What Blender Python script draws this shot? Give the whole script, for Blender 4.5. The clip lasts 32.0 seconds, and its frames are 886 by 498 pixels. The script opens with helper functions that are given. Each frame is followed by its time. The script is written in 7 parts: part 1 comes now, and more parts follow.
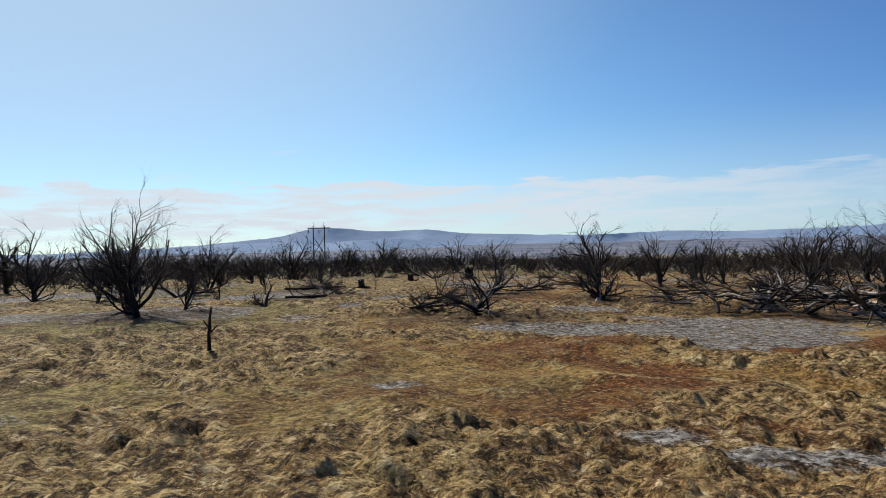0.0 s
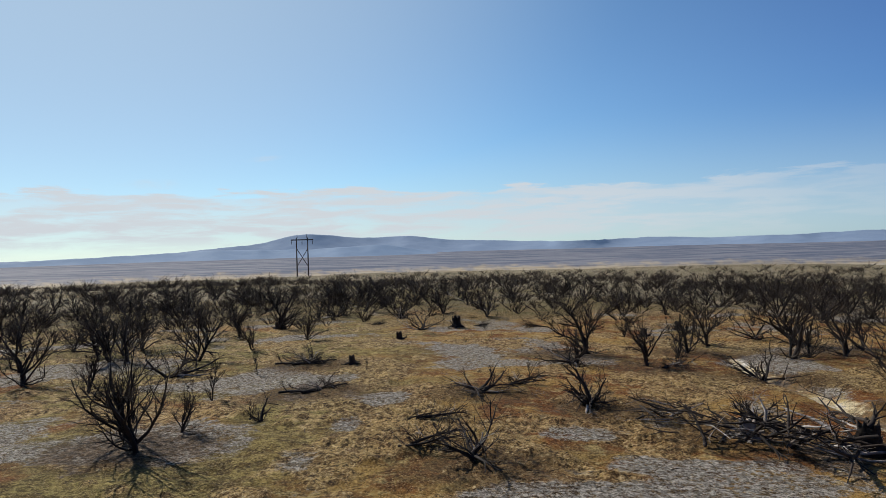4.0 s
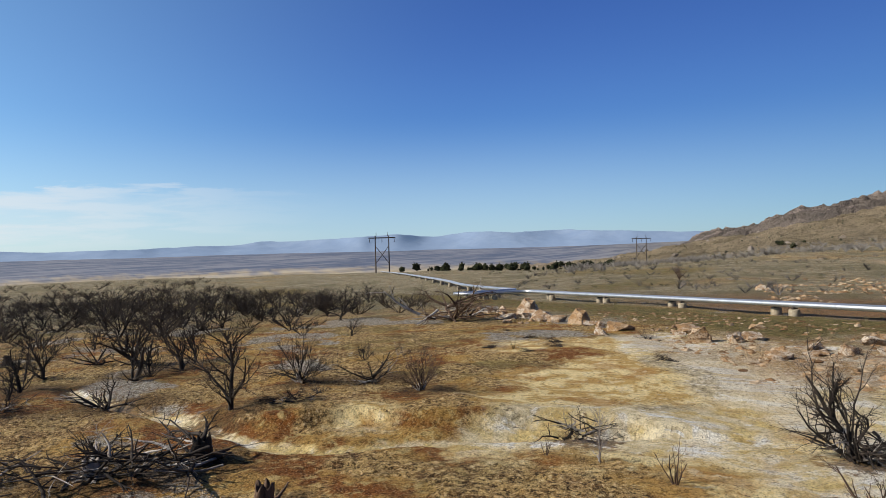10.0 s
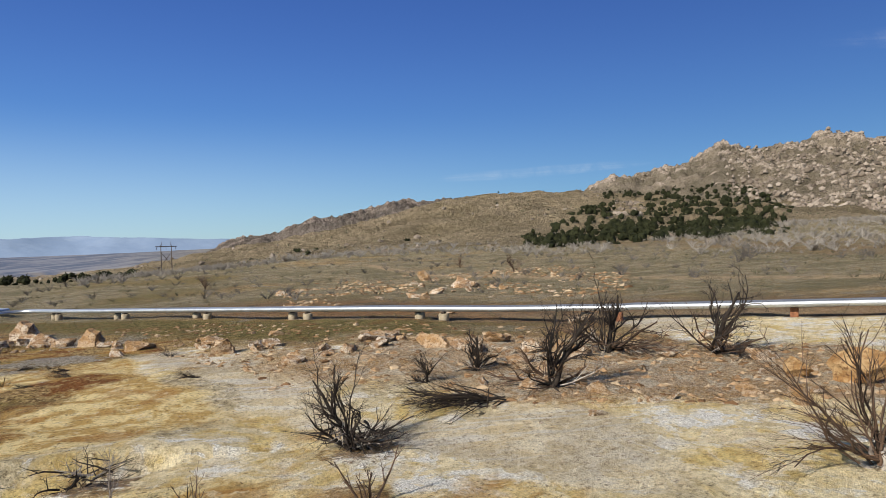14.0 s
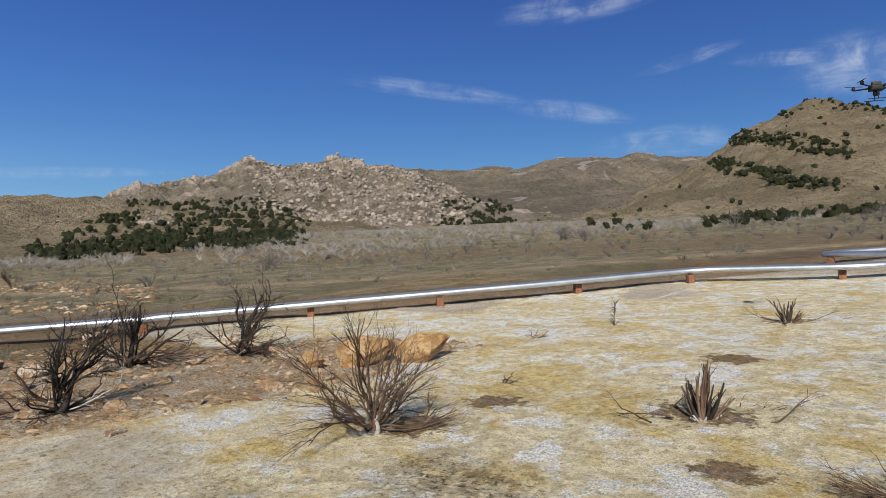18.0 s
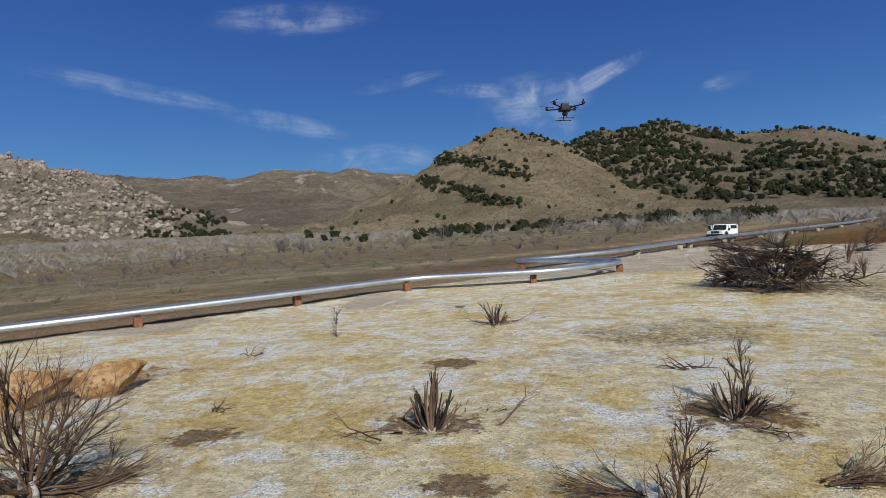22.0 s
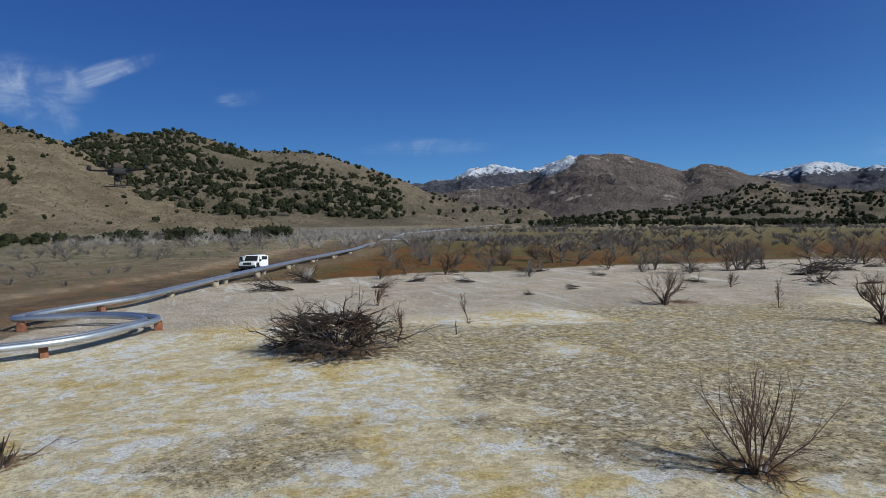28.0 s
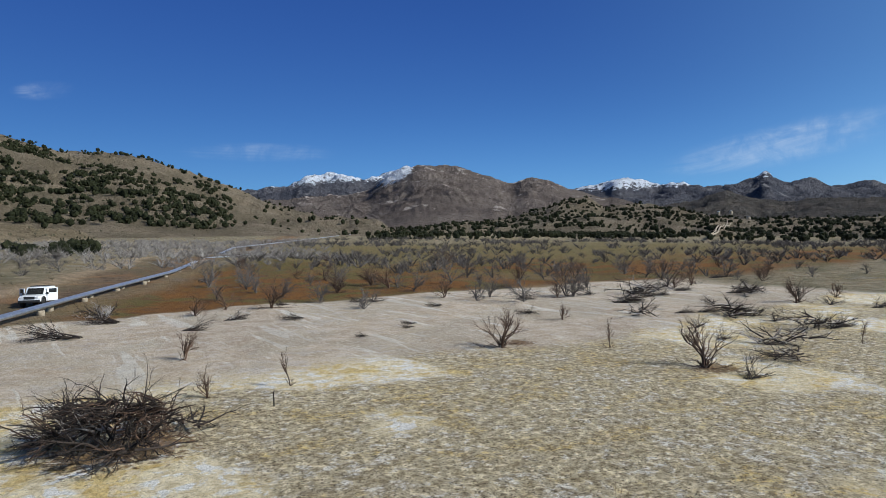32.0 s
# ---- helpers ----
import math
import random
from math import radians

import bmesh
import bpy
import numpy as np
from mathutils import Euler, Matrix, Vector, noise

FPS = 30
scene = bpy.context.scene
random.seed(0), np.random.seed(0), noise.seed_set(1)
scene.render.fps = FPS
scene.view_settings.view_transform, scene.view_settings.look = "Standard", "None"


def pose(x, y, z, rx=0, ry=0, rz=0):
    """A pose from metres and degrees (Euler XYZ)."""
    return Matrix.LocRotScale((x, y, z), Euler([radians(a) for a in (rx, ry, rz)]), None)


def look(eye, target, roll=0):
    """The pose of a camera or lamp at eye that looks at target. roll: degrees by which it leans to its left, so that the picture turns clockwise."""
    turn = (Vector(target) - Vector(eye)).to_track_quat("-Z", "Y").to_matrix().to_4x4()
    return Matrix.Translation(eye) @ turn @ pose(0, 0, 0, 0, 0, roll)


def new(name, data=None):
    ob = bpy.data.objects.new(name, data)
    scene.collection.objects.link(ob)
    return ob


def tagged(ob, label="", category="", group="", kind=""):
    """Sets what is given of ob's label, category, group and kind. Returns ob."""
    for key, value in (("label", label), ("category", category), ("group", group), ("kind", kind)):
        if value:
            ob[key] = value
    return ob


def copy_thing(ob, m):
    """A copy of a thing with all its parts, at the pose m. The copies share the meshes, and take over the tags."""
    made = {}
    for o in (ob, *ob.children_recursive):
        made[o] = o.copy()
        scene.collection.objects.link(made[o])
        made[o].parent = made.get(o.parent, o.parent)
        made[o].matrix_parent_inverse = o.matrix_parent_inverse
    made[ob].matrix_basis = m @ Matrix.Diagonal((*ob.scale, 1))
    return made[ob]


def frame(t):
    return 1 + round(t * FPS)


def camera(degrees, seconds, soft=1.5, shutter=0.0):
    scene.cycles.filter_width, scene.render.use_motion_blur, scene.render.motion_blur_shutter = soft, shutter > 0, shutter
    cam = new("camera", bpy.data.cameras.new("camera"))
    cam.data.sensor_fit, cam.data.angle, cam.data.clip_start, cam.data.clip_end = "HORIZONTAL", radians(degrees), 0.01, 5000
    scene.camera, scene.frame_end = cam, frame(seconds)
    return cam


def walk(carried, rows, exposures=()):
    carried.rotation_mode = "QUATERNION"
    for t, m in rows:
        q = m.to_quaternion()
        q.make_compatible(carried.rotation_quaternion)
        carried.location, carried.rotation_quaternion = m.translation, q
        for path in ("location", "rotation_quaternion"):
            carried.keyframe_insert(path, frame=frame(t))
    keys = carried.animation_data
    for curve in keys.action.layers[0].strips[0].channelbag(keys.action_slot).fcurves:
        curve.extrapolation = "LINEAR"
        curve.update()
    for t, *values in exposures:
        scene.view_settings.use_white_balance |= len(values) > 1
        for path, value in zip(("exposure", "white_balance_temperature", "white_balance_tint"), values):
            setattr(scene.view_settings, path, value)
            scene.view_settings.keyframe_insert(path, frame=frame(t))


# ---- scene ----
cam = camera(68.7, 32.0, soft=0.62)
# seconds, eye x y z, yaw, pitch, roll
PATH = [
    (0, -0.000, -0.000, 0.998, 0.00, -0.74, -1.54),
    (0.5, 0.006, -0.006, 1.291, -0.15, -0.72, -1.52),
    (1, 0.014, 0.009, 1.590, -0.33, -0.63, -1.49),
    (1.5, 0.024, -0.000, 1.894, -0.51, -0.58, -1.52),
    (2, 0.106, -0.008, 2.194, -0.72, -0.53, -1.55),
    (2.5, 0.190, -0.043, 2.478, -0.81, -0.38, -1.54),
    (4.5, -0.223, -0.296, 3.330, -2.40, -0.23, -1.71),
    (5, -0.229, -0.330, 3.361, -6.85, -0.33, -1.73),
    (5.5, -0.235, -0.340, 3.401, -11.45, -0.43, -1.66),
    (6, -0.247, -0.359, 3.413, -16.25, -0.47, -1.60),
    (6.5, -0.248, -0.355, 3.427, -21.27, -0.41, -1.61),
    (7, -0.260, -0.365, 3.441, -26.16, -0.42, -1.56),
    (7.5, -0.247, -0.376, 3.454, -30.91, -0.39, -1.54),
    (8, -0.221, -0.313, 3.469, -35.78, -0.42, -1.51),
    (8.5, -0.203, -0.285, 3.490, -40.62, -0.43, -1.43),
    (9, -0.198, -0.295, 3.495, -45.51, -0.42, -1.42),
    (9.5, -0.220, -0.303, 3.518, -50.47, -0.43, -1.46),
    (10, -0.233, -0.317, 3.553, -55.44, -0.46, -1.49),
    (10.5, -0.235, -0.371, 3.589, -60.52, -0.43, -1.51),
    (11, -0.241, -0.385, 3.633, -65.64, -0.45, -1.54),
    (11.5, -0.234, -0.388, 3.673, -70.76, -0.50, -1.57),
    (12, -0.202, -0.407, 3.725, -75.85, -0.56, -1.55),
    (12.5, -0.182, -0.405, 3.755, -80.84, -0.61, -1.55),
    (13, -0.168, -0.381, 3.801, -85.71, -0.69, -1.60),
    (13.5, -0.121, -0.392, 3.788, -90.61, -0.79, -1.61),
    (14, -0.109, -0.458, 3.793, -95.56, -0.92, -1.58),
    (14.5, -0.017, -0.535, 3.771, -100.45, -0.98, -1.62),
    (16.5, -0.008, -0.593, 3.740, -120.55, -1.07, -1.42),
    (17, -0.045, -0.598, 3.699, -125.63, -1.07, -1.36),
    (17.5, -0.077, -0.560, 3.657, -130.65, -1.02, -1.33),
    (18, -0.093, -0.578, 3.594, -135.45, -0.96, -1.32),
    (18.5, -0.109, -0.566, 3.528, -140.20, -0.90, -1.27),
    (19, -0.137, -0.573, 3.489, -145.08, -0.85, -1.26),
    (19.5, -0.092, -0.597, 3.482, -150.01, -0.85, -1.28),
    (20, -0.047, -0.715, 3.480, -154.93, -0.84, -1.40),
    (20.5, 0.092, -0.953, 3.478, -159.46, -0.81, -1.50),
    (21, 0.335, -1.295, 3.427, -160.23, -0.67, -1.59),
    (21.5, 0.599, -1.618, 3.420, -160.23, -0.49, -1.68),
    (22, 0.706, -1.731, 3.423, -160.00, -0.45, -1.65),
    (22.5, 0.844, -1.851, 3.513, -159.88, -0.41, -1.63),
    (23, 1.056, -2.105, 3.529, -159.79, -0.32, -1.64),
    (23.5, 1.323, -2.425, 3.497, -160.67, -0.31, -1.62),
    (24, 1.596, -2.811, 3.455, -162.96, -0.32, -1.62),
    (24.5, 1.868, -3.215, 3.475, -167.03, -0.39, -1.64),
    (25, 2.117, -3.632, 3.478, -172.10, -0.43, -1.67),
    (25.5, 2.345, -4.122, 3.425, -177.33, -0.34, -1.70),
    (26, 2.400, -4.642, 3.705, -182.30, -0.31, -1.76),
    (26.5, 2.411, -4.896, 4.038, -187.12, -0.25, -1.76),
    (28.5, 2.276, -5.662, 6.081, -202.61, -0.64, -1.33),
    (29, 2.183, -5.714, 6.304, -202.61, -0.53, -1.27),
    (29.5, 1.978, -6.003, 6.625, -202.48, -0.47, -1.32),
    (30, 1.771, -6.342, 6.921, -202.45, -0.40, -1.37),
    (30.5, 1.537, -6.743, 7.228, -204.42, -0.31, -1.34),
    (31, 1.175, -7.208, 7.427, -208.31, -0.33, -1.37),
    (31.5, 0.760, -7.808, 7.542, -212.23, -0.32, -1.40),
    (32, 0.254, -8.546, 7.649, -215.33, -0.27, -1.46),
]


def aim(x, y, z, yaw, pitch, roll):
    a, b = radians(yaw), radians(pitch)
    ahead = Vector((-math.sin(a) * math.cos(b), math.cos(a) * math.cos(b), math.sin(b)))
    return look((x, y, z), Vector((x, y, z)) + ahead * 5, roll)


walk(cam, [(t, aim(*p)) for t, *p in PATH],
     [(0, 0.02, 6500, 10), (1.5, -0.08, 6500, 10), (3, -0.14, 6640, 10), (6, -0.14, 6660, 10), (9, 0.06, 6700, 10), (13, 0.22, 6950, 10), (17, 0.18, 6550, 10), (19, 0.0, 6450, 10),
      (22, -0.12, 6280, 9), (26, -0.24, 5980, 8), (29, -0.14, 5880, 8), (32, 0.0, 5950, 8)])

# ---- light ----
SUN_AZ, SUN_EL = -38.0, 34.0          # degrees clockwise from +y, and above the horizon
SKY, SUN = 0.080, 5.2
world = bpy.data.worlds.new("sky")
scene.world = world
world.use_nodes = True
wn, wl = world.node_tree.nodes, world.node_tree.links
wn.clear()
w_out, w_bg = wn.new("ShaderNodeOutputWorld"), wn.new("ShaderNodeBackground")
w_sky = wn.new("ShaderNodeTexSky")
w_sky.sky_type, w_sky.sun_disc = "NISHITA", False
w_sky.sun_elevation, w_sky.sun_rotation = radians(SUN_EL), radians(SUN_AZ)
w_sky.air_density, w_sky.dust_density, w_sky.ozone_density, w_sky.altitude = 1.0, 0.35, 3.0, 1700
w_bg.inputs["Strength"].default_value = SKY


def wnode(kind, **values):
    n = wn.new(kind)
    for k, v in values.items():
        n.inputs[k].default_value = v
    return n


def wmath(op, a, b=None, clamp=False):
    n = wn.new("ShaderNodeMath")
    n.operation, n.use_clamp = op, clamp
    for i, v in enumerate((a, b)):
        if v is None:
            continue
        if isinstance(v, (int, float)):
            n.inputs[i].default_value = v
        else:
            wl.new(v, n.inputs[i])
    return n.outputs[0]


def wstep(v, a, b):
    n = wn.new("ShaderNodeMapRange")
    n.interpolation_type = "SMOOTHSTEP"
    wl.new(v, n.inputs["Value"])
    n.inputs["From Min"].default_value, n.inputs["From Max"].default_value = a, b
    return n.outputs[0]


w_tc = wn.new("ShaderNodeTexCoord")
w_xyz = wn.new("ShaderNodeSeparateXYZ")
wl.new(w_tc.outputs["Generated"], w_xyz.inputs[0])
dx, dy, dz = w_xyz.outputs
# flat cloud deck low over the valley, thin wisps over the hills
w_map = wn.new("ShaderNodeMapping")
w_map.inputs["Scale"].default_value = (4.0, 4.0, 30.0)
wl.new(w_tc.outputs["Generated"], w_map.inputs["Vector"])
deck_n = wnode("ShaderNodeTexNoise", Scale=2.0, Detail=8.0, Roughness=0.60, Distortion=0.25)
wl.new(w_map.outputs[0], deck_n.inputs["Vector"])
top = wmath("ADD", 0.088, wmath("MULTIPLY", wmath("SUBTRACT", deck_n.outputs["Fac"], 0.5), 0.065))
deck = wmath("SUBTRACT", 1.0, wstep(wmath("SUBTRACT", dz, top), -0.006, 0.002))
deck = wmath("MULTIPLY", deck, wstep(dz, -0.01, 0.03))
side = wmath("ADD", wmath("MULTIPLY", dx, -0.35), wmath("MULTIPLY", dy, 0.94))
deck = wmath("MULTIPLY", deck, wstep(side, 0.35, 0.98))
deck = wmath("MULTIPLY", deck, wmath("ADD", wmath("MULTIPLY", wstep(deck_n.outputs["Fac"], 0.38, 0.60), 0.62), 0.36))


def wdot(v):
    n = wn.new("ShaderNodeVectorMath")
    n.operation = "DOT_PRODUCT"
    wl.new(w_tc.outputs["Generated"], n.inputs[0])
    n.inputs[1].default_value = v
    return n.outputs["Value"]


def wisp_at(az, el, wide, high, lean, strong):
    """One thin high cloud: its middle, half sizes and lean in degrees."""
    a, h, k = radians(az), radians(el), radians(lean)
    mid = Vector((math.sin(a) * math.cos(h), math.cos(a) * math.cos(h), math.sin(h)))
    right = Vector((math.cos(a), -math.sin(a), 0))
    up = right.cross(mid)
    u, v = right * math.cos(k) + up * math.sin(k), up * math.cos(k) - right * math.sin(k)
    p, q = wmath("MULTIPLY", wdot(u), 1 / radians(wide)), wmath("MULTIPLY", wdot(v), 1 / radians(high))
    far = wmath("MULTIPLY", wmath("ADD", wmath("MULTIPLY", p, p), wmath("MULTIPLY", q, q)), 0.6)
    body = wmath("SUBTRACT", 1.0, wstep(far, 0.0, 1.0))
    body = wmath("MULTIPLY", body, wstep(wdot(mid), 0.5, 0.8))
    own = wn.new("ShaderNodeCombineXYZ")
    wl.new(wmath("MULTIPLY", p, 0.55 * wide / 6.0 + 0.35), own.inputs[0])
    wl.new(wmath("MULTIPLY", q, 1.1), own.inputs[1])
    own.inputs[2].default_value = az * 0.37
    fibre = wnode("ShaderNodeTexNoise", Scale=1.5, Detail=7.0, Roughness=0.58, Distortion=0.7)
    wl.new(own.outputs[0], fibre.inputs["Vector"])
    edge = wmath("ADD", body, wmath("MULTIPLY", wmath("SUBTRACT", fibre.outputs["Fac"], 0.55), 3.2))
    rag = wnode("ShaderNodeTexNoise", Scale=21.0, Detail=6.0, Roughness=0.60, Distortion=0.5)
    wl.new(w_tc.outputs["Generated"], rag.inputs["Vector"])
    torn = wmath("ADD", wmath("MULTIPLY", wstep(rag.outputs["Fac"], 0.36, 0.66), 0.85), 0.15)
    return wmath("MULTIPLY", wmath("MULTIPLY", wmath("MULTIPLY", wstep(edge, -0.7, 2.8), wstep(body, 0.0, 1.0)), torn), strong * 0.85)


wisp = None
for row in ((168.4, 12.2, 4.6, 2.3, 4, 0.95), (173.6, 13.5, 4.6, 0.8, 24, 0.8), (164.0, 13.1, 4.2, 0.7, -4, 0.6), (170.0, 9.8, 2.2, 1.9, -30, 0.55), (146.5, 10.6, 5.5, 0.9, -9, 0.55), (135.0, 12.8, 8.0, 0.8, -8, 0.5), (147.5, 19.0, 6.5, 1.3, 5, 0.6),
            (154.5, 7.6, 5.5, 1.3, 2, 0.6), (156.5, 14.0, 4.0, 0.6, 12, 0.4), (-116.5, 7.3, 9.0, 1.6, 8, 0.75), (104, 5.6, 9.0, 0.5, 2, 0.4), (-176.0, 12.3, 2.0, 0.7, 10, 0.4), (-160, 8.3, 6.0, 0.8, 0, 0.35),
            (-22.5, 5.6, 2.6, 0.5, 2, 0.8), (-13.8, 7.8, 1.8, 0.3, 6, 0.7)):
    one = wisp_at(*row)
    wisp = one if wisp is None else wmath("MAXIMUM", wisp, one)
# pale air near the horizon
haze = wmath("MULTIPLY", wmath("SUBTRACT", 1.0, wstep(dz, 0.0, 0.20)), wmath("ADD", wmath("MULTIPLY", wstep(dy, -0.6, 0.7), 0.42), 0.04))
# the clear sky deepens away from the sun
w_hue = wn.new("ShaderNodeHueSaturation")
w_hue.inputs["Saturation"].default_value = 0.98
wl.new(w_sky.outputs[0], w_hue.inputs["Color"])
sunward = wdot((math.sin(radians(SUN_AZ)) * math.cos(radians(SUN_EL)), math.cos(radians(SUN_AZ)) * math.cos(radians(SUN_EL)), math.sin(radians(SUN_EL))))
ahead = wmath("MAXIMUM", sunward, 0.0)
tilt = wmath("MULTIPLY", wdot((math.sin(radians(75)), math.cos(radians(75)), 0.0)), wstep(dz, 0.02, 0.25))
gain = wmath("DIVIDE", wmath("ADD", wmath("MULTIPLY", wmath("MULTIPLY", ahead, ahead), 1.2), 0.65), wmath("ADD", wmath("MULTIPLY", wmath("MULTIPLY", sunward, sunward), 0.85), 0.62))
w_gain = wn.new("ShaderNodeVectorMath")
w_gain.operation = "SCALE"
w_tone = wn.new("ShaderNodeMix")
w_tone.data_type = "RGBA"
w_high = wn.new("ShaderNodeMix")
w_high.data_type = "RGBA"
w_high.inputs[6].default_value, w_high.inputs[7].default_value = (0.52, 0.86, 1.24, 1), (0.41, 0.68, 1.27, 1)
wl.new(wstep(dz, 0.06, 0.40), w_high.inputs[0])
wl.new(w_high.outputs[2], w_tone.inputs[6])
w_tone.inputs[7].default_value = (0.92, 1.18, 1.25, 1)
wl.new(wstep(sunward, 0.0, 0.80), w_tone.inputs[0])
w_tint = wn.new("ShaderNodeVectorMath")
w_tint.operation = "MULTIPLY"
wl.new(w_tone.outputs[2], w_tint.inputs[1])
wl.new(w_hue.outputs[0], w_tint.inputs[0])
wl.new(w_tint.outputs[0], w_gain.inputs[0])
gain = wmath("MULTIPLY", gain, wmath("ADD", 1.0, wmath("MULTIPLY", tilt, 0.14)))
wl.new(wmath("MULTIPLY", gain, wmath("SUBTRACT", 1.0, wmath("MULTIPLY", wstep(dz, 0.38, 0.85), 0.45))), w_gain.inputs["Scale"])
w_mix = wn.new("ShaderNodeMix")
w_mix.data_type = "RGBA"
aureole = wmath("MULTIPLY", wstep(sunward, 0.60, 1.0), 0.62)
w_air = wn.new("ShaderNodeMix")
w_air.data_type = "RGBA"
wl.new(wmath("MAXIMUM", haze, aureole, clamp=True), w_air.inputs[0])
wl.new(w_gain.outputs[0], w_air.inputs[6])
w_air.inputs[7].default_value = (6.9, 8.7, 10.2, 1)
wl.new(wmath("MAXIMUM", deck, wisp, clamp=True), w_mix.inputs[0])
wl.new(w_air.outputs[2], w_mix.inputs[6])
w_mix.inputs[7].default_value = (8.5, 9.2, 10.0, 1)
wl.new(w_mix.outputs[2], w_bg.inputs["Color"])
wl.new(w_bg.outputs[0], w_out.inputs[0])

lamp = bpy.data.lights.new("sun", "SUN")
lamp.energy, lamp.angle, lamp.color = SUN, radians(0.53), (1.0, 0.945, 0.865)
sun = new("sun", lamp)
sa, se = radians(SUN_AZ), radians(SUN_EL)
sun.matrix_world = look((math.sin(sa) * math.cos(se) * 50, math.cos(sa) * math.cos(se) * 50, math.sin(se) * 50), (0, 0, 0))


# ---- materials ----
class Mat:
    """A small wrapper round a Principled material's nodes."""

    def __init__(self, name, rough=0.9, metal=0.0, spec=0.3):
        self.m = bpy.data.materials.new(name)
        self.m.use_nodes = True
        self.n, self.l = self.m.node_tree.nodes, self.m.node_tree.links
        self.b = self.n["Principled BSDF"]
        self.b.inputs["Roughness"].default_value = rough
        self.b.inputs["Metallic"].default_value = metal
        self.b.inputs["Specular IOR Level"].default_value = spec

    def coord(self, kind="Object", scale=(1, 1, 1), turn=0.0):
        t, m = self.n.new("ShaderNodeTexCoord"), self.n.new("ShaderNodeMapping")
        self.l.new(t.outputs[kind], m.inputs[0])
        m.inputs["Scale"].default_value = scale
        m.inputs["Rotation"].default_value = (0, 0, radians(turn))
        return m.outputs[0]

    def noise(self, vec, scale, detail=4.0, rough=0.55, dist=0.0):
        t = self.n.new("ShaderNodeTexNoise")
        self.l.new(vec, t.inputs["Vector"])
        t.inputs["Scale"].default_value, t.inputs["Detail"].default_value = scale, detail
        t.inputs["Roughness"].default_value, t.inputs["Distortion"].default_value = rough, dist
        return t.outputs["Fac"]

    def voronoi(self, vec, scale, out="Distance"):
        t = self.n.new("ShaderNodeTexVoronoi")
        self.l.new(vec, t.inputs["Vector"])
        t.inputs["Scale"].default_value = scale
        return t.outputs[out]

    def step(self, v, a, b):
        n = self.n.new("ShaderNodeMapRange")
        n.interpolation_type = "SMOOTHSTEP"
        self.l.new(v, n.inputs["Value"])
        n.inputs["From Min"].default_value, n.inputs["From Max"].default_value = a, b
        return n.outputs[0]

    def math(self, op, a, b, clamp=False):
        n = self.n.new("ShaderNodeMath")
        n.operation, n.use_clamp = op, clamp
        for i, v in enumerate((a, b)):
            if isinstance(v, (int, float)):
                n.inputs[i].default_value = v
            else:
                self.l.new(v, n.inputs[i])
        return n.outputs[0]

    def mix(self, fac, a, b, blend="MIX"):
        n = self.n.new("ShaderNodeMix")
        n.data_type, n.blend_type = "RGBA", blend
        for i, v in ((0, fac), (6, a), (7, b)):
            if isinstance(v, tuple):
                n.inputs[i].default_value = (*v, 1)
            elif isinstance(v, (int, float)):
                n.inputs[i].default_value = v
            else:
                self.l.new(v, n.inputs[i])
        return n.outputs[2]

    def attr(self, name):
        n = self.n.new("ShaderNodeAttribute")
        n.attribute_name = name
        return n.outputs["Fac"]

    def random(self):
        return self.n.new("ShaderNodeObjectInfo").outputs["Random"]

    def island(self):
        return self.n.new("ShaderNodeNewGeometry").outputs["Random Per Island"]

    def bump(self, h, strength=0.5, dist=0.02):
        n = self.n.new("ShaderNodeBump")
        n.inputs["Strength"].default_value, n.inputs["Distance"].default_value = strength, dist
        self.l.new(h, n.inputs["Height"])
        self.l.new(n.outputs[0], self.b.inputs["Normal"])

    def color(self, c):
        if isinstance(c, tuple):
            self.b.inputs["Base Color"].default_value = (*c, 1)
        else:
            self.l.new(c, self.b.inputs["Base Color"])
        return self

    def rough(self, v):
        self.l.new(v, self.b.inputs["Roughness"])


def simple(name, c1, c2, scale=6.0, rough=0.8, metal=0.0, spec=0.3, bump=0.0, dist=0.01, stretch=(1, 1, 1), shift=0.0):
    """Two colours mixed by noise at two scales, with relief."""
    m = Mat(name, rough, metal, spec)
    v = m.coord("Object", stretch)
    a, b = m.noise(v, scale, 5, 0.6), m.noise(v, scale * 9, 3, 0.6)
    f = m.math("ADD", m.math("MULTIPLY", a, 0.7), m.math("MULTIPLY", b, 0.3))
    f = m.step(f, 0.35, 0.65)
    if shift:
        f = m.math("ADD", f, m.math("MULTIPLY", m.math("SUBTRACT", m.random(), 0.5), shift), clamp=True)
    m.color(m.mix(f, c1, c2))
    if bump:
        m.bump(b, bump, dist)
    return m.m


M_CHAR = simple("charred_wood", (0.013, 0.011, 0.010), (0.055, 0.041, 0.032), 3.0, 0.85, 0, 0.25, 0.6, 0.01, (1, 1, 0.25), 0.7)
M_DEAD = simple("weathered_dead_wood", (0.040, 0.025, 0.017), (0.155, 0.098, 0.066), 3.0, 0.85, 0, 0.2, 0.6, 0.01, (1, 1, 0.25), 0.6)
M_BLEACH = simple("bleached_wood", (0.16, 0.13, 0.11), (0.50, 0.46, 0.42), 3.0, 0.85, 0, 0.2, 0.5, 0.01, (1, 1, 0.25), 0.5)
M_GREYTWIG = simple("grey_twigs", (0.08, 0.07, 0.062), (0.185, 0.165, 0.148), 0.6, 0.9, 0, 0.15, 0, 0.01, (1, 1, 1), 0.3)
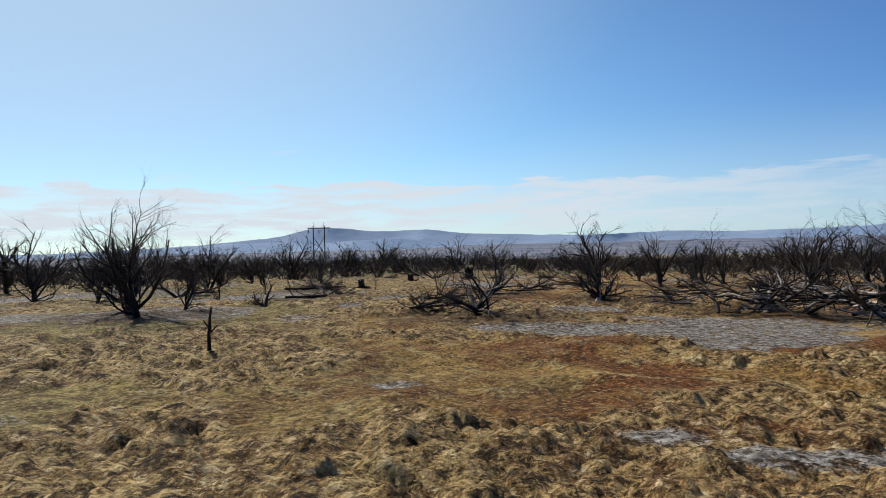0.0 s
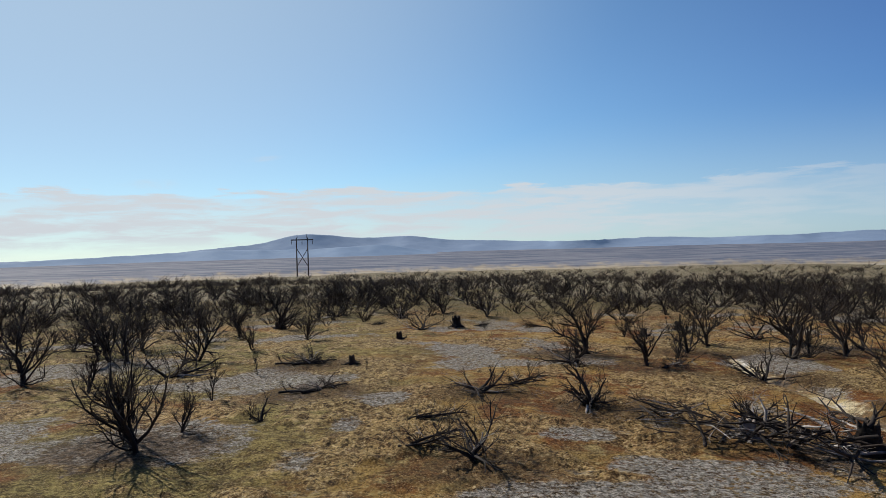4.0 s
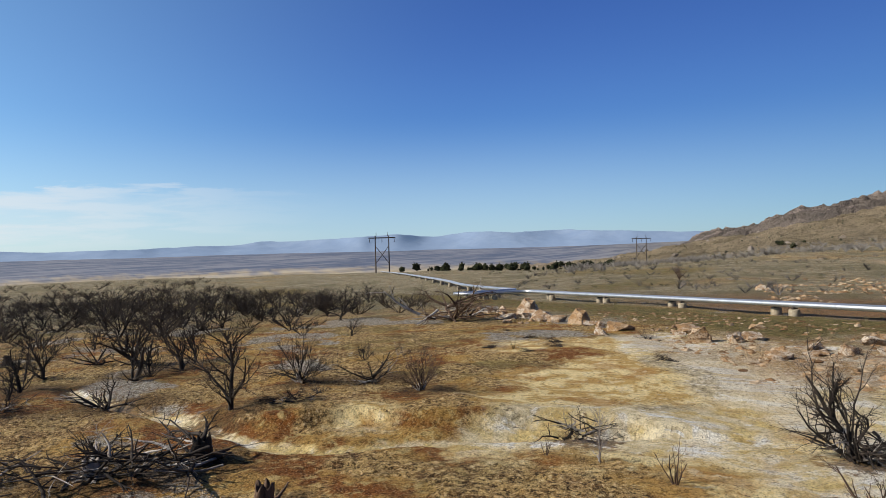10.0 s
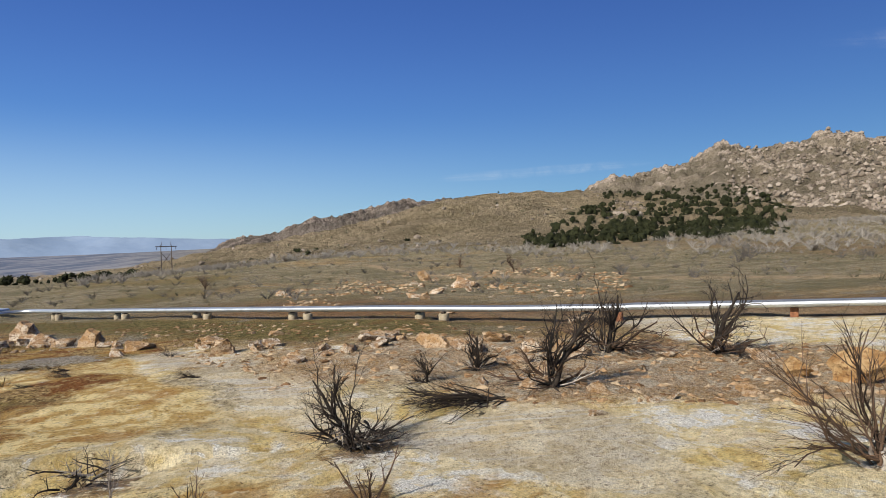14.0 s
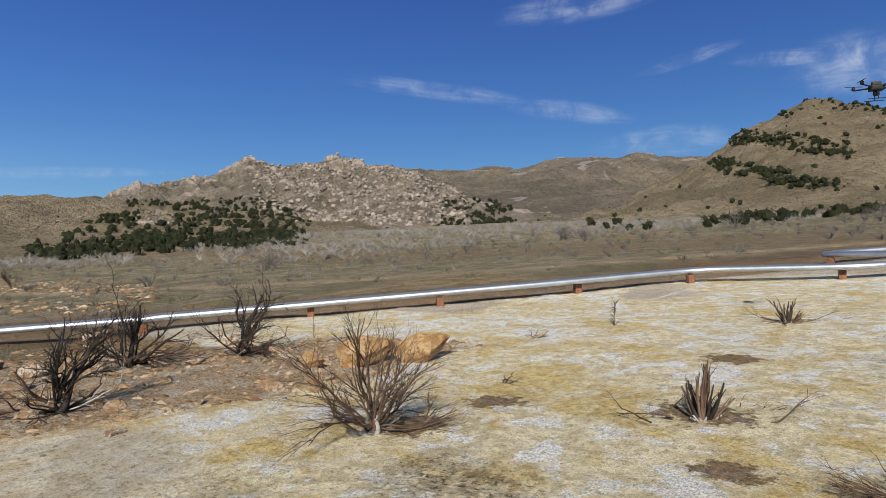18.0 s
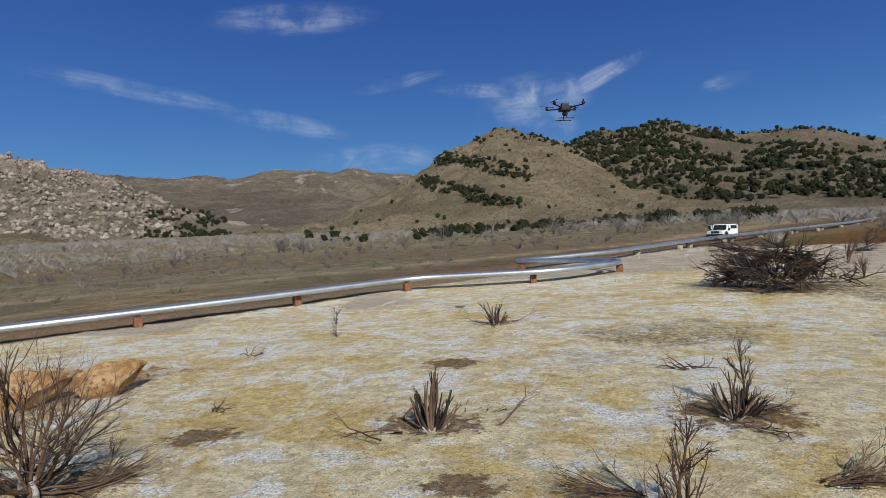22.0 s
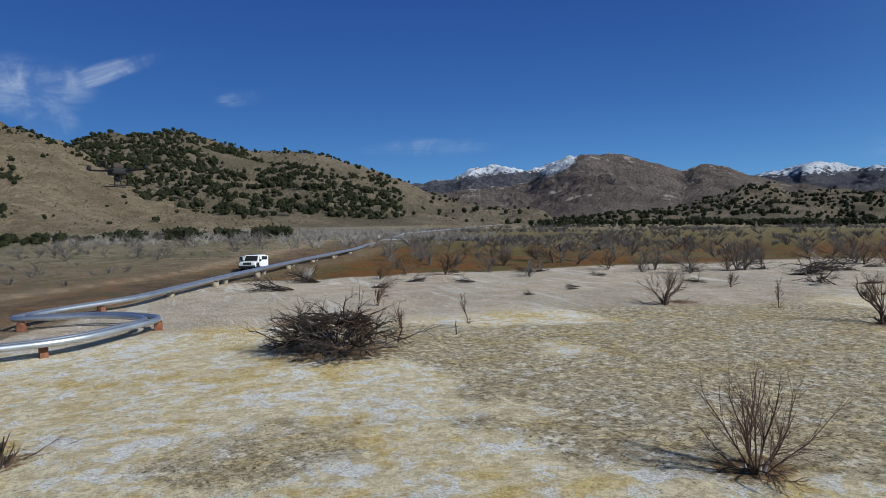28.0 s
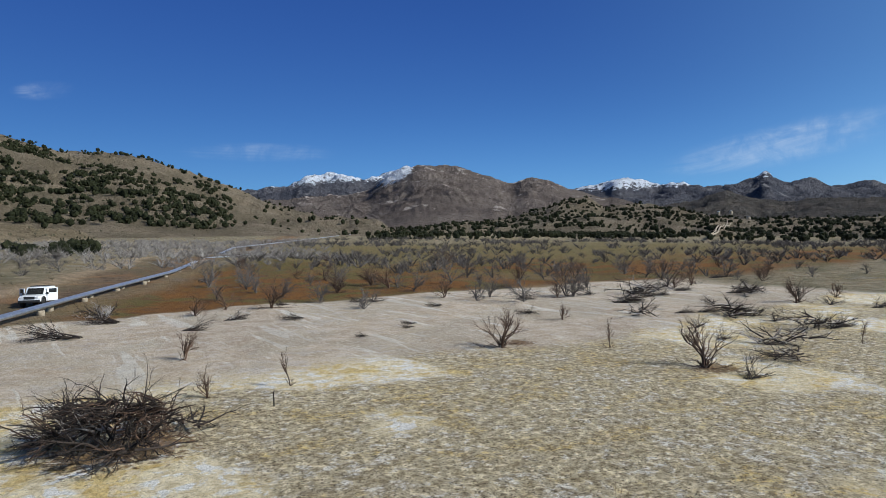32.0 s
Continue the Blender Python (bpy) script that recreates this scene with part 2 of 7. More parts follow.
M_SCRUB = simple("silvery_scrub", (0.17, 0.152, 0.132), (0.33, 0.302, 0.272), 0.4, 0.9, 0, 0.15)
M_DARKTWIG = simple("dark_twigs", (0.038, 0.030, 0.023), (0.10, 0.077, 0.058), 0.5, 0.9, 0, 0.15)
M_JUNIPER = simple("juniper_foliage", (0.010, 0.013, 0.006), (0.036, 0.039, 0.017), 0.35, 0.9, 0, 0.12, 1.0, 0.4)
M_STEEL = simple("galvanised_cladding", (0.47, 0.495, 0.53), (0.60, 0.625, 0.655), 1.2, 0.46, 0.92, 0.5, 0.08, 0.01, (1, 1, 1), 0.15)
M_BAND = simple("cladding_band", (0.42, 0.43, 0.45), (0.60, 0.61, 0.62), 3.0, 0.4, 0.9, 0.5)
M_CONCRETE = simple("pale_concrete", (0.25, 0.205, 0.14), (0.42, 0.36, 0.27), 3.0, 0.9, 0, 0.2, 0.4, 0.01)
M_RUSTBLOCK = simple("rusty_block", (0.15, 0.062, 0.034), (0.26, 0.115, 0.06), 4.0, 0.85, 0, 0.25, 0.4, 0.01)
M_POLE = simple("creosoted_pole", (0.045, 0.034, 0.028), (0.10, 0.08, 0.065), 1.5, 0.9, 0, 0.2)
M_WHITE = simple("white_car_paint", (0.74, 0.74, 0.73), (0.80, 0.80, 0.79), 1.0, 0.25, 0, 0.5)
M_BLACK = simple("black_plastic", (0.012, 0.012, 0.013), (0.03, 0.03, 0.03), 6.0, 0.55, 0, 0.4)
M_DRONE = simple("drone_carbon", (0.006, 0.006, 0.007), (0.014, 0.014, 0.015), 6.0, 0.6, 0, 0.25)
M_RUBBER = simple("tyre_rubber", (0.012, 0.012, 0.012), (0.035, 0.032, 0.03), 8.0, 0.85, 0, 0.3)
M_RIM = simple("alloy_rim", (0.35, 0.35, 0.36), (0.5, 0.5, 0.5), 5.0, 0.4, 0.8)
M_LAMP = simple("lamp_glass", (0.6, 0.6, 0.6), (0.75, 0.75, 0.75), 5.0, 0.15, 0.0, 0.6)
M_RED = simple("red_lens", (0.30, 0.02, 0.02), (0.4, 0.03, 0.03), 5.0, 0.2)
M_STRIPE = simple("grey_lettering_bar", (0.35, 0.36, 0.38), (0.45, 0.45, 0.46), 5.0, 0.5)
_g = Mat("dark_tinted_glass", 0.06, 0.0, 0.6)
_g.color((0.015, 0.018, 0.02))
M_GLASS = _g.m

_m = Mat("travertine_boulder", 0.92, 0, 0.2)
_v = _m.coord("Object")
_c = _m.mix(_m.step(_m.noise(_v, 1.6, 6, 0.65), 0.42, 0.58), (0.36, 0.225, 0.125), (0.62, 0.54, 0.44))
_c = _m.mix(_m.step(_m.noise(_v, 5.0, 6, 0.7), 0.50, 0.64), _c, (0.17, 0.095, 0.05))
_c = _m.mix(_m.math("MULTIPLY", _m.step(_m.random(), 0.35, 1.0), 0.6), _c, (0.40, 0.235, 0.10))
_c = _m.mix(_m.step(_m.noise(_v, 14.0, 4, 0.7), 0.46, 0.36), _c, (0.09, 0.055, 0.032))
_m.color(_c)
_m.bump(_m.noise(_v, 5.0, 9, 0.75), 1.0, 0.12)
M_ROCK = _m.m

_m = Mat("ochre_boulder", 0.92, 0, 0.2)
_v = _m.coord("Object")
_c = _m.mix(_m.step(_m.noise(_v, 1.8, 6, 0.65), 0.42, 0.58), (0.33, 0.18, 0.07), (0.50, 0.335, 0.17))
_c = _m.mix(_m.step(_m.noise(_v, 6.0, 6, 0.7), 0.52, 0.64), _c, (0.20, 0.10, 0.045))
_m.color(_c)
_m.bump(_m.noise(_v, 5.0, 9, 0.75), 1.0, 0.12)
M_OCHREROCK = _m.m


# ---- the lie of the land ----
_perm = np.random.RandomState(7).permutation(4096)


def vnoise(x, y):
    """Smooth value noise in 0..1 on arrays."""
    xi, yi = np.floor(x).astype(np.int64), np.floor(y).astype(np.int64)
    fx, fy = x - xi, y - yi
    fx, fy = fx * fx * fx * (fx * (6 * fx - 15) + 10), fy * fy * fy * (fy * (6 * fy - 15) + 10)

    def h(a, b):
        return _perm[(_perm[a & 4095] + b) & 4095] / 4095.0

    return (h(xi, yi) * (1 - fx) + h(xi + 1, yi) * fx) * (1 - fy) + (h(xi, yi + 1) * (1 - fx) + h(xi + 1, yi + 1) * fx) * fy


def fbm(x, y, scale, octaves=4, gain=0.5, seed=0.0):
    s, amp, tot, f = 0.0, 1.0, 0.0, 1.0 / scale
    for k in range(octaves):
        c, d = math.cos(0.7 + k * 1.9), math.sin(0.7 + k * 1.9)
        u, v = (x * c - y * d) * f + seed + 17.3 * k + 500, (x * d + y * c) * f - seed + 9.1 * k + 500
        s, tot = s + amp * vnoise(u, v), tot + amp
        amp, f = amp * gain, f * 2.03
    return s / tot


def sstep(a, b, v):
    u = np.clip((v - a) / (b - a), 0, 1)
    return u * u * (3 - 2 * u)


def lay(x, y):
    """Smooth lie of the land, without relief."""
    x, y = np.asarray(x, float), np.asarray(y, float)
    r = np.hypot(x, y) + 1e-6
    z = 0.12 - 0.026 * np.clip(x, 0, 90) - 0.03 * np.clip(y, 0, 190) + 0.04 * np.clip(-y - 10, 0, 500)
    z = z + 0.010 * np.clip(x - 90, 0, 400)
    z = z - 0.35 * np.exp(-(((x - 17) / 5) ** 2 + ((y - 3) / 7) ** 2))
    w = sstep(0.02, 0.45, y / r)
    low = np.where(r < 1200, -6 - 55 * sstep(150, 1200, r), -61 + (r - 1200) * 0.0088)
    return z * (1 - w * sstep(120, 260, r)) + low * w * sstep(120, 260, r)


def relief(x, y):
    """Hummocks, crust and clods on top of the lie of the land."""
    x, y = np.asarray(x, float), np.asarray(y, float)
    r = np.hypot(x, y)
    crust = crust_mask(x, y)
    rough = (1 - crust) * (1 - sstep(30, 90, r))
    z = (fbm(x, y, 9.0, 3, 0.5, 3.0) - 0.5) * 0.35 * sstep(3, 14, r)
    z = z + (fbm(x, y, 60.0, 3, 0.5, 5.0) - 0.5) * 3.0 * sstep(40, 160, r)
    hum = fbm(x, y, 0.75, 3, 0.55, 8.0)
    lumpy = sstep(0.42, 0.56, fbm(x, y, 1.6, 3, 0.55, 13.0))
    clod = np.abs(fbm(x, y, 0.24, 1, 0.5, 11.0) - 0.5) * 2
    grain = np.abs(fbm(x, y, 0.11, 2, 0.5, 17.0) - 0.5) * 2
    bare = sstep(0.52, 0.64, ash_mask(x, y))
    z = z + rough * (1 - 0.75 * bare) * ((hum - 0.5) * 0.17 + lumpy * 0.03 + (0.2 + 0.8 * lumpy) * ((clod - 0.3) * 0.075 + (grain - 0.3) * 0.055))
    z = z + crust * (1 - sstep(30, 80, r)) * ((hum - 0.5) * 0.07 + (clod - 0.3) * 0.02 + (grain - 0.3) * 0.02)
    # a dry channel, and the low scarp beside it
    z = z - 0.20 * np.exp(-((off_line(x, y, CHANNEL) + (fbm(x, y, 1.2, 2, 0.5, 19.0) - 0.5) * 0.5) / 0.40) ** 2)
    off = (x - 11.9) * 0.887 + (y - 7.8) * 0.461 + (fbm(x, y, 3.0, 3, 0.5, 25.0) - 0.5) * 2.2
    z = z + 0.34 * sstep(-0.25, 0.25, off) * (1 - sstep(0.3, 5.0, off)) * (1 - sstep(3.5, 7.5, np.abs((x - 11.9) * -0.461 + (y - 7.8) * 0.887)))
    return z


CHANNEL = ((9.8, 21.0), (9.3, 17.5), (9.1, 14.5), (8.8, 11.9), (8.7, 10.4), (8.9, 9.2), (9.6, 8.4), (10.6, 7.4), (11.8, 6.6), (12.6, 5.4), (13.5, 4.3))
WASH = ((40.0, 22.0), (34.0, 15.5), (28.5, 9.4), (22.6, 5.1), (19.5, 2.3), (16.2, 0.9), (13.2, -2.0), (10.6, -4.5))


def off_line(x, y, line):
    """Metres from a polyline in plan."""
    best = np.full(np.shape(x), 1e9)
    for (ax, ay), (bx, by) in zip(line, line[1:]):
        t = np.clip(((x - ax) * (bx - ax) + (y - ay) * (by - ay)) / ((bx - ax) ** 2 + (by - ay) ** 2), 0, 1)
        best = np.minimum(best, np.hypot(x - ax - t * (bx - ax), y - ay - t * (by - ay)))
    return best


def amber_mask(x, y):
    """1 on the yellow and rusty crust north of the wash."""
    n = fbm(x, y, 5.0, 4, 0.55, 61.0) - 0.5
    off = (x - 10.6) * -0.613 + (y + 4.5) * 0.79
    return sstep(0.6, 2.6, off + n * 3.0) * sstep(7.5, 10, x) * (1 - 0.85 * np.exp(-((x - 11.8) / 2.6) ** 2 - ((y + 0.6) / 2.3) ** 2)) * (1 - 0.92 * np.exp(-((x - 14.6) / 2.8) ** 2 - ((y - 3.2) / 2.0) ** 2)) * (1 - 0.85 * np.exp(-((off_line(x, y, CHANNEL) - 0.6) / 0.9) ** 2))


def crust_mask(x, y):
    """1 on the pale sinter apron south of the start."""
    n = (fbm(x, y, 14.0, 4, 0.55, 21.0) - 0.5) * 16
    south = sstep(1.5, -2.5, y + 0.6 - np.clip((x - 7) * 0.42, -3, 5.5) + n * 0.30)
    end = 1 - sstep(-65, -70, y + n * 0.35)
    west = sstep(-95, -60, x + n)
    line = pipe_side(x, y)
    east = 1 - sstep(-2.0, 3.5, line + n * 0.25 + 5.0 * sstep(-14, -4, y))
    d = off_line(x, y, CHANNEL) + (fbm(x, y, 0.9, 2, 0.5, 15.0) - 0.5) * 0.35
    wash = np.maximum(1.35 * np.exp(-(d / 0.42) ** 2), 1.1 * np.exp(-((x - 10.9) / 1.5) ** 2 - ((y - 9.7) / 1.4) ** 2))
    pale = np.exp(-((x - 15.5) / 4.5) ** 2 - ((y - 6.0) / 5.0) ** 2) * 1.15 + np.exp(-((x - 22) / 8) ** 2 - ((y - 5) / 7.0) ** 2) * 1.5 + np.exp(-((x - 11.8) / 2.2) ** 2 - ((y - 5.2) / 2.6) ** 2)
    pale = pale + 1.1 * np.exp(-((x - 11.2) / 2.2) ** 2 - ((y - 0.3) / 2.0) ** 2) + 1.3 * np.exp(-((x - 18.0) / 7.5) ** 2 - ((y - 11.0) / 5.0) ** 2)
    far = np.exp(-((x - 12) / 9) ** 2 - ((y - 30) / 5.0) ** 2) * 0.6
    bank = bank_mask(x, y)
    strip, strip2 = wash * 0.62, np.maximum(pale, far)
    return np.clip((1 - 0.95 * sstep(-11.5, -8.0, line + n * 0.15) * sstep(-15, -9, y)) *
                   (1 - 0.85 * bank) * np.maximum(south * end * west * east, np.maximum(strip, strip2 * sstep(0.3, 0.62, 0.55 + n / 16))), 0, 1)


def bank_mask(x, y):
    """1 on the broken ochre bank below the pipeline."""
    n = fbm(x, y, 4.0, 4, 0.6, 23.0) - 0.5
    u, v = (x - 22.3) * 0.54 + (y + 5.0) * 0.84, (x - 22.3) * 0.84 - (y + 5.0) * 0.54
    return sstep(1.35, 0.75, np.hypot(u / 11.5, v / 4.6) + n * 1.1)


def pipe_side(x, y):
    """Signed metres east of the pipeline's run."""
    ax, ay, bx, by = 20.3, -29.6, 40.0, 0.0
    n1 = ((x - ax) * (by - ay) - (y - ay) * (bx - ax)) / math.hypot(bx - ax, by - ay)
    cx, cy, ex, ey = 8.0, -50.0, -22.8, -111.5
    n2 = -((x - cx) * (ey - cy) - (y - cy) * (ex - cx)) / math.hypot(ex - cx, ey - cy)
    return np.where(y > -42, n1, n2)


def ash_mask(x, y):
    """High on bare grey patches among the rusty crust north of the start."""
    blobs = np.zeros_like(x)
    for ax, ay, rx, ry in ((-2.9, 5.0, 0.9, 0.6), (-1.7, 2.7, 0.7, 0.3), (-0.3, 4.5, 0.4, 0.3), (1.05, 3.2, 0.35, 0.25), (1.6, 2.85, 0.5, 0.15), (1.6, 8.4, 3.2, 0.6), (-3.0, 7.8, 1.4, 0.5),
                           (3.4, 7.7, 2.0, 0.5), (-1.4, 5.5, 0.6, 0.35), (-0.8, 6.7, 0.7, 0.3), (-2.6, 3.8, 0.6, 0.3), (-5.0, 6.2, 1.4, 0.8), (3.9, 4.6, 0.5, 0.3),
                           (-3.4, 5.9, 1.5, 0.8), (-1.9, 4.4, 0.9, 0.45), (-4.6, 7.3, 1.5, 0.7), (-2.2, 8.6, 1.3, 0.6), (2.2, 7.9, 2.2, 1.2), (3.9, 7.6, 1.2, 0.9), (-2.4, 7.4, 1.5, 0.8), (-0.6, 7.0, 1.0, 1.3), (-2.2, 10.3, 0.7, 1.1), (-1.2, 14.6, 0.6, 1.3), (2.6, 11.5, 0.6, 0.35), (3.5, 9.6, 0.95, 0.75), (-1.7, 12.3, 0.4, 0.9), (2.0, 19.8, 1.6, 0.8), (9.4, 15.6, 1.0, 2.2)):
        blobs = np.maximum(blobs, np.exp(-((x - ax) / rx) ** 2 - ((y - ay) / ry) ** 2))
    near = sstep(13, 8, np.hypot(x, y))
    return fbm(x * 0.95 - y * 0.35, y * 0.75 + x * 0.15, 2.9, 4, 0.55, 37.0) - 0.035 - near * 0.07 + blobs * 0.34


def ground_z(x, y):
    return float(lay(x, y) + relief(np.array([x]), np.array([y]))[0])


def mesh_from(name, verts, faces, mat, smooth=True):
    me = bpy.data.meshes.new(name)
    verts, faces = np.asarray(verts, np.float32), np.asarray(faces, np.int32)
    me.vertices.add(len(verts))
    me.vertices.foreach_set("co", verts.ravel())
    me.loops.add(faces.size)
    me.loops.foreach_set("vertex_index", faces.ravel())
    me.polygons.add(len(faces))
    me.polygons.foreach_set("loop_start", np.arange(0, faces.size, faces.shape[1], dtype=np.int32))
    me.polygons.foreach_set("use_smooth", np.full(len(faces), smooth))
    me.update(calc_edges=True)
    me.materials.append(mat)
    return me


def grid_faces(rows, cols, wrap=False):
    i, j = np.meshgrid(np.arange(rows - 1), np.arange(cols if wrap else cols - 1), indexing="ij")
    k = (j + 1) % cols
    return np.stack([i * cols + j, (i + 1) * cols + j, (i + 1) * cols + k, i * cols + k], -1).reshape(-1, 4)


def float_attr(me, name, values):
    a = me.attributes.new(name, "FLOAT", "POINT")
    a.data.foreach_set("value", np.asarray(values, np.float32).ravel())


# ground material: rust, ash, sinter, turf, dirt and valley by position, finer grain by noise
g = Mat("ground_surface", 0.95, 0, 0.15)
gv = g.coord("Object")
n1, n2, n3 = g.noise(gv, 0.55, 6, 0.62, 0.4), g.noise(gv, 2.6, 6, 0.65, 0.3), g.noise(gv, 11.0, 5, 0.68)
n4 = g.noise(gv, 0.13, 5, 0.6, 0.6)
n5 = g.noise(gv, 27.0, 4, 0.7)
pop = g.noise(gv, 8.5, 5, 0.78)
billow = g.math("ABSOLUTE", g.math("SUBTRACT", g.noise(gv, 7.0, 3, 0.6), 0.5), 0.0)
billow2 = g.math("ABSOLUTE", g.math("SUBTRACT", g.noise(gv, 17.0, 2, 0.6), 0.5), 0.0)
clodn = g.noise(gv, 3.6, 6, 0.74)
lump = g.step(g.math("ADD", g.attr("lumpy"), g.math("MULTIPLY", g.math("SUBTRACT", n2, 0.5), 0.9)), 0.2, 0.85)
rust = g.mix(g.step(n1, 0.44, 0.57), (0.235, 0.085, 0.018), (0.46, 0.275, 0.080))
rust = g.mix(g.math("MULTIPLY", g.step(n2, 0.53, 0.63), 0.75), rust, (0.58, 0.44, 0.19))
rust = g.mix(g.math("MULTIPLY", g.step(n4, 0.50, 0.60), 0.7), rust, g.mix(g.step(clodn, 0.42, 0.58), (0.10, 0.082, 0.032), (0.30, 0.255, 0.10)))
rust = g.mix(g.math("MULTIPLY", g.attr("olive"), 0.85), rust, g.mix(g.step(clodn, 0.42, 0.58), (0.12, 0.095, 0.025), (0.42, 0.345, 0.115)))
clods = g.mix(g.step(clodn, 0.42, 0.56), (0.19, 0.108, 0.042), (0.56, 0.385, 0.165))
# clod tops painted lighter where the bump noise stands high
clods = g.mix(g.step(pop, 0.54, 0.64), clods, (0.74, 0.60, 0.35))
rust = g.mix(g.math("MULTIPLY", lump, 0.75), rust, clods)
# shade in the creases between clods, painted dark where that noise is low
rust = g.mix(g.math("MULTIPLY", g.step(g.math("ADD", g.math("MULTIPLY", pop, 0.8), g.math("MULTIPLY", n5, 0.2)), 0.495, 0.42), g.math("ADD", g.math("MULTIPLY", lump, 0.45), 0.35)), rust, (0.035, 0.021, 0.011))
rust = g.mix(g.math("MULTIPLY", g.step(n5, 0.55, 0.66), 0.55), rust, (0.55, 0.42, 0.22))
ash = g.mix(g.step(n3, 0.40, 0.62), (0.20, 0.182, 0.158), (0.56, 0.52, 0.465))
ash = g.mix(g.math("MULTIPLY", g.step(n5, 0.47, 0.38), 0.8), ash, (0.085, 0.070, 0.055))
mixed = g.math("ADD", g.attr("ash"), g.math("MULTIPLY", g.math("SUBTRACT", clodn, 0.5), 0.42))
near = g.mix(g.math("MULTIPLY", g.step(mixed, 0.575, 0.635), g.step(pop, 0.40, 0.50)), rust, ash)
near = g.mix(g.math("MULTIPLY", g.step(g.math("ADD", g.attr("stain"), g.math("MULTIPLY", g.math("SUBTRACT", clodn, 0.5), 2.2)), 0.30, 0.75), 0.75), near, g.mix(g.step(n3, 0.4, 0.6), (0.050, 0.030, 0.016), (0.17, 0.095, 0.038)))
nm = g.noise(gv, 1.15, 8, 0.66, 0.5)
nf = g.noise(g.coord("Object", (1.0, 1.35, 1.0)), 0.36, 5, 0.6, 0.8)
run = g.noise(g.coord("Object", (0.75, 0.07, 1.0), -33.5), 1.0, 7, 0.62, 0.9)
white = g.mix(g.step(n5, 0.40, 0.60), (0.64, 0.62, 0.58), (0.87, 0.85, 0.81))
yellow = g.mix(g.step(clodn, 0.42, 0.58), (0.50, 0.325, 0.085), (0.73, 0.565, 0.22))
sint = g.mix(g.step(n2, 0.40, 0.60), (0.60, 0.495, 0.30), (0.80, 0.70, 0.48))
sint = g.mix(g.math("MULTIPLY", g.step(nf, 0.50, 0.62), 0.75), sint, yellow)
sint = g.mix(g.math("MULTIPLY", g.step(g.math("ADD", nm, g.math("MULTIPLY", g.math("SUBTRACT", n4, 0.5), 0.28)), 0.505, 0.56), g.math("MULTIPLY", g.math("ADD", g.math("MULTIPLY", g.step(nf, 0.58, 0.46), 0.62), 0.34), g.math("SUBTRACT", 1.0, g.math("MULTIPLY", g.attr("mossy"), 0.25)))), sint, white)
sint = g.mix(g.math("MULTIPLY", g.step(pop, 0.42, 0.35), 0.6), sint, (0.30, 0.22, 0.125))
moss = g.noise(gv, 3.1, 8, 0.72, 0.2)
sint = g.mix(g.math("MULTIPLY", g.attr("mossy"), g.math("MULTIPLY", g.step(moss, 0.60, 0.47), 0.92)), sint, g.mix(g.step(clodn, 0.44, 0.56), (0.235, 0.18, 0.105), (0.47, 0.39, 0.26)))
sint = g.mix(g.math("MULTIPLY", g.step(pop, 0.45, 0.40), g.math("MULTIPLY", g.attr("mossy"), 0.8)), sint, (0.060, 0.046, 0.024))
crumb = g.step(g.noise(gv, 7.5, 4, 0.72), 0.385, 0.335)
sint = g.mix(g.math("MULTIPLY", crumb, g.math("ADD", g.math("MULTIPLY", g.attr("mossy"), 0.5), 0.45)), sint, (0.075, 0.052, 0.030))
pan = g.mix(g.step(n1, 0.40, 0.60), (0.41, 0.325, 0.245), (0.53, 0.445, 0.355))
pan = g.mix(g.attr("washed"), pan, g.mix(g.step(nm, 0.42, 0.58), (0.58, 0.465, 0.29), (0.74, 0.645, 0.465)))
pan = g.mix(g.math("MULTIPLY", g.step(run, 0.545, 0.60), g.step(n4, 0.40, 0.50)), pan, (0.69, 0.66, 0.60))
pan = g.mix(g.math("MULTIPLY", g.step(n4, 0.47, 0.55), 0.55), pan, (0.40, 0.345, 0.265))
pan = g.mix(g.math("MULTIPLY", g.step(clodn, 0.54, 0.60), 0.6), pan, (0.68, 0.62, 0.52))
pan = g.mix(g.math("MULTIPLY", g.step(pop, 0.45, 0.38), 0.75), pan, (0.27, 0.20, 0.135))
sint = g.mix(g.math("MULTIPLY", g.step(g.math("ADD", g.attr("bare"), g.math("MULTIPLY", g.math("SUBTRACT", n2, 0.5), 0.7)), 0.25, 0.65), 0.85), sint, pan)
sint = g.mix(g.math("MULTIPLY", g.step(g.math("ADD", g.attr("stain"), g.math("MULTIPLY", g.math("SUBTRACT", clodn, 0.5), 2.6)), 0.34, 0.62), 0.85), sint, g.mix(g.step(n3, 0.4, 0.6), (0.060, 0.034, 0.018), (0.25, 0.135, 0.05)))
gold = g.mix(g.step(nm, 0.44, 0.56), (0.50, 0.325, 0.115), (0.74, 0.60, 0.315))
gold = g.mix(g.math("MULTIPLY", g.step(n1, 0.52, 0.62), 0.6), gold, (0.36, 0.165, 0.040))
gold = g.mix(g.math("MULTIPLY", g.step(n2, 0.56, 0.64), 0.6), gold, (0.74, 0.64, 0.43))
gold = g.mix(g.math("MULTIPLY", g.step(pop, 0.44, 0.38), 0.7), gold, (0.13, 0.075, 0.03))
sint = g.mix(g.step(g.math("ADD", g.attr("amber"), g.math("MULTIPLY", g.math("SUBTRACT", n2, 0.5), 0.9)), 0.30, 0.72), sint, gold)
turf = g.mix(g.step(n1, 0.40, 0.58), (0.185, 0.168, 0.104), (0.335, 0.288, 0.200))
turf = g.mix(g.step(n2, 0.52, 0.62), turf, (0.28, 0.165, 0.065))
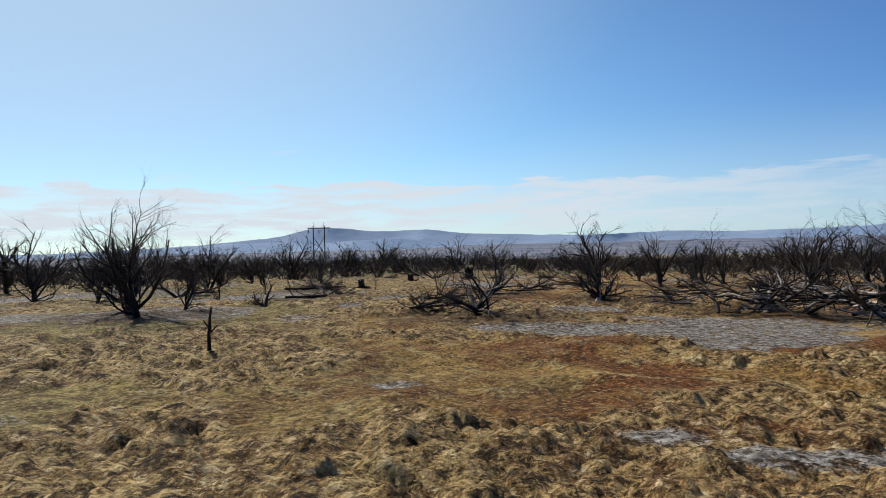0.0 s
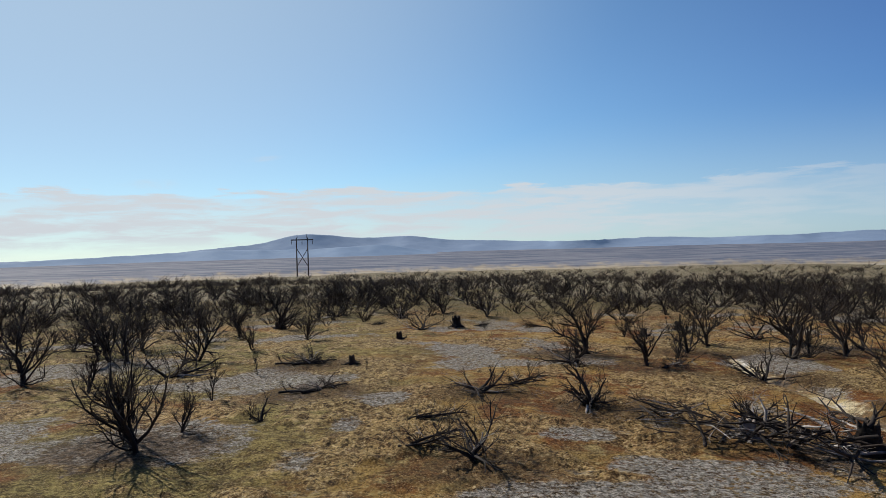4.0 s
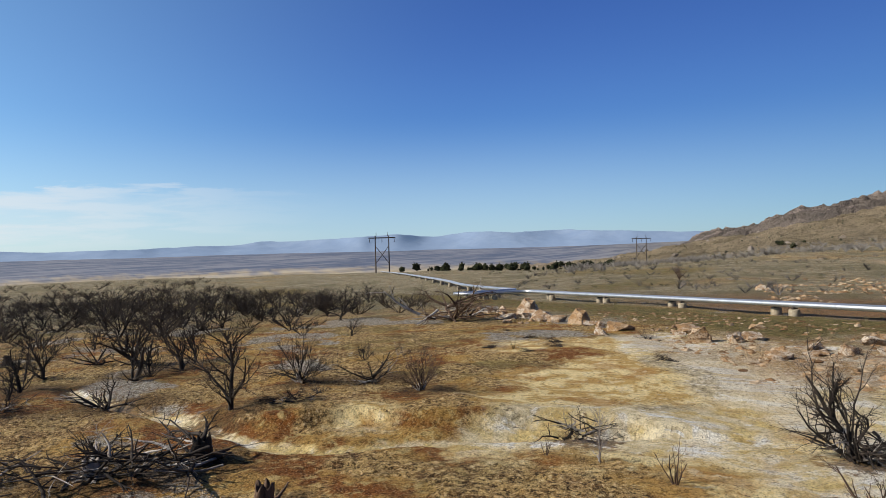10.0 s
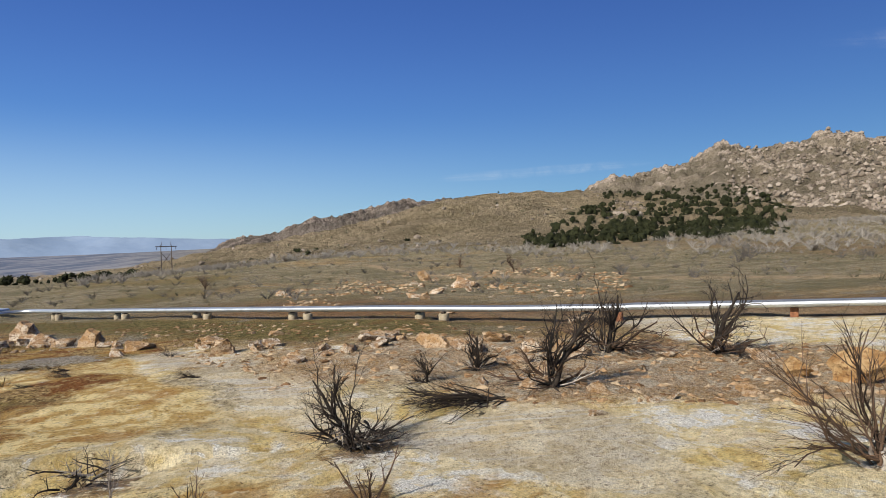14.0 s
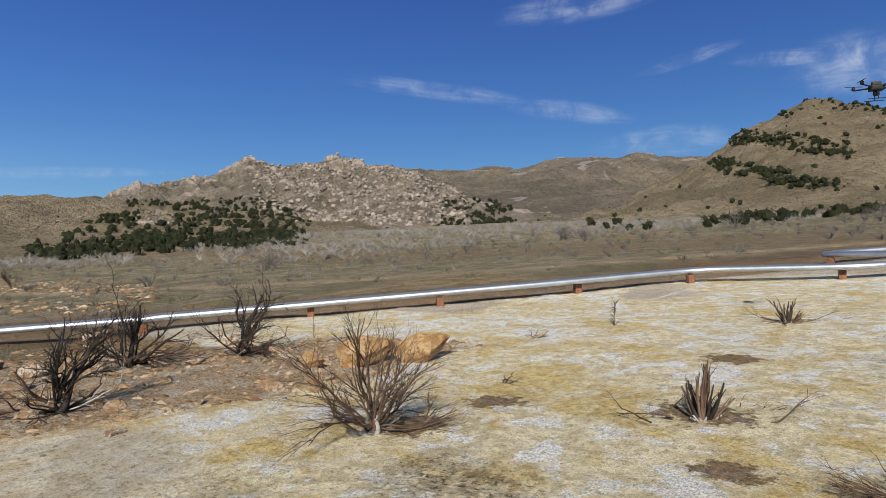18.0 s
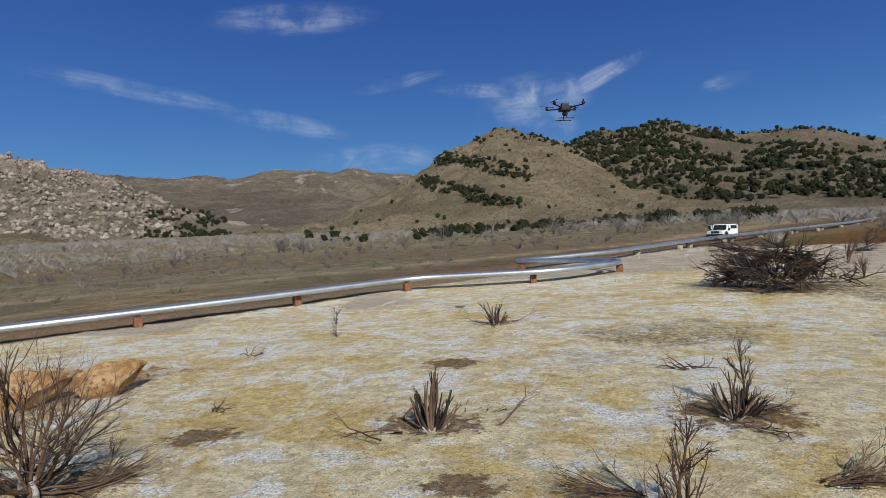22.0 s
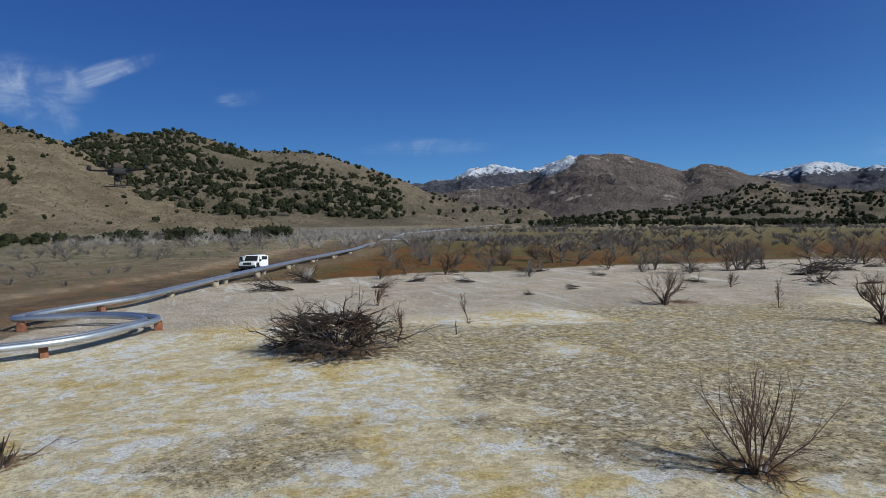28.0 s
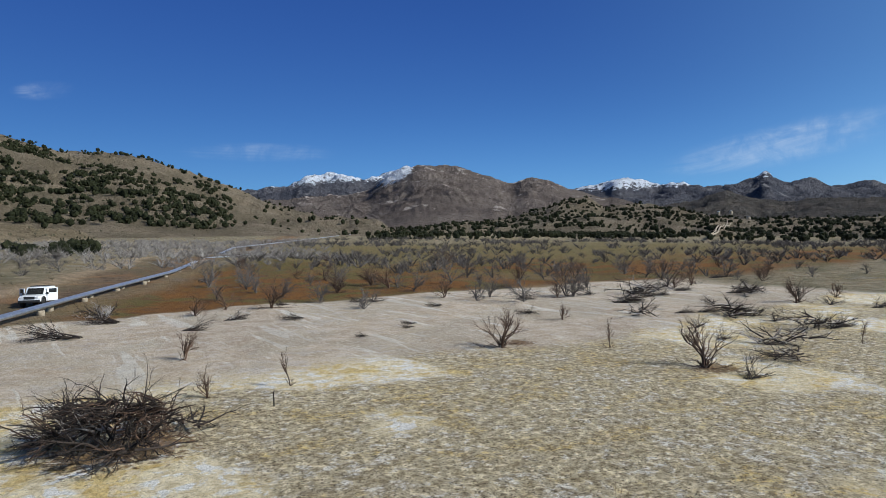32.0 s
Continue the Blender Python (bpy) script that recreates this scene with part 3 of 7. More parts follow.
turf = g.mix(g.math("MULTIPLY", g.step(n4, 0.48, 0.60), 0.6), turf, (0.115, 0.105, 0.050))
turf = g.mix(g.math("MULTIPLY", g.step(n3, 0.50, 0.62), 0.8), turf, (0.31, 0.26, 0.175))
turf = g.mix(g.math("MULTIPLY", g.step(pop, 0.46, 0.40), 0.7), turf, (0.05, 0.042, 0.02))
dirt = g.mix(g.step(n1, 0.36, 0.64), (0.105, 0.070, 0.042), (0.21, 0.145, 0.09))
dirt = g.mix(g.step(n3, 0.5, 0.68), dirt, (0.25, 0.185, 0.12))
dirt = g.mix(g.math("MULTIPLY", g.step(n4, 0.46, 0.56), 0.75), dirt, (0.27, 0.150, 0.068))
dirt = g.mix(g.math("MULTIPLY", g.step(g.noise(g.coord("Object", (1.0, 0.35, 1.0), -33.5), 0.22, 6, 0.62, 0.5), 0.50, 0.58), 0.8), dirt, (0.155, 0.125, 0.07))
verge = g.mix(g.step(n2, 0.40, 0.58), (0.105, 0.092, 0.028), (0.21, 0.165, 0.065))
verge = g.mix(g.math("MULTIPLY", g.step(n1, 0.50, 0.62), 0.7), verge, (0.20, 0.115, 0.045))
track = g.mix(g.step(n2, 0.35, 0.65), (0.36, 0.255, 0.15), (0.50, 0.38, 0.25))
orange = g.mix(g.step(n4, 0.44, 0.56), (0.23, 0.105, 0.028), (0.155, 0.128, 0.042))
orange = g.mix(g.step(n1, 0.5, 0.62), orange, (0.165, 0.092, 0.042))
orange = g.mix(g.step(n3, 0.48, 0.38), orange, (0.075, 0.045, 0.02))
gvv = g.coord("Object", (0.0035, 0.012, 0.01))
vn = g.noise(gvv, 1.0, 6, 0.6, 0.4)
# far valley floor turns blue-grey: haze of distance painted into its colour
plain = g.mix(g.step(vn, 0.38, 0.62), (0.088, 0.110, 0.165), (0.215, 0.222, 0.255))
plain = g.mix(g.attr("far_haze"), g.mix(g.step(vn, 0.4, 0.6), (0.36, 0.29, 0.19), (0.46, 0.385, 0.27)), plain)
col = g.mix(g.attr("turf"), near, turf)
col = g.mix(g.attr("dirt"), col, dirt)
col = g.mix(g.attr("verge"), col, verge)
col = g.mix(g.attr("orange"), col, orange)
col = g.mix(g.step(g.math("ADD", g.attr("crust"), g.math("MULTIPLY", g.math("SUBTRACT", n2, 0.5), 0.5)), 0.35, 0.65), col, sint)
ochre = g.mix(g.step(n2, 0.38, 0.6), (0.38, 0.245, 0.14), (0.56, 0.42, 0.285))
ochre = g.mix(g.step(nm, 0.52, 0.57), ochre, (0.60, 0.53, 0.43))
ochre = g.mix(g.math("MULTIPLY", g.step(nf, 0.50, 0.58), 0.7), ochre, (0.40, 0.24, 0.10))
ochre = g.mix(g.step(n3, 0.5, 0.6), ochre, (0.55, 0.46, 0.35))
ochre = g.mix(g.step(n3, 0.44, 0.34), ochre, (0.085, 0.055, 0.03))
col = g.mix(g.math("MULTIPLY", g.attr("bank"), 0.9), col, ochre)
col = g.mix(g.attr("track"), col, track)
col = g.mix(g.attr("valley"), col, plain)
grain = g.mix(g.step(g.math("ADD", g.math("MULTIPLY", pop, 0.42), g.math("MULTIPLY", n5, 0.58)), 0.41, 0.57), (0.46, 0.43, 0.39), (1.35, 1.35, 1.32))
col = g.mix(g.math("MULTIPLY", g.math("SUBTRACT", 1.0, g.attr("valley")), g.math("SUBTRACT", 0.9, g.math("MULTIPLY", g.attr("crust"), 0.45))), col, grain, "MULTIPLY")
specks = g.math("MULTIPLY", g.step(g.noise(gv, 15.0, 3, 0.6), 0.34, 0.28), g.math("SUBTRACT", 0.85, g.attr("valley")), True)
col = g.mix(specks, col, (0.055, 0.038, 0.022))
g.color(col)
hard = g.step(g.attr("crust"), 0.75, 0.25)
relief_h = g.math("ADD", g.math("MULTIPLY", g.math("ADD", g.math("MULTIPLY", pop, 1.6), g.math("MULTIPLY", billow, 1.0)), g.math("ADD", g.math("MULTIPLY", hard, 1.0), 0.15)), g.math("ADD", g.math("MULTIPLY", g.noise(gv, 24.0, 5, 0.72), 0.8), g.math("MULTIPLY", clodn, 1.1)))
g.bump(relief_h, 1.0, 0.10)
M_GROUND = g.m


ROAD = [(150, 6), (100, -14), (69, -28), (46, -37), (36, -46), (22, -62), (13, -71.5), (3.5, -84), (-5, -103), (-18, -135), (-34, -175), (-60, -240)]
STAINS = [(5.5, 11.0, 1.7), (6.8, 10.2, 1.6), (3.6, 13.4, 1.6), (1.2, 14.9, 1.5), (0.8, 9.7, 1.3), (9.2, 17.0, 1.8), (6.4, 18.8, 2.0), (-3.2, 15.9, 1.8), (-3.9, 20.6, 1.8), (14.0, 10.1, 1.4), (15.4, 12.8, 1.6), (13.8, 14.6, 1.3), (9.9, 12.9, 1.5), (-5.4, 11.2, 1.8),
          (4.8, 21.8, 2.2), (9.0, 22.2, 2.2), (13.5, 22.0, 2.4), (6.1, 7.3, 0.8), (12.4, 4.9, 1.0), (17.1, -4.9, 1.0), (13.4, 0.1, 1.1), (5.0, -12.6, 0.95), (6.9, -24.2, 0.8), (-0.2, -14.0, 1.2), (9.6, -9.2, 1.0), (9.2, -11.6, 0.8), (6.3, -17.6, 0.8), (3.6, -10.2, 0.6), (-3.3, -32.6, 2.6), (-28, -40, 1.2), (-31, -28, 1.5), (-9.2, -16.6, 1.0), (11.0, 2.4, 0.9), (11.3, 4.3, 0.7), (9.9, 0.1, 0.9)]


def build_ground():
    # finer towards the lumpy crust north of the start
    rad = np.concatenate([np.geomspace(0.004, 1.4, 12, endpoint=False), np.geomspace(1.4, 16, 235, endpoint=False), np.geomspace(16, 45, 65, endpoint=False),
                          np.geomspace(45, 400, 75, endpoint=False), np.geomspace(400, 4850, 50)])
    az = np.radians(np.concatenate([np.linspace(-39, 41, 560, endpoint=False), np.linspace(41, 321, 520, endpoint=False)]))
    cols = len(az)
    rr, aa = np.meshgrid(rad, az, indexing="ij")
    x, y = rr * np.sin(aa) + 0.5, rr * np.cos(aa) - 1.5
    z = lay(x, y) + relief(x, y)
    verts = np.stack([x, y, z], -1).reshape(-1, 3)
    me = mesh_from("ground", verts, grid_faces(len(rad), cols, True)[:, ::-1], M_GROUND)
    r = np.hypot(x, y)
    crust = crust_mask(x, y)
    n = fbm(x, y, 26.0, 4, 0.55, 41.0) - 0.5
    line = pipe_side(x, y)
    turf = sstep(36, 66, r + n * 30 + 6 * np.clip(-y, 0, 3)) * (1 - 0.45 * sstep(0.1, 0.3, n))
    dirt = sstep(-3.0, 3.0, line + n * 8) * (1 - sstep(9, 19, line + n * 16)) * sstep(30, 5, y)
    dirt = np.maximum(dirt, sstep(-66, -74, y + n * 12) * (1 - sstep(-85, -120, y + n * 40)) * 0.5)
    orange = sstep(-62, -69, y + n * 8) * (1 - sstep(-92, -122, y + n * 60)) * (1 - sstep(-6.0, 1.0, line + n * 6)) * sstep(-0.25, 0.1, n + 0.12)
    road = np.full_like(x, 1e9)
    for (ax, ay), (bx, by) in zip(ROAD, ROAD[1:]):
        t = np.clip(((x - ax) * (bx - ax) + (y - ay) * (by - ay)) / ((bx - ax) ** 2 + (by - ay) ** 2), 0, 1)
        road = np.minimum(road, np.hypot(x - ax - t * (bx - ax), y - ay - t * (by - ay)))
    track = (np.exp(-((road - 0.85) / 0.42) ** 2) + 0.55 * np.exp(-(road / 2.2) ** 2)) * (0.8 + 0.5 * n)
    near_pipe = sstep(0.8, 2.0, line) * (1 - sstep(3.5, 9.0, line + n * 8)) * sstep(0, -14, y) * sstep(-62, -50, y)
    track = np.maximum(track, 0.62 * near_pipe)
    bare = np.clip(sstep(0.05, 0.22, fbm(x, y, 11.0, 3, 0.5, 51.0) - 0.42) * sstep(-9.0, -1.5, line), 0, 1)
    mossy = sstep(0.56, 0.66, fbm(x, y, 8.0, 4, 0.55, 57.0) - 0.15 * sstep(-7, -2, x) * sstep(-8, -12, y) + 0.16 * sstep(-3, -12, x) * sstep(-37, -30, y) * sstep(-6, -14, y) + 0.06 * sstep(-22, -40, x))
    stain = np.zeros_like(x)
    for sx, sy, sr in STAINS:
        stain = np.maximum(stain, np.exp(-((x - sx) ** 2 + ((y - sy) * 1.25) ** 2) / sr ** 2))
    bare = np.maximum(bare, sstep(-34, -46, y + n * 10))
    bare = np.maximum(bare, 0.42 * np.exp(-((x - 18.5) / 7.0) ** 2 - ((y - 5.0) / 5.0) ** 2))
    bare = np.maximum(bare, 1.2 * np.exp(-((x - 13.2) / 2.6) ** 2 - ((y + 4.0) / 2.0) ** 2))
    ran = off_line(x, y, WASH) + (fbm(x, y, 2.5, 3, 0.5, 33.0) - 0.5) * 2.0
    bare = np.maximum(bare, 0.85 * np.exp(-(ran / 1.0) ** 2))
    verge = sstep(-11.0, -6.5, line + n * 6) * (1 - sstep(-2.2, -0.9, line)) * sstep(-8, 0, y + n * 8) * (1 - sstep(45, 75, y))
    verge = np.maximum(verge, 0.8 * sstep(0.08, 0.2, n) * sstep(30, 45, r) * sstep(20, 30, y) * (1 - sstep(120, 200, r)))
    verge = np.maximum(verge, 0.85 * sstep(-78, -100, y + n * 30) * (1 - sstep(-8, -3, line)) * (1 - sstep(200, 330, r)))
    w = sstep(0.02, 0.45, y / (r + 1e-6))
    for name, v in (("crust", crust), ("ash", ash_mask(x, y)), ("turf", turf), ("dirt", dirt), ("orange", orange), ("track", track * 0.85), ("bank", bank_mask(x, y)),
                    ("bare", bare), ("mossy", mossy), ("stain", stain), ("lumpy", sstep(0.42, 0.56, fbm(x, y, 1.6, 3, 0.55, 13.0))), ("valley", w * sstep(300, 900, r)), ("far_haze", sstep(1450, 1950, r + n * 700)), ("washed", sstep(-22, -12, y)), ("amber", amber_mask(x, y)), ("verge", verge), ("olive", sstep(1.5, -3.5, x + n * 9) * sstep(0.35, 0.6, fbm(x, y, 2.2, 3, 0.55, 93.0) + 0.12))):
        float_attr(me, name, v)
    return tagged(new("ground", me), "rusty and pale sinter crust with clods, ash patches, turf and dirt", "ground", kind="structure")


build_ground()


# ---- hills and mountains ----
def hill_material(name, base1, base2, rock, rock_at, snow=None, scale=0.02, speckled=0.55):
    m = Mat(name, 0.95, 0, 0.1)
    v = m.coord("Object")
    a, b = m.noise(v, scale, 6, 0.62, 0.3), m.noise(v, scale * 7, 5, 0.65)
    c = m.mix(m.step(a, 0.36, 0.64), base1, base2)
    c = m.mix(m.math("MULTIPLY", m.step(b, 0.45, 0.62), 0.55), c, base1)
    c = m.mix(m.step(m.math("ADD", m.attr("rock"), m.math("MULTIPLY", m.math("SUBTRACT", b, 0.5), 0.9)), rock_at, rock_at + 0.16), c, rock)
    c = m.mix(m.math("MULTIPLY", m.step(m.noise(v, scale * 22, 4, 0.7), 0.52, 0.66), 0.45), c, base2)
    c = m.mix(m.math("MULTIPLY", m.step(m.noise(v, scale * 26, 3, 0.75), 0.46, 0.38), speckled), c, (base1[0] * 0.45, base1[1] * 0.47, base1[2] * 0.45))
    if snow:
        c = m.mix(m.step(m.math("ADD", m.attr("snow"), m.math("MULTIPLY", m.math("SUBTRACT", b, 0.5), 1.3)), 0.50, 0.66), c, snow)
    m.color(c)
    if speckled:
        m.bump(m.noise(v, scale * 12, 8, 0.7), 1.0, 0.18 / scale)
    return m.m


HILLS = {}


def ridge(name, label, mat, crest, far, foot, gully, rocky, cols=420, rows=70, eye=3.8, sharp=1.25, snowline=None, base_elev=None, category="hill", snowy=None):
    """A range of hills: crest as (degrees clockwise from +y, degrees above the eye), its distance and that of its foot."""
    ca, ce = np.array([c[0] for c in crest], float), np.array([c[1] for c in crest], float)
    az = np.linspace(ca[0], ca[-1], cols)
    k = max(3, int(cols * 0.012)) | 1
    el = np.convolve(np.pad(np.interp(az, ca, ce), k // 2, mode="edge"), np.ones(k) / k, mode="valid")
    d = far * (1 + 0.22 * (fbm(az, az * 0 + far, 9.0, 3, 0.5, 61.0) - 0.5))
    u = np.concatenate([np.linspace(0, 1, rows), 1 + np.array([0.08, 0.25, 0.5, 0.8])])
    uu, aa = np.meshgrid(u, az, indexing="ij")
    dd = foot + (d - foot)[None, :] * uu
    x, y = dd * np.sin(np.radians(aa)), dd * np.cos(np.radians(aa))
    top = eye + np.tan(np.radians(el))[None, :] * d[None, :]
    low = lay(x, y) if base_elev is None else eye + np.tan(np.radians(base_elev)) * dd
    rise = np.clip(uu, 0, 1) ** sharp
    rise = np.where(uu > 1, 1 - 0.55 * (uu - 1), rise)
    z = low - 2.0 + (top - low + 2.0) * rise
    env = np.clip(uu, 0, 1) * (1.12 - np.clip(uu, 0, 1)) * 3.2
    size = far * 0.11
    cut = np.abs(fbm(x, y, size, 4, 0.5, 71.0) - 0.5) * 2
    fine = fbm(x, y, size * 0.22, 4, 0.6, 81.0) - 0.5
    z = z + (0.28 - cut) * gully * env + fine * gully * 0.35 * env + fine * rocky * (0.35 + 0.65 * np.clip(uu, 0, 1)) * np.clip(uu * 6, 0, 1)
    edge = sstep(0, 0.06, (aa - az[0]) / (az[-1] - az[0])) * sstep(0, 0.06, (az[-1] - aa) / (az[-1] - az[0]))
    z = low - 3.0 + (z - low + 3.0) * edge
    me = mesh_from(name, np.stack([x, y, z], -1).reshape(-1, 3), grid_faces(len(u), cols)[:, ::-1], mat)
    rock = np.clip(np.abs(fine) * 2.6 + (uu - 0.55) * 0.35, 0, 1)
    float_attr(me, "rock", rock)
    if snowline is not None:
        line = snowline if snowy is None else np.interp(aa, *snowy)
        float_attr(me, "snow", sstep(line - 0.7, line + 0.7, np.degrees(np.arctan((z - eye) / dd))) * 0.70)
    HILLS[name] = (az, u, x, y, z)
    return tagged(new(name, me), label, category, kind="structure")


M_HILL = hill_material("dry_grass_hillside", (0.225, 0.178, 0.108), (0.40, 0.315, 0.205), (0.44, 0.35, 0.26), 0.80)
M_GRANITE = hill_material("granite_hillside", (0.17, 0.142, 0.10), (0.33, 0.272, 0.21), (0.50, 0.41, 0.335), 0.44, None, 0.03)
M_BACK = hill_material("far_scrub_ridge", (0.185, 0.152, 0.115), (0.33, 0.27, 0.19), (0.46, 0.39, 0.34), 0.56, None, 0.010)
M_CRAG = hill_material("dark_crag", (0.15, 0.125, 0.105), (0.27, 0.22, 0.185), (0.36, 0.29, 0.25), 0.55, None, 0.016)
M_WOODED = hill_material("wooded_hillside", (0.17, 0.138, 0.09), (0.295, 0.238, 0.165), (0.24, 0.19, 0.14), 0.95)
# bluish rock tones here carry the distance haze in the base colour
M_SNOW = hill_material("snowy_mountain", (0.075, 0.078, 0.095), (0.135, 0.13, 0.14), (0.22, 0.21, 0.21), 0.68, (0.74, 0.78, 0.84), 0.0045)
M_BROWN = hill_material("brown_mountain", (0.140, 0.112, 0.095), (0.215, 0.175, 0.148), (0.47, 0.41, 0.355), 0.68, (0.74, 0.77, 0.82), 0.006)
M_FOOT = hill_material("dark_foothill", (0.060, 0.055, 0.048), (0.115, 0.098, 0.080), (0.16, 0.135, 0.11), 0.8, None, 0.008)
# the blue of the haze is mixed into these two base colours
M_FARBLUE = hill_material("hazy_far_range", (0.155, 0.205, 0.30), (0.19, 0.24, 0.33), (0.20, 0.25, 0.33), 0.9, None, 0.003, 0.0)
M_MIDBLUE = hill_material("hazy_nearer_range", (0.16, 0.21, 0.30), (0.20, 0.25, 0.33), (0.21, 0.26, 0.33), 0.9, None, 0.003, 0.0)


def haze_glow(mat, color, strength):
    """Far ranges seen through miles of lit air: its haze is added as emission."""
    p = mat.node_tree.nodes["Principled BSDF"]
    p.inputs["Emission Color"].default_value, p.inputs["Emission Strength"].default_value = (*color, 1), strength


haze_glow(M_FARBLUE, (0.20, 0.31, 0.46), 0.32)
haze_glow(M_MIDBLUE, (0.17, 0.28, 0.43), 0.42)

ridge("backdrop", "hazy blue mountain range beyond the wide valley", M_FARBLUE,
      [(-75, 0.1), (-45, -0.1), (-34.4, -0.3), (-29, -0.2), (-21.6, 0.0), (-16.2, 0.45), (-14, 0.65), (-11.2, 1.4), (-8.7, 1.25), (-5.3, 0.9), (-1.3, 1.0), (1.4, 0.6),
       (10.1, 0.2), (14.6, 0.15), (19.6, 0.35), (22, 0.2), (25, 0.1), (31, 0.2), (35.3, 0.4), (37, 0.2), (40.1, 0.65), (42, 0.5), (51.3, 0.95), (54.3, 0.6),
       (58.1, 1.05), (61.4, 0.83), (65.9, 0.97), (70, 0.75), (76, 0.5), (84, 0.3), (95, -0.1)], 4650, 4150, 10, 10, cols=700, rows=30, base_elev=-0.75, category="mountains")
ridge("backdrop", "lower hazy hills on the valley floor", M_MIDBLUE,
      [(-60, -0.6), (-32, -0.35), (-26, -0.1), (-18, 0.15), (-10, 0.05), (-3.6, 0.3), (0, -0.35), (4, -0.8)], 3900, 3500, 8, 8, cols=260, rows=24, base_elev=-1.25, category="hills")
ridge("backdrop", "far snow-covered mountain range", M_SNOW,
      [(-176, 4.0), (-166, 4.9), (-161.7, 5.1), (-158.5, 5.5), (-155.6, 6.3), (-152.9, 6.4), (-151.3, 5.95), (-148.8, 7.05), (-146.6, 6.6), (-141, 5.0), (-133.9, 4.4), (-132, 4.8), (-129.1, 5.25), (-126.4, 4.75), (-123.3, 4.35),
       (-120.2, 4.4), (-119.2, 4.5), (-118.3, 5.15), (-117.2, 4.4), (-116.3, 4.15), (-115, 4.3), (-113.7, 3.7), (-112, 3.85), (-108, 3.3), (-95, 2.8)],
      4500, 2600, 130, 45, cols=620, rows=80, snowline=4.25, category="mountains",
      snowy=((-176, -160, -154, -146, -136, -132, -124, -121, -118, -112), (4.6, 5.2, 5.6, 5.8, 4.6, 4.3, 4.3, 4.7, 4.8, 4.6)))
ridge("backdrop", "brown rocky mountain with pale outcrops and light snow", M_BROWN,
      [(-176, 3.3), (-166, 3.7), (-159, 4.3), (-154, 4.7), (-151.2, 5.0), (-149.6, 6.3), (-148.0, 7.1), (-146.6, 7.4), (-143.6, 6.95), (-140.7, 6.15), (-138.6, 5.3), (-137.2, 5.85), (-135, 5.3), (-132, 4.15), (-128, 3.2), (-122, 2.2)],
      2700, 1100, 46, 22, cols=620, rows=110, snowline=6.95, category="mountain",
      snowy=((-176, -153, -151, -149.5, -147.9, -147.0, -144, -139, -137.5, -136, -122), (9.0, 6.2, 5.2, 5.3, 5.9, 7.0, 7.15, 6.6, 5.75, 6.4, 9.0)))
ridge("backdrop", "dark brown foothills below a snowy range", M_FOOT,
      [(-131, 1.8), (-127, 2.8), (-124, 3.1), (-121.2, 3.95), (-119.4, 3.2), (-117, 2.7), (-114, 2.9), (-110, 2.6), (-104, 2.7), (-92, 2.0)],
      2300, 1000, 40, 16, cols=320, rows=60, category="hills")
ridge("backdrop", "brown scrub ridge behind the granite knobs", M_BACK,
      [(122, 5.2), (128, 6.0), (131.6, 6.1), (136.4, 5.8), (139.8, 6.05), (142.1, 5.7), (144.8, 6.5), (150, 6.45), (151.6, 6.65), (156, 6.1), (162, 5.8), (170, 4)],
      1900, 480, 45, 14, cols=420, rows=80, sharp=1.1, category="ridge")
ridge("backdrop", "dark rocky crags along a far spur", M_CRAG,
      [(73.0, -1.6), (75.5, -0.6), (77.0, -0.1), (78.5, 0.35), (80.1, 0.55), (81.6, 0.95), (83.2, 1.45), (84.3, 1.75), (86.0, 2.05), (87.6, 2.45), (89.4, 2.75), (91.0, 3.2), (92.4, 3.3), (93.3, 3.0), (95.0, 3.2), (97.0, 3.4), (99, 2.8), (103, 2.0)],
      1150, 560, 20, 26, cols=420, rows=60, sharp=0.9, category="crags")
ridge("hillside_east", "dry grassy hill with scattered rocks", M_HILL,
      [(56, -2.6), (63, -2.3), (69, -1.7), (72.3, -1.3), (74.3, -0.8), (76.8, -0.5), (84.6, 0.8), (90, 2.0), (92.6, 2.6), (96, 3.3), (99, 3.65), (102, 3.8), (107, 3.8), (111, 3.5), (117, 2.9), (124, 2.0), (132, 0.8)],
      820, 190, 12, 6, cols=480, rows=80)
ridge("hillside_granite", "granite knobs above a dry hillside", M_GRANITE,
      [(105, 2.0), (108, 3.6), (110.9, 4.7), (114.7, 4.9), (117, 5.9), (118.8, 6.8), (121, 6.2), (123.4, 6.4), (126.6, 6.8), (129.1, 6.2), (131.6, 5.9), (134, 4.9),
       (136.4, 3.65), (138.8, 2.3), (143, 1.5), (150, 1.2)], 900, 430, 22, 30, cols=520, rows=90, sharp=1.0)
ridge("hillside_conical", "tan conical hill with dark juniper bands", M_HILL,
      [(141, 0.9), (146, 1.0), (149.7, 1.6), (153.6, 3.9), (157.6, 6.0), (160.8, 8.0), (163, 9.0), (165.1, 9.8), (167.7, 9.2), (170.8, 8.3), (173.4, 6.6), (176.3, 4.8), (181, 3.0), (188, 2.2)],
      640, 300, 13, 7, cols=420, rows=80, sharp=1.15)
ridge("hillside_wooded", "broad hill dotted with dark junipers", M_WOODED,
      [(160, 5.0), (166.3, 8.2), (170.8, 8.05), (173.5, 9.0), (179.4, 9.5), (182.9, 8.55), (184.9, 8.15), (189.3, 8.1), (193.2, 7.0), (197, 5.6), (200.1, 4.2), (204.5, 2.8), (212, 2.2)],
      880, 400, 16, 8, cols=420, rows=80, sharp=1.1)
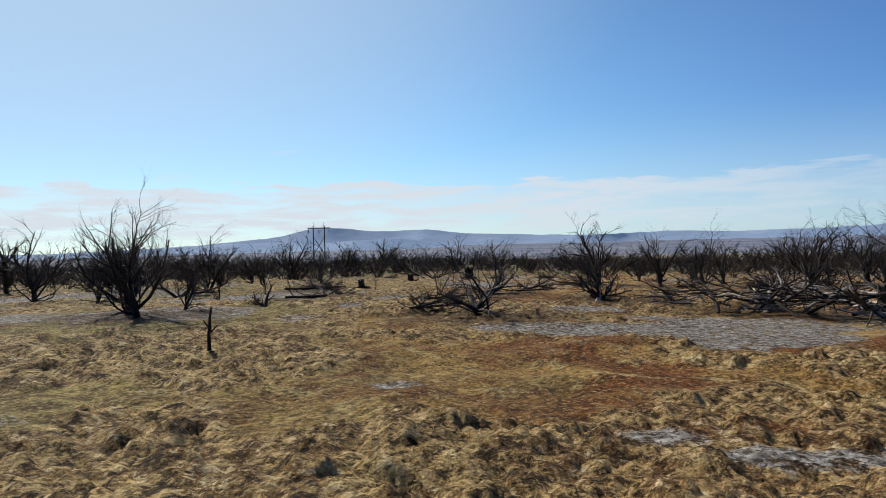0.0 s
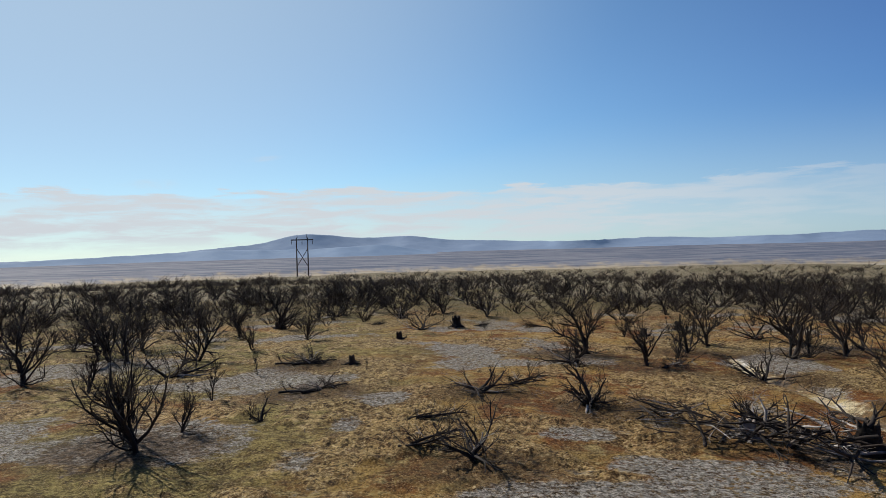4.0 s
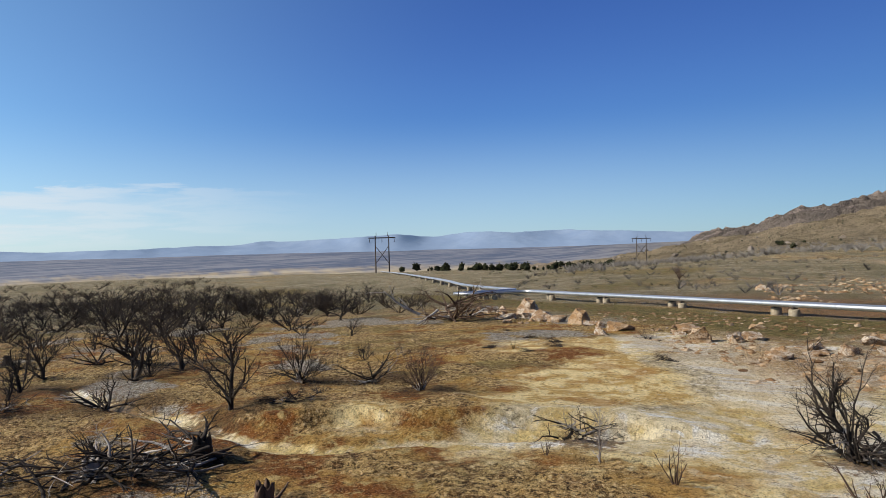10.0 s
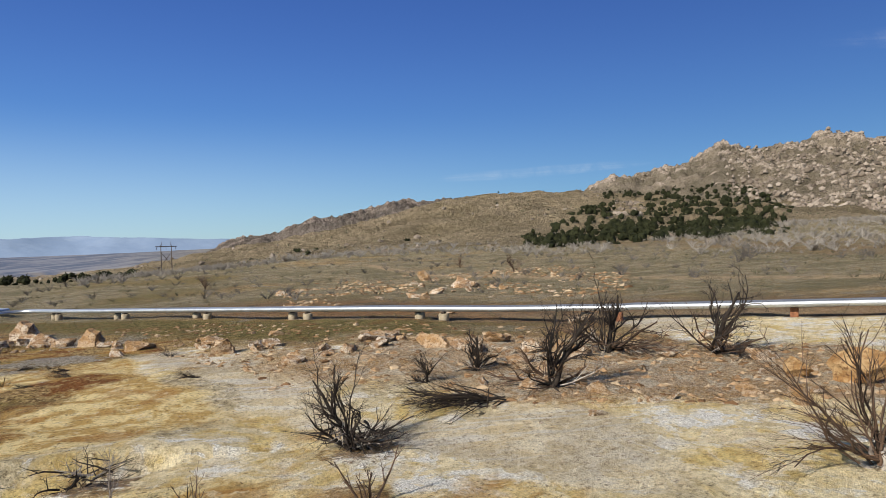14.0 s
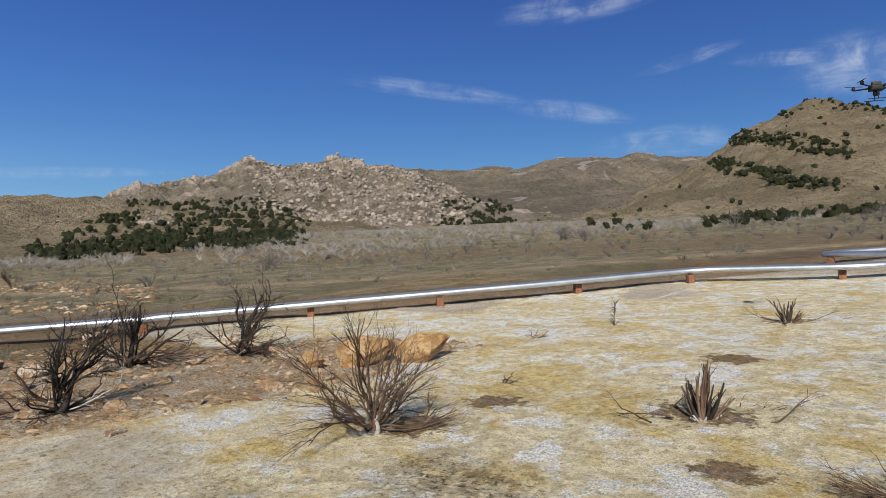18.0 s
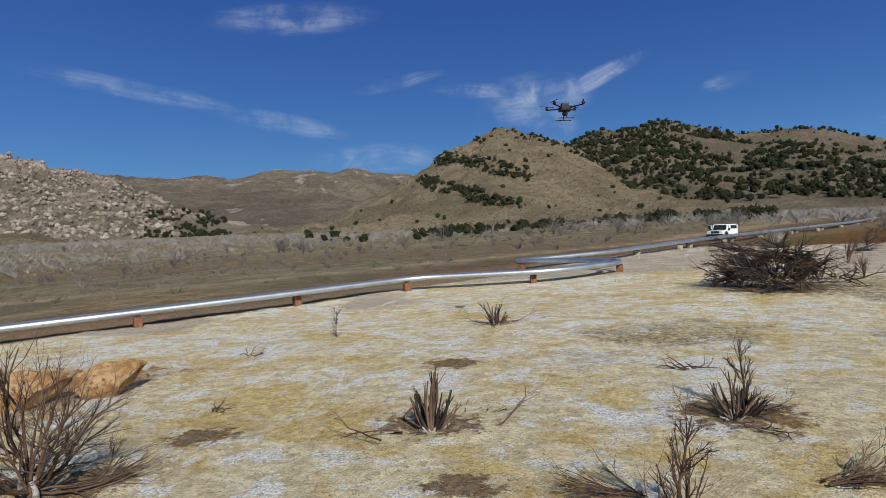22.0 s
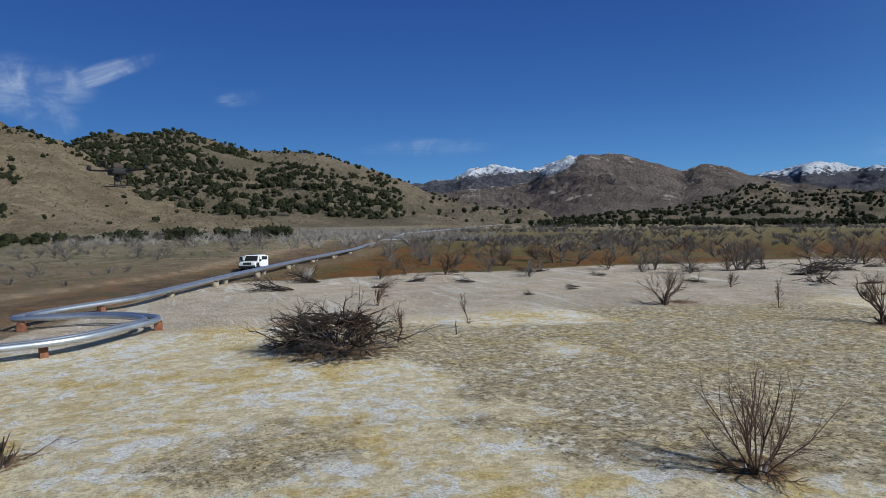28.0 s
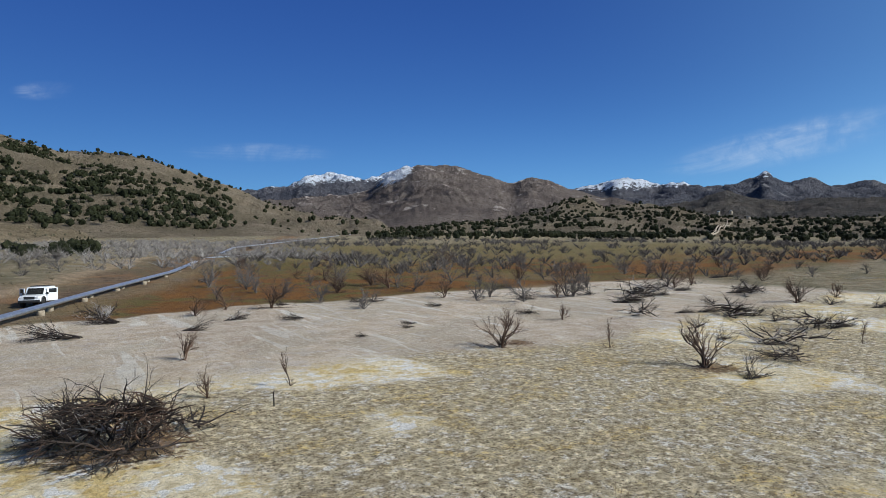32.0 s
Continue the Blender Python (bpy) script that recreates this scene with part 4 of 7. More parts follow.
ridge("hillside_dark", "low hill dark with junipers", M_WOODED,
      [(-158, 1.2), (-146, 1.8), (-138.8, 2.5), (-133.9, 3.95), (-132.4, 4.1), (-131, 3.2), (-126.9, 3.15), (-124.6, 2.6), (-121, 1.6), (-112, 1.4), (-98, 1.2)],
      900, 420, 12, 8, cols=320, rows=50)


# ---- junipers on the hills, far scrub ----
def soup(name, verts, faces, mat, label, category):
    me = mesh_from(name, verts, faces, mat, False)
    return tagged(new(name, me), label, category, kind="stuff")


def blob_template(rng, tufts=46, small=False):
    """An uneven juniper crown about one unit high: lumpy dark lobes with leaf sprays standing out of them."""
    vs, tri = [], []
    for k in range(1 if small else 3):
        bm = bmesh.new()
        bmesh.ops.create_icosphere(bm, subdivisions=1, radius=1.0)
        shift = Vector(rng.uniform(-9, 9, size=3))
        c = np.array([0, 0, 0.42]) if k == 0 else np.array([*(rng.normal(size=2) * 0.26), rng.uniform(0.25, 0.62)])
        r = 0.40 if k == 0 else rng.uniform(0.20, 0.32)
        i = len(vs)
        for v in bm.verts:
            q = 0.85 + 0.6 * noise.noise(v.co * 1.7 + shift)
            vs.append(c + np.array([v.co.x * q, v.co.y * q, v.co.z * q * 1.15]) * r)
        tri += [tuple(p.index + i for p in f.verts) for f in bm.faces]
        bm.free()
    core = len(vs)
    for k in range(tufts):
        c = vs[rng.randint(core)]
        out = c - np.array([0, 0, 0.4])
        c = c + out * rng.uniform(0.0, 0.18)
        u, w = out / (np.linalg.norm(out) + 1e-6) + rng.normal(size=3) * 0.5, rng.normal(size=3)
        u, w = u / np.linalg.norm(u) * rng.uniform(0.06, 0.12), w / np.linalg.norm(w) * rng.uniform(0.04, 0.08)
        i = len(vs)
        vs += [c - u, c + w, c + u, c - w]
        tri += [(i, i + 1, i + 2), (i, i + 2, i + 3)]
    return np.array(vs), np.array(tri)


def twig_template(rng, stems=9, lean=1.3, fine=1.0):
    """A bare bush about one unit high, of thin tapering stems that fork."""
    vs, fs = [], []

    def blade(p, q, w0, w1):
        s = np.cross(q - p, rng.normal(size=3))
        s = s / (np.linalg.norm(s) + 1e-9)
        i = len(vs)
        vs.extend([p + s * w0, p - s * w0, q - s * w1, q + s * w1])
        fs.append((i, i + 1, i + 2, i + 3))

    for k in range(stems):
        a, t = rng.uniform(0, math.tau), rng.uniform(0.1, lean)
        d = np.array([math.cos(a) * t, math.sin(a) * t, 1.0]) * rng.uniform(0.3, 0.55)
        p0 = np.array([math.cos(a), math.sin(a), 0]) * 0.05
        p1 = p0 + d
        blade(p0, p1, 0.019 * fine, 0.012 * fine)
        for _ in range(5):
            q = p0 + d * rng.uniform(0.8, 1.75) + rng.normal(size=3) * 0.17 * np.array([1, 1, 0.6])
            blade(p0 + d * rng.uniform(0.3, 1.0), q, 0.011 * fine, 0.004 * fine)
    return np.array(vs), np.array(fs)


def scatter(templates, places, rng):
    """Turned and sized copies of templates at places (x, y, z, size), as one soup."""
    vs, fs, n = [], [], 0
    for x, y, z, s in places:
        tv, tf = templates[rng.randint(len(templates))]
        a = rng.uniform(0, math.tau)
        c, d = math.cos(a), math.sin(a)
        w = s * rng.uniform(0.85, 1.25)
        vs.append(np.stack([(tv[:, 0] * c - tv[:, 1] * d) * w + x, (tv[:, 0] * d + tv[:, 1] * c) * w + y, tv[:, 2] * s + z], -1))
        fs.append(tf + n)
        n += len(tv)
    return np.concatenate(vs), np.concatenate(fs)


M_SAGE = simple("sagebrush", (0.085, 0.075, 0.045), (0.17, 0.15, 0.095), 0.3, 0.9, 0, 0.15)
rng = np.random.RandomState(11)
BLOBS = [blob_template(rng, 38) for _ in range(8)]
TUFTS = [blob_template(rng, 12, True) for _ in range(6)]
TWIGS = [twig_template(rng, rng.randint(7, 10), 1.5, 1.15) for _ in range(8)]
BELT = [twig_template(rng, rng.randint(6, 9), 1.5, 2.1) for _ in range(6)]
SAGES = [twig_template(rng, 7, 2.0, 2.2) for _ in range(5)]


def on_hill(name, count, keep, size, sink=0.3):
    """Spots on a hill's face where keep(azimuth, height share, noise) holds."""
    az, u, x, y, z = HILLS[name]
    out, patch, elev = [], fbm(x, y, 70.0, 3, 0.5, 91.0), np.degrees(np.arctan2(z - 3.4, np.hypot(x, y)))
    while len(out) < count:
        i, j = rng.randint(2, len(u) - 5), rng.randint(4, len(az) - 4)
        if keep(az[j], u[i], patch[i, j], elev[i, j]):
            s = rng.uniform(*size)
            out.append((x[i, j] + rng.uniform(-3, 3), y[i, j] + rng.uniform(-3, 3), z[i, j] - sink, s))
    return out


def wooded(a, u, n, e):
    """Junipers thick on the shaded flank, in patches low on the open one, and along the crest."""
    if u < 0.10:
        return False
    if a < 183.5 + (n - 0.5) * 8:
        return rng.rand() < (0.95 if n > 0.40 else 0.45)
    if u > 0.95:
        return rng.rand() < 0.6
    return rng.rand() < (0.55 if u < 0.62 + (n - 0.5) * 0.8 and n > 0.44 and a < 197 else 0.035)


def banded(a, u, n, e):
    """Slanting bands of junipers across the conical hill."""
    wob = (n - 0.5) * 1.6
    if 159.3 < a < 167.8 and abs(e + wob - (7.6 - 0.30 * (a - 160.3))) < 0.62:
        return True
    if 158.3 < a < 163.6 and abs(e + wob - (5.1 - 0.32 * (a - 159.0))) < 0.55:
        return True
    if 163.4 < a < 167.4 and abs(e + wob - (3.5 - 0.18 * (a - 163.6))) < 0.42:
        return True
    return (a > 167.5 and u > 0.90 and rng.rand() < 0.6) or (163 < a < 168 and u > 0.9 and rng.rand() < 0.25) or rng.rand() < 0.007


spots = on_hill("hillside_wooded", 3900, wooded, (2.0, 6.6))
soup("hill_junipers", *scatter(BLOBS, spots, rng), M_JUNIPER, "dark green junipers scattered over a broad hill", "junipers")
spots = on_hill("hillside_conical", 1000, banded, (1.3, 4.6))
soup("hill_junipers", *scatter(BLOBS, spots, rng), M_JUNIPER, "bands of dark junipers on a tan hill", "junipers")


def field(count, a0, a1, r0, r1, keep, size):
    out = []
    while len(out) < count:
        a, r = math.radians(rng.uniform(a0, a1)), math.sqrt(rng.uniform(r0 * r0, r1 * r1))
        x, y = r * math.sin(a), r * math.cos(a)
        if keep(x, y, r, math.degrees(a)):
            out.append((x, y, rng.uniform(*size)))
    x, y, s = np.array(out).T
    return list(zip(x, y, lay(x, y) + relief(x, y) - 0.05, s))


def grove(a, e, n):
    """The dense juniper grove below the granite, by direction and height."""
    top = float(np.interp(a, [102, 107, 111, 116, 121, 123.5], [0.3, 1.9, 3.4, 3.7, 3.5, 1.2]))
    return 103 < a < 123.5 and e < top + (n - 0.5) * 1.6 and not (110.3 < a < 112.8 and 1.6 < e < 2.7)


spots = on_hill("hillside_granite", 1500, lambda a, u, n, e: grove(a, e, n) or (135 < a < 142 and 0.8 < e < 3.3 and n > 0.48) or rng.rand() < 0.006, (1.6, 5.2))
soup("hill_junipers", *scatter(BLOBS, spots, rng), M_JUNIPER, "dense dark junipers below the granite knobs", "junipers")
spots = on_hill("hillside_east", 900, lambda a, u, n, e: grove(a, e, n) and u < 0.96 and (n > 0.42 or rng.rand() < 0.4), (1.6, 5.0))
soup("hill_junipers", *scatter(BLOBS, spots, rng), M_JUNIPER, "dense dark juniper grove on a dry slope", "junipers")
soup("hill_junipers", *scatter(BLOBS, field(200, 103, 122.5, 215, 320, lambda x, y, r, a: rng.rand() < 0.4 + 0.6 * (r - 190) / 130, (2.4, 4.4)), rng), M_JUNIPER, "dark junipers along the foot of a slope", "junipers")
spots = on_hill("hillside_dark", 2600, lambda a, u, n, e: u > 0.15, (1.8, 5.5))
soup("hill_junipers", *scatter(BLOBS, spots, rng), M_JUNIPER, "dense dark junipers on a low hill", "junipers")
spots = on_hill("hillside_east", 60, lambda a, u, n, e: n > 0.5, (1.5, 3.5))
soup("hill_junipers", *scatter(BLOBS, spots, rng), M_JUNIPER, "few dark shrubs on a grassy hill", "junipers")

for hill, n in (("hillside_east", 2200), ("hillside_conical", 1500), ("hillside_granite", 1200), ("hillside_wooded", 1000)):
    spots = on_hill(hill, n, lambda a, u, k, e: k > 0.36, (0.5, 1.7), 0.1)
    soup("hill_brush", *scatter(TUFTS, spots, rng), M_SAGE, "small grey-green sage bushes dotted over a dry hillside", "sagebrush")


def side(x, y):
    return float(pipe_side(np.array(x), np.array(y)))


def patchy(x, y, scale, seed, level):
    return float(fbm(np.array([x]), np.array([y]), scale, 3, 0.55, seed)[0]) > level


soup("burnt_thicket", *scatter(TWIGS, field(1350, -62, 62, 50, 230, lambda x, y, r, a: r > 52 and side(x, y) < -6 - 0.1 * r and rng.rand() < min(1, 70 / r + 0.2), (1.2, 2.6)), rng), M_DARKTWIG,
     "burnt leafless shrubs standing thick on the flat", "burnt shrubs")
soup("burnt_thicket", *scatter(TWIGS, field(300, -50, 45, 34, 62, lambda x, y, r, a: side(x, y) < -8 and (rng.rand() < 0.5 if a > 2 else True), (0.7, 1.7)), rng), M_DARKTWIG,
     "low burnt shrubs filling a stand", "burnt shrubs")
soup("grey_scrub", *scatter(BELT, field(4600, 66, 204, 120, 335, lambda x, y, r, a: r > 158 + 40 * math.sin(a * 0.09) and patchy(x, y, 40.0, 29.0, 0.36), (0.6, 2.6)), rng), M_SCRUB,
     "grey leafless scrub belt at the foot of the hills", "scrub")
soup("grey_scrub", *scatter(BELT, field(1500, -174, -95, 105, 330, lambda x, y, r, a: side(x, y) < -7 and patchy(x, y, 26.0, 31.0, 0.42), (0.9, 2.6)), rng), M_GREYTWIG,
     "grey leafless scrub across the rusty flat", "scrub")
soup("grey_scrub", *scatter(BELT, field(520, 62, 200, 62, 170, lambda x, y, r, a: side(x, y) > 15, (0.4, 1.4)), rng), M_GREYTWIG,
     "sparse low grey scrub on the olive flat", "scrub")
soup("juniper_row", *scatter(BLOBS, field(170, 146, 187, 185, 250, lambda x, y, r, a: (a > 158 or rng.rand() < 0.25) and patchy(x, y, 30.0, 75.0, 0.44), (1.2, 4.6)), rng), M_JUNIPER,
     "row of dark green bushes beyond the dirt road", "bushes")
soup("juniper_row", *scatter(BLOBS, field(90, 51.5, 71.5, 245, 320, lambda x, y, r, a: patchy(x, y, 30.0, 77.0, 0.42), (1.2, 4.6)), rng), M_JUNIPER,
     "row of dark junipers near the transmission towers", "bushes")
soup("juniper_row", *scatter(BLOBS, field(700, -152, -98, 330, 480, lambda x, y, r, a: patchy(x, y, 60.0, 79.0, 0.40), (1.4, 4.8)), rng), M_JUNIPER,
     "dark junipers along the far edge of the flat", "bushes")


# ---- litter, tufts and debris on the ground ----
def bits_template(rng, n, size, flat=True):
    """A few small sticks or blades lying about one spot."""
    vs, fs = [], []
    for _ in range(n):
        a, c = rng.uniform(0, math.tau), rng.normal(size=2) * 0.5
        d = np.array([math.cos(a), math.sin(a), rng.uniform(0, 0.25) if flat else rng.uniform(0.8, 2.0)]) * rng.uniform(0.3, 1.0) * size
        p, q = np.array([c[0] * size, c[1] * size, 0.03]), np.array([c[0] * size, c[1] * size, 0.05]) + d
        s = np.cross(d, [0.1, 0.2, 1.0])
        s = s / (np.linalg.norm(s) + 1e-9) * (0.035 if flat else 0.05)
        i = len(vs)
        up = np.array([0, 0, 0.05])
        vs.extend([p + s, p - s, q - s * 0.5, q + s * 0.5, p + up, q + up * 0.6])
        fs.extend([(i, i + 4, i + 5, i + 3), (i + 1, i + 2, i + 5, i + 4)])
    return np.array(vs), np.array(fs)


BITS = [bits_template(rng, 4, 0.8) for _ in range(6)]
GRASS = [bits_template(rng, 9, 0.5, False) for _ in range(6)]
M_GRASS = simple("dry_grass_tuft", (0.11, 0.095, 0.045), (0.21, 0.17, 0.095), 0.5, 0.9, 0, 0.15)
soup("ground_litter", *scatter(BITS, field(1500, -60, 75, 3.5, 55, lambda x, y, r, a: r > 3.5 and rng.rand() < 0.3 + 0.7 * min(1, r / 12), (0.06, 0.34)), rng), M_CHAR,
     "charred twigs and bark littering the rusty crust", "litter")
soup("ground_litter", *scatter(BITS, field(700, 75, 245, 7, 60, lambda x, y, r, a: side(x, y) < -1, (0.05, 0.28)), rng), M_CHAR,
     "small charred bits scattered over pale crust", "litter")
soup("grass_tufts", *scatter(GRASS, field(2600, -60, 130, 24, 130, lambda x, y, r, a: a < 62 or r > 36, (0.14, 0.4)), rng), M_GRASS,
     "dry grass tufts on the olive flat", "grass")
soup("grass_tufts", *scatter(GRASS, field(2200, 100, 262, 48, 190, lambda x, y, r, a: side(x, y) > 5 or r > 85, (0.14, 0.4)), rng), M_GRASS,
     "dry grass tufts beyond the pipeline and road", "grass")


def clod_template(rng):
    """One crumbly clod about one unit across."""
    bm = bmesh.new()
    bmesh.ops.create_icosphere(bm, subdivisions=1, radius=0.5)
    v = np.array([tuple(p.co) for p in bm.verts]) * rng.uniform(0.6, 1.25, size=(len(bm.verts), 1)) * np.array([1, 0.85, 0.65])
    f = np.array([[p.index for p in q.verts] for q in bm.faces])
    bm.free()
    return v, f


CLODS = [clod_template(rng) for _ in range(8)]


def clod_material(name, c1, c2, c3):
    m = Mat(name, 0.95, 0, 0.1)
    i = m.island()
    m.color(m.mix(m.step(i, 0.55, 0.9), m.mix(m.step(i, 0.0, 0.55), c1, c2), c3))
    m.bump(m.noise(m.coord("Object"), 40.0, 4, 0.7), 0.8, 0.03)
    return m.m


M_CLOD = clod_material("rusty_clods", (0.075, 0.042, 0.018), (0.26, 0.155, 0.06), (0.47, 0.36, 0.19))
M_PALECLOD = clod_material("sinter_crumbs", (0.045, 0.034, 0.021), (0.15, 0.11, 0.06), (0.46, 0.40, 0.31))
soup("clods", *scatter(CLODS, field(13000, -46, 64, 1.6, 15, lambda x, y, r, a: rng.rand() < 2.6 / r + 0.08 and patchy(x, y, 1.6, 13.0, 0.45), (0.02, 0.10)), rng), M_CLOD,
     "crumbly rusty clods strewn over the crust", "clods")
soup("clods", *scatter(CLODS, field(5000, 95, 262, 4, 48, lambda x, y, r, a: rng.rand() < 5 / r + 0.15 and side(x, y) < -2 and patchy(x, y, 8.0, 57.0, 0.47), (0.02, 0.11)), rng), M_PALECLOD,
     "dark crumbs and small stones on pale crust", "clods")
soup("clods", *scatter(CLODS, field(9000, 165, 262, 9, 36, lambda x, y, r, a: x < rng.uniform(-9, 2) and patchy(x, y, 1.3, 65.0, 0.45) and rng.rand() < 14 / r, (0.03, 0.12)), rng), M_PALECLOD,
     "dark crumbs and small stones on pale crust", "clods")

M_GRANITEROCK = clod_material("granite_rock", (0.14, 0.113, 0.09), (0.235, 0.192, 0.155), (0.32, 0.27, 0.225))
GRANITE = [(v * np.array([1, 1, 1.35]), f) for v, f in CLODS]
spots = on_hill("hillside_granite", 6500, lambda a, u, n, e: (119.5 < a < 137.5 and e > 1.2 + max(0, 126 - a) * 0.3 and rng.rand() < 0.9) or (u > 0.9 and 108 < a < 134 and rng.rand() < 0.25), (0.9, 5.4), 0.5)
soup("granite_boulders", *scatter(GRANITE, spots, rng), M_GRANITEROCK, "jumbled tan granite boulders on a knob", "boulders")
spots = on_hill("hillside_east", 260, lambda a, u, n, e: (110.3 < a < 112.8 and 1.5 < e < 2.7) or rng.rand() < 0.012 or (u > 0.93 and a < 98 and rng.rand() < 0.2), (1.5, 5.0), -0.3)
soup("granite_boulders", *scatter(GRANITE, spots, rng), M_GRANITEROCK, "pale granite outcrops on a dry slope", "boulders")

M_RUBBLE = clod_material("travertine_rubble", (0.16, 0.09, 0.045), (0.33, 0.21, 0.115), (0.44, 0.335, 0.225))
soup("rubble", *scatter(CLODS, field(3000, 50, 140, 13, 46, lambda x, y, r, a: float(bank_mask(np.array([x]), np.array([y]))[0]) > 0.35 or (-9 < side(x, y) < -3 and rng.rand() < 0.5 and -14 < y < 22), (0.05, 0.38)), rng), M_RUBBLE,
     "broken travertine rubble over the bank", "rubble")
soup("rubble", *scatter(CLODS, field(1500, 82, 112, 52, 112, lambda x, y, r, a: patchy(x, y, 9.0, 87.0, 0.52), (0.10, 0.75)), rng), M_RUBBLE,
     "broken orange rubble on the bank beyond the pipes", "rubble")
soup("sagebrush", *scatter(SAGES, field(1700, 58, 206, 52, 260, lambda x, y, r, a: side(x, y) > 14 and patchy(x, y, 22.0, 83.0, 0.42), (0.25, 0.75)), rng), M_SAGE,
     "small grey-green sage bushes dotted over the flat", "sagebrush")


# ---- things and parts ----
def part(name, data, material, parent, label="", smooth=True):
    """Links a bmesh or a mesh as one part under a thing or a part."""
    if isinstance(data, bmesh.types.BMesh):
        me = bpy.data.meshes.new(name)
        data.to_mesh(me)
        data.free()
        me.materials.append(material)
        me.polygons.foreach_set("use_smooth", np.full(len(me.polygons), smooth))
    else:
        me = data
    ob = new(name, me)
    ob.parent = parent
    if label:
        ob["label"] = label
    return ob


def thing(name, label, category, at=(0, 0, 0), turn=0.0, group=""):
    ob = new(name)
    ob.empty_display_size = 0.2
    ob.matrix_basis = pose(*at, 0, 0, turn)
    return tagged(ob, label, category, group)


class Sticks:
    """Collects tapered crooked tubes into one mesh."""

    def __init__(self):
        self.v, self.f, self.n = [], [], 0

    def tube(self, pts, rad, sides=5):
        pts = np.asarray(pts, float)
        d = np.gradient(pts, axis=0)
        d /= np.linalg.norm(d, axis=1, keepdims=True) + 1e-9
        ref = np.array([0.31, 0.17, 0.93]) if abs(d[0][2]) < 0.8 else np.array([0.93, 0.3, 0.1])
        s = np.cross(d, ref)
        s /= np.linalg.norm(s, axis=1, keepdims=True) + 1e-9
        t = np.cross(d, s)
        a = np.arange(sides) / sides * math.tau
        ring = pts[:, None] + np.asarray(rad)[:, None, None] * (np.cos(a)[None, :, None] * s[:, None] + np.sin(a)[None, :, None] * t[:, None])
        self.v.append(ring.reshape(-1, 3))
        self.f.append(grid_faces(len(pts), sides, True) + self.n)
        self.n += len(pts) * sides

    def grow(self, rng, p, d, length, r, depth, wander=0.22, up=0.10, forks=4, sides=6, shrink=0.55, angle=0.75, tip=0.25, long=True, coarse=0):
        steps = max(1, ((2, 3, 4, 5)[min(depth, 3)] if not long else 5) - coarse)
        pts, q, d = [np.array(p, float)], np.array(p, float), np.array(d, float) / np.linalg.norm(d)
        for _ in range(steps):
            d = d + rng.normal(size=3) * wander + np.array([0, 0, up])
            d /= np.linalg.norm(d)
            q = q + d * length / steps
            pts.append(q.copy())
        rad = r * np.linspace(1, tip, steps + 1) ** 0.9
        self.tube(pts, rad, max(3, sides))
        if depth:
            for k in range(forks):
                u = rng.uniform(0.25, 0.97) * steps
                i = min(int(u), steps - 1)
                b = pts[i] + (pts[i + 1] - pts[i]) * (u - i)
                along = pts[i + 1] - pts[i]
                along /= np.linalg.norm(along)
                off = rng.normal(size=3)
                off -= along * (off @ along)
                off /= np.linalg.norm(off) + 1e-9
                nd = along * math.cos(angle) + off * math.sin(angle) * rng.uniform(0.6, 1.2)
                self.grow(rng, b, nd, length * shrink * rng.uniform(0.6, 1.15), rad[i] * 0.60, depth - 1, wander, up, max(2, forks - 1), sides - 2, shrink, angle, tip, False, coarse)

    def mesh(self, name, mat):
        return mesh_from(name, np.concatenate(self.v), np.concatenate(self.f), mat)


def flatten_down(v, floor=0.02):
    """Keeps a heap's sticks above the ground they lie on."""
    v[:, 2] = np.where(v[:, 2] < floor, floor + (floor - v[:, 2]) * 0.15, v[:, 2])
    return v


WOODS = {"char": M_CHAR, "dead": M_DEAD, "bleach": M_BLEACH, "grey": M_GREYTWIG}


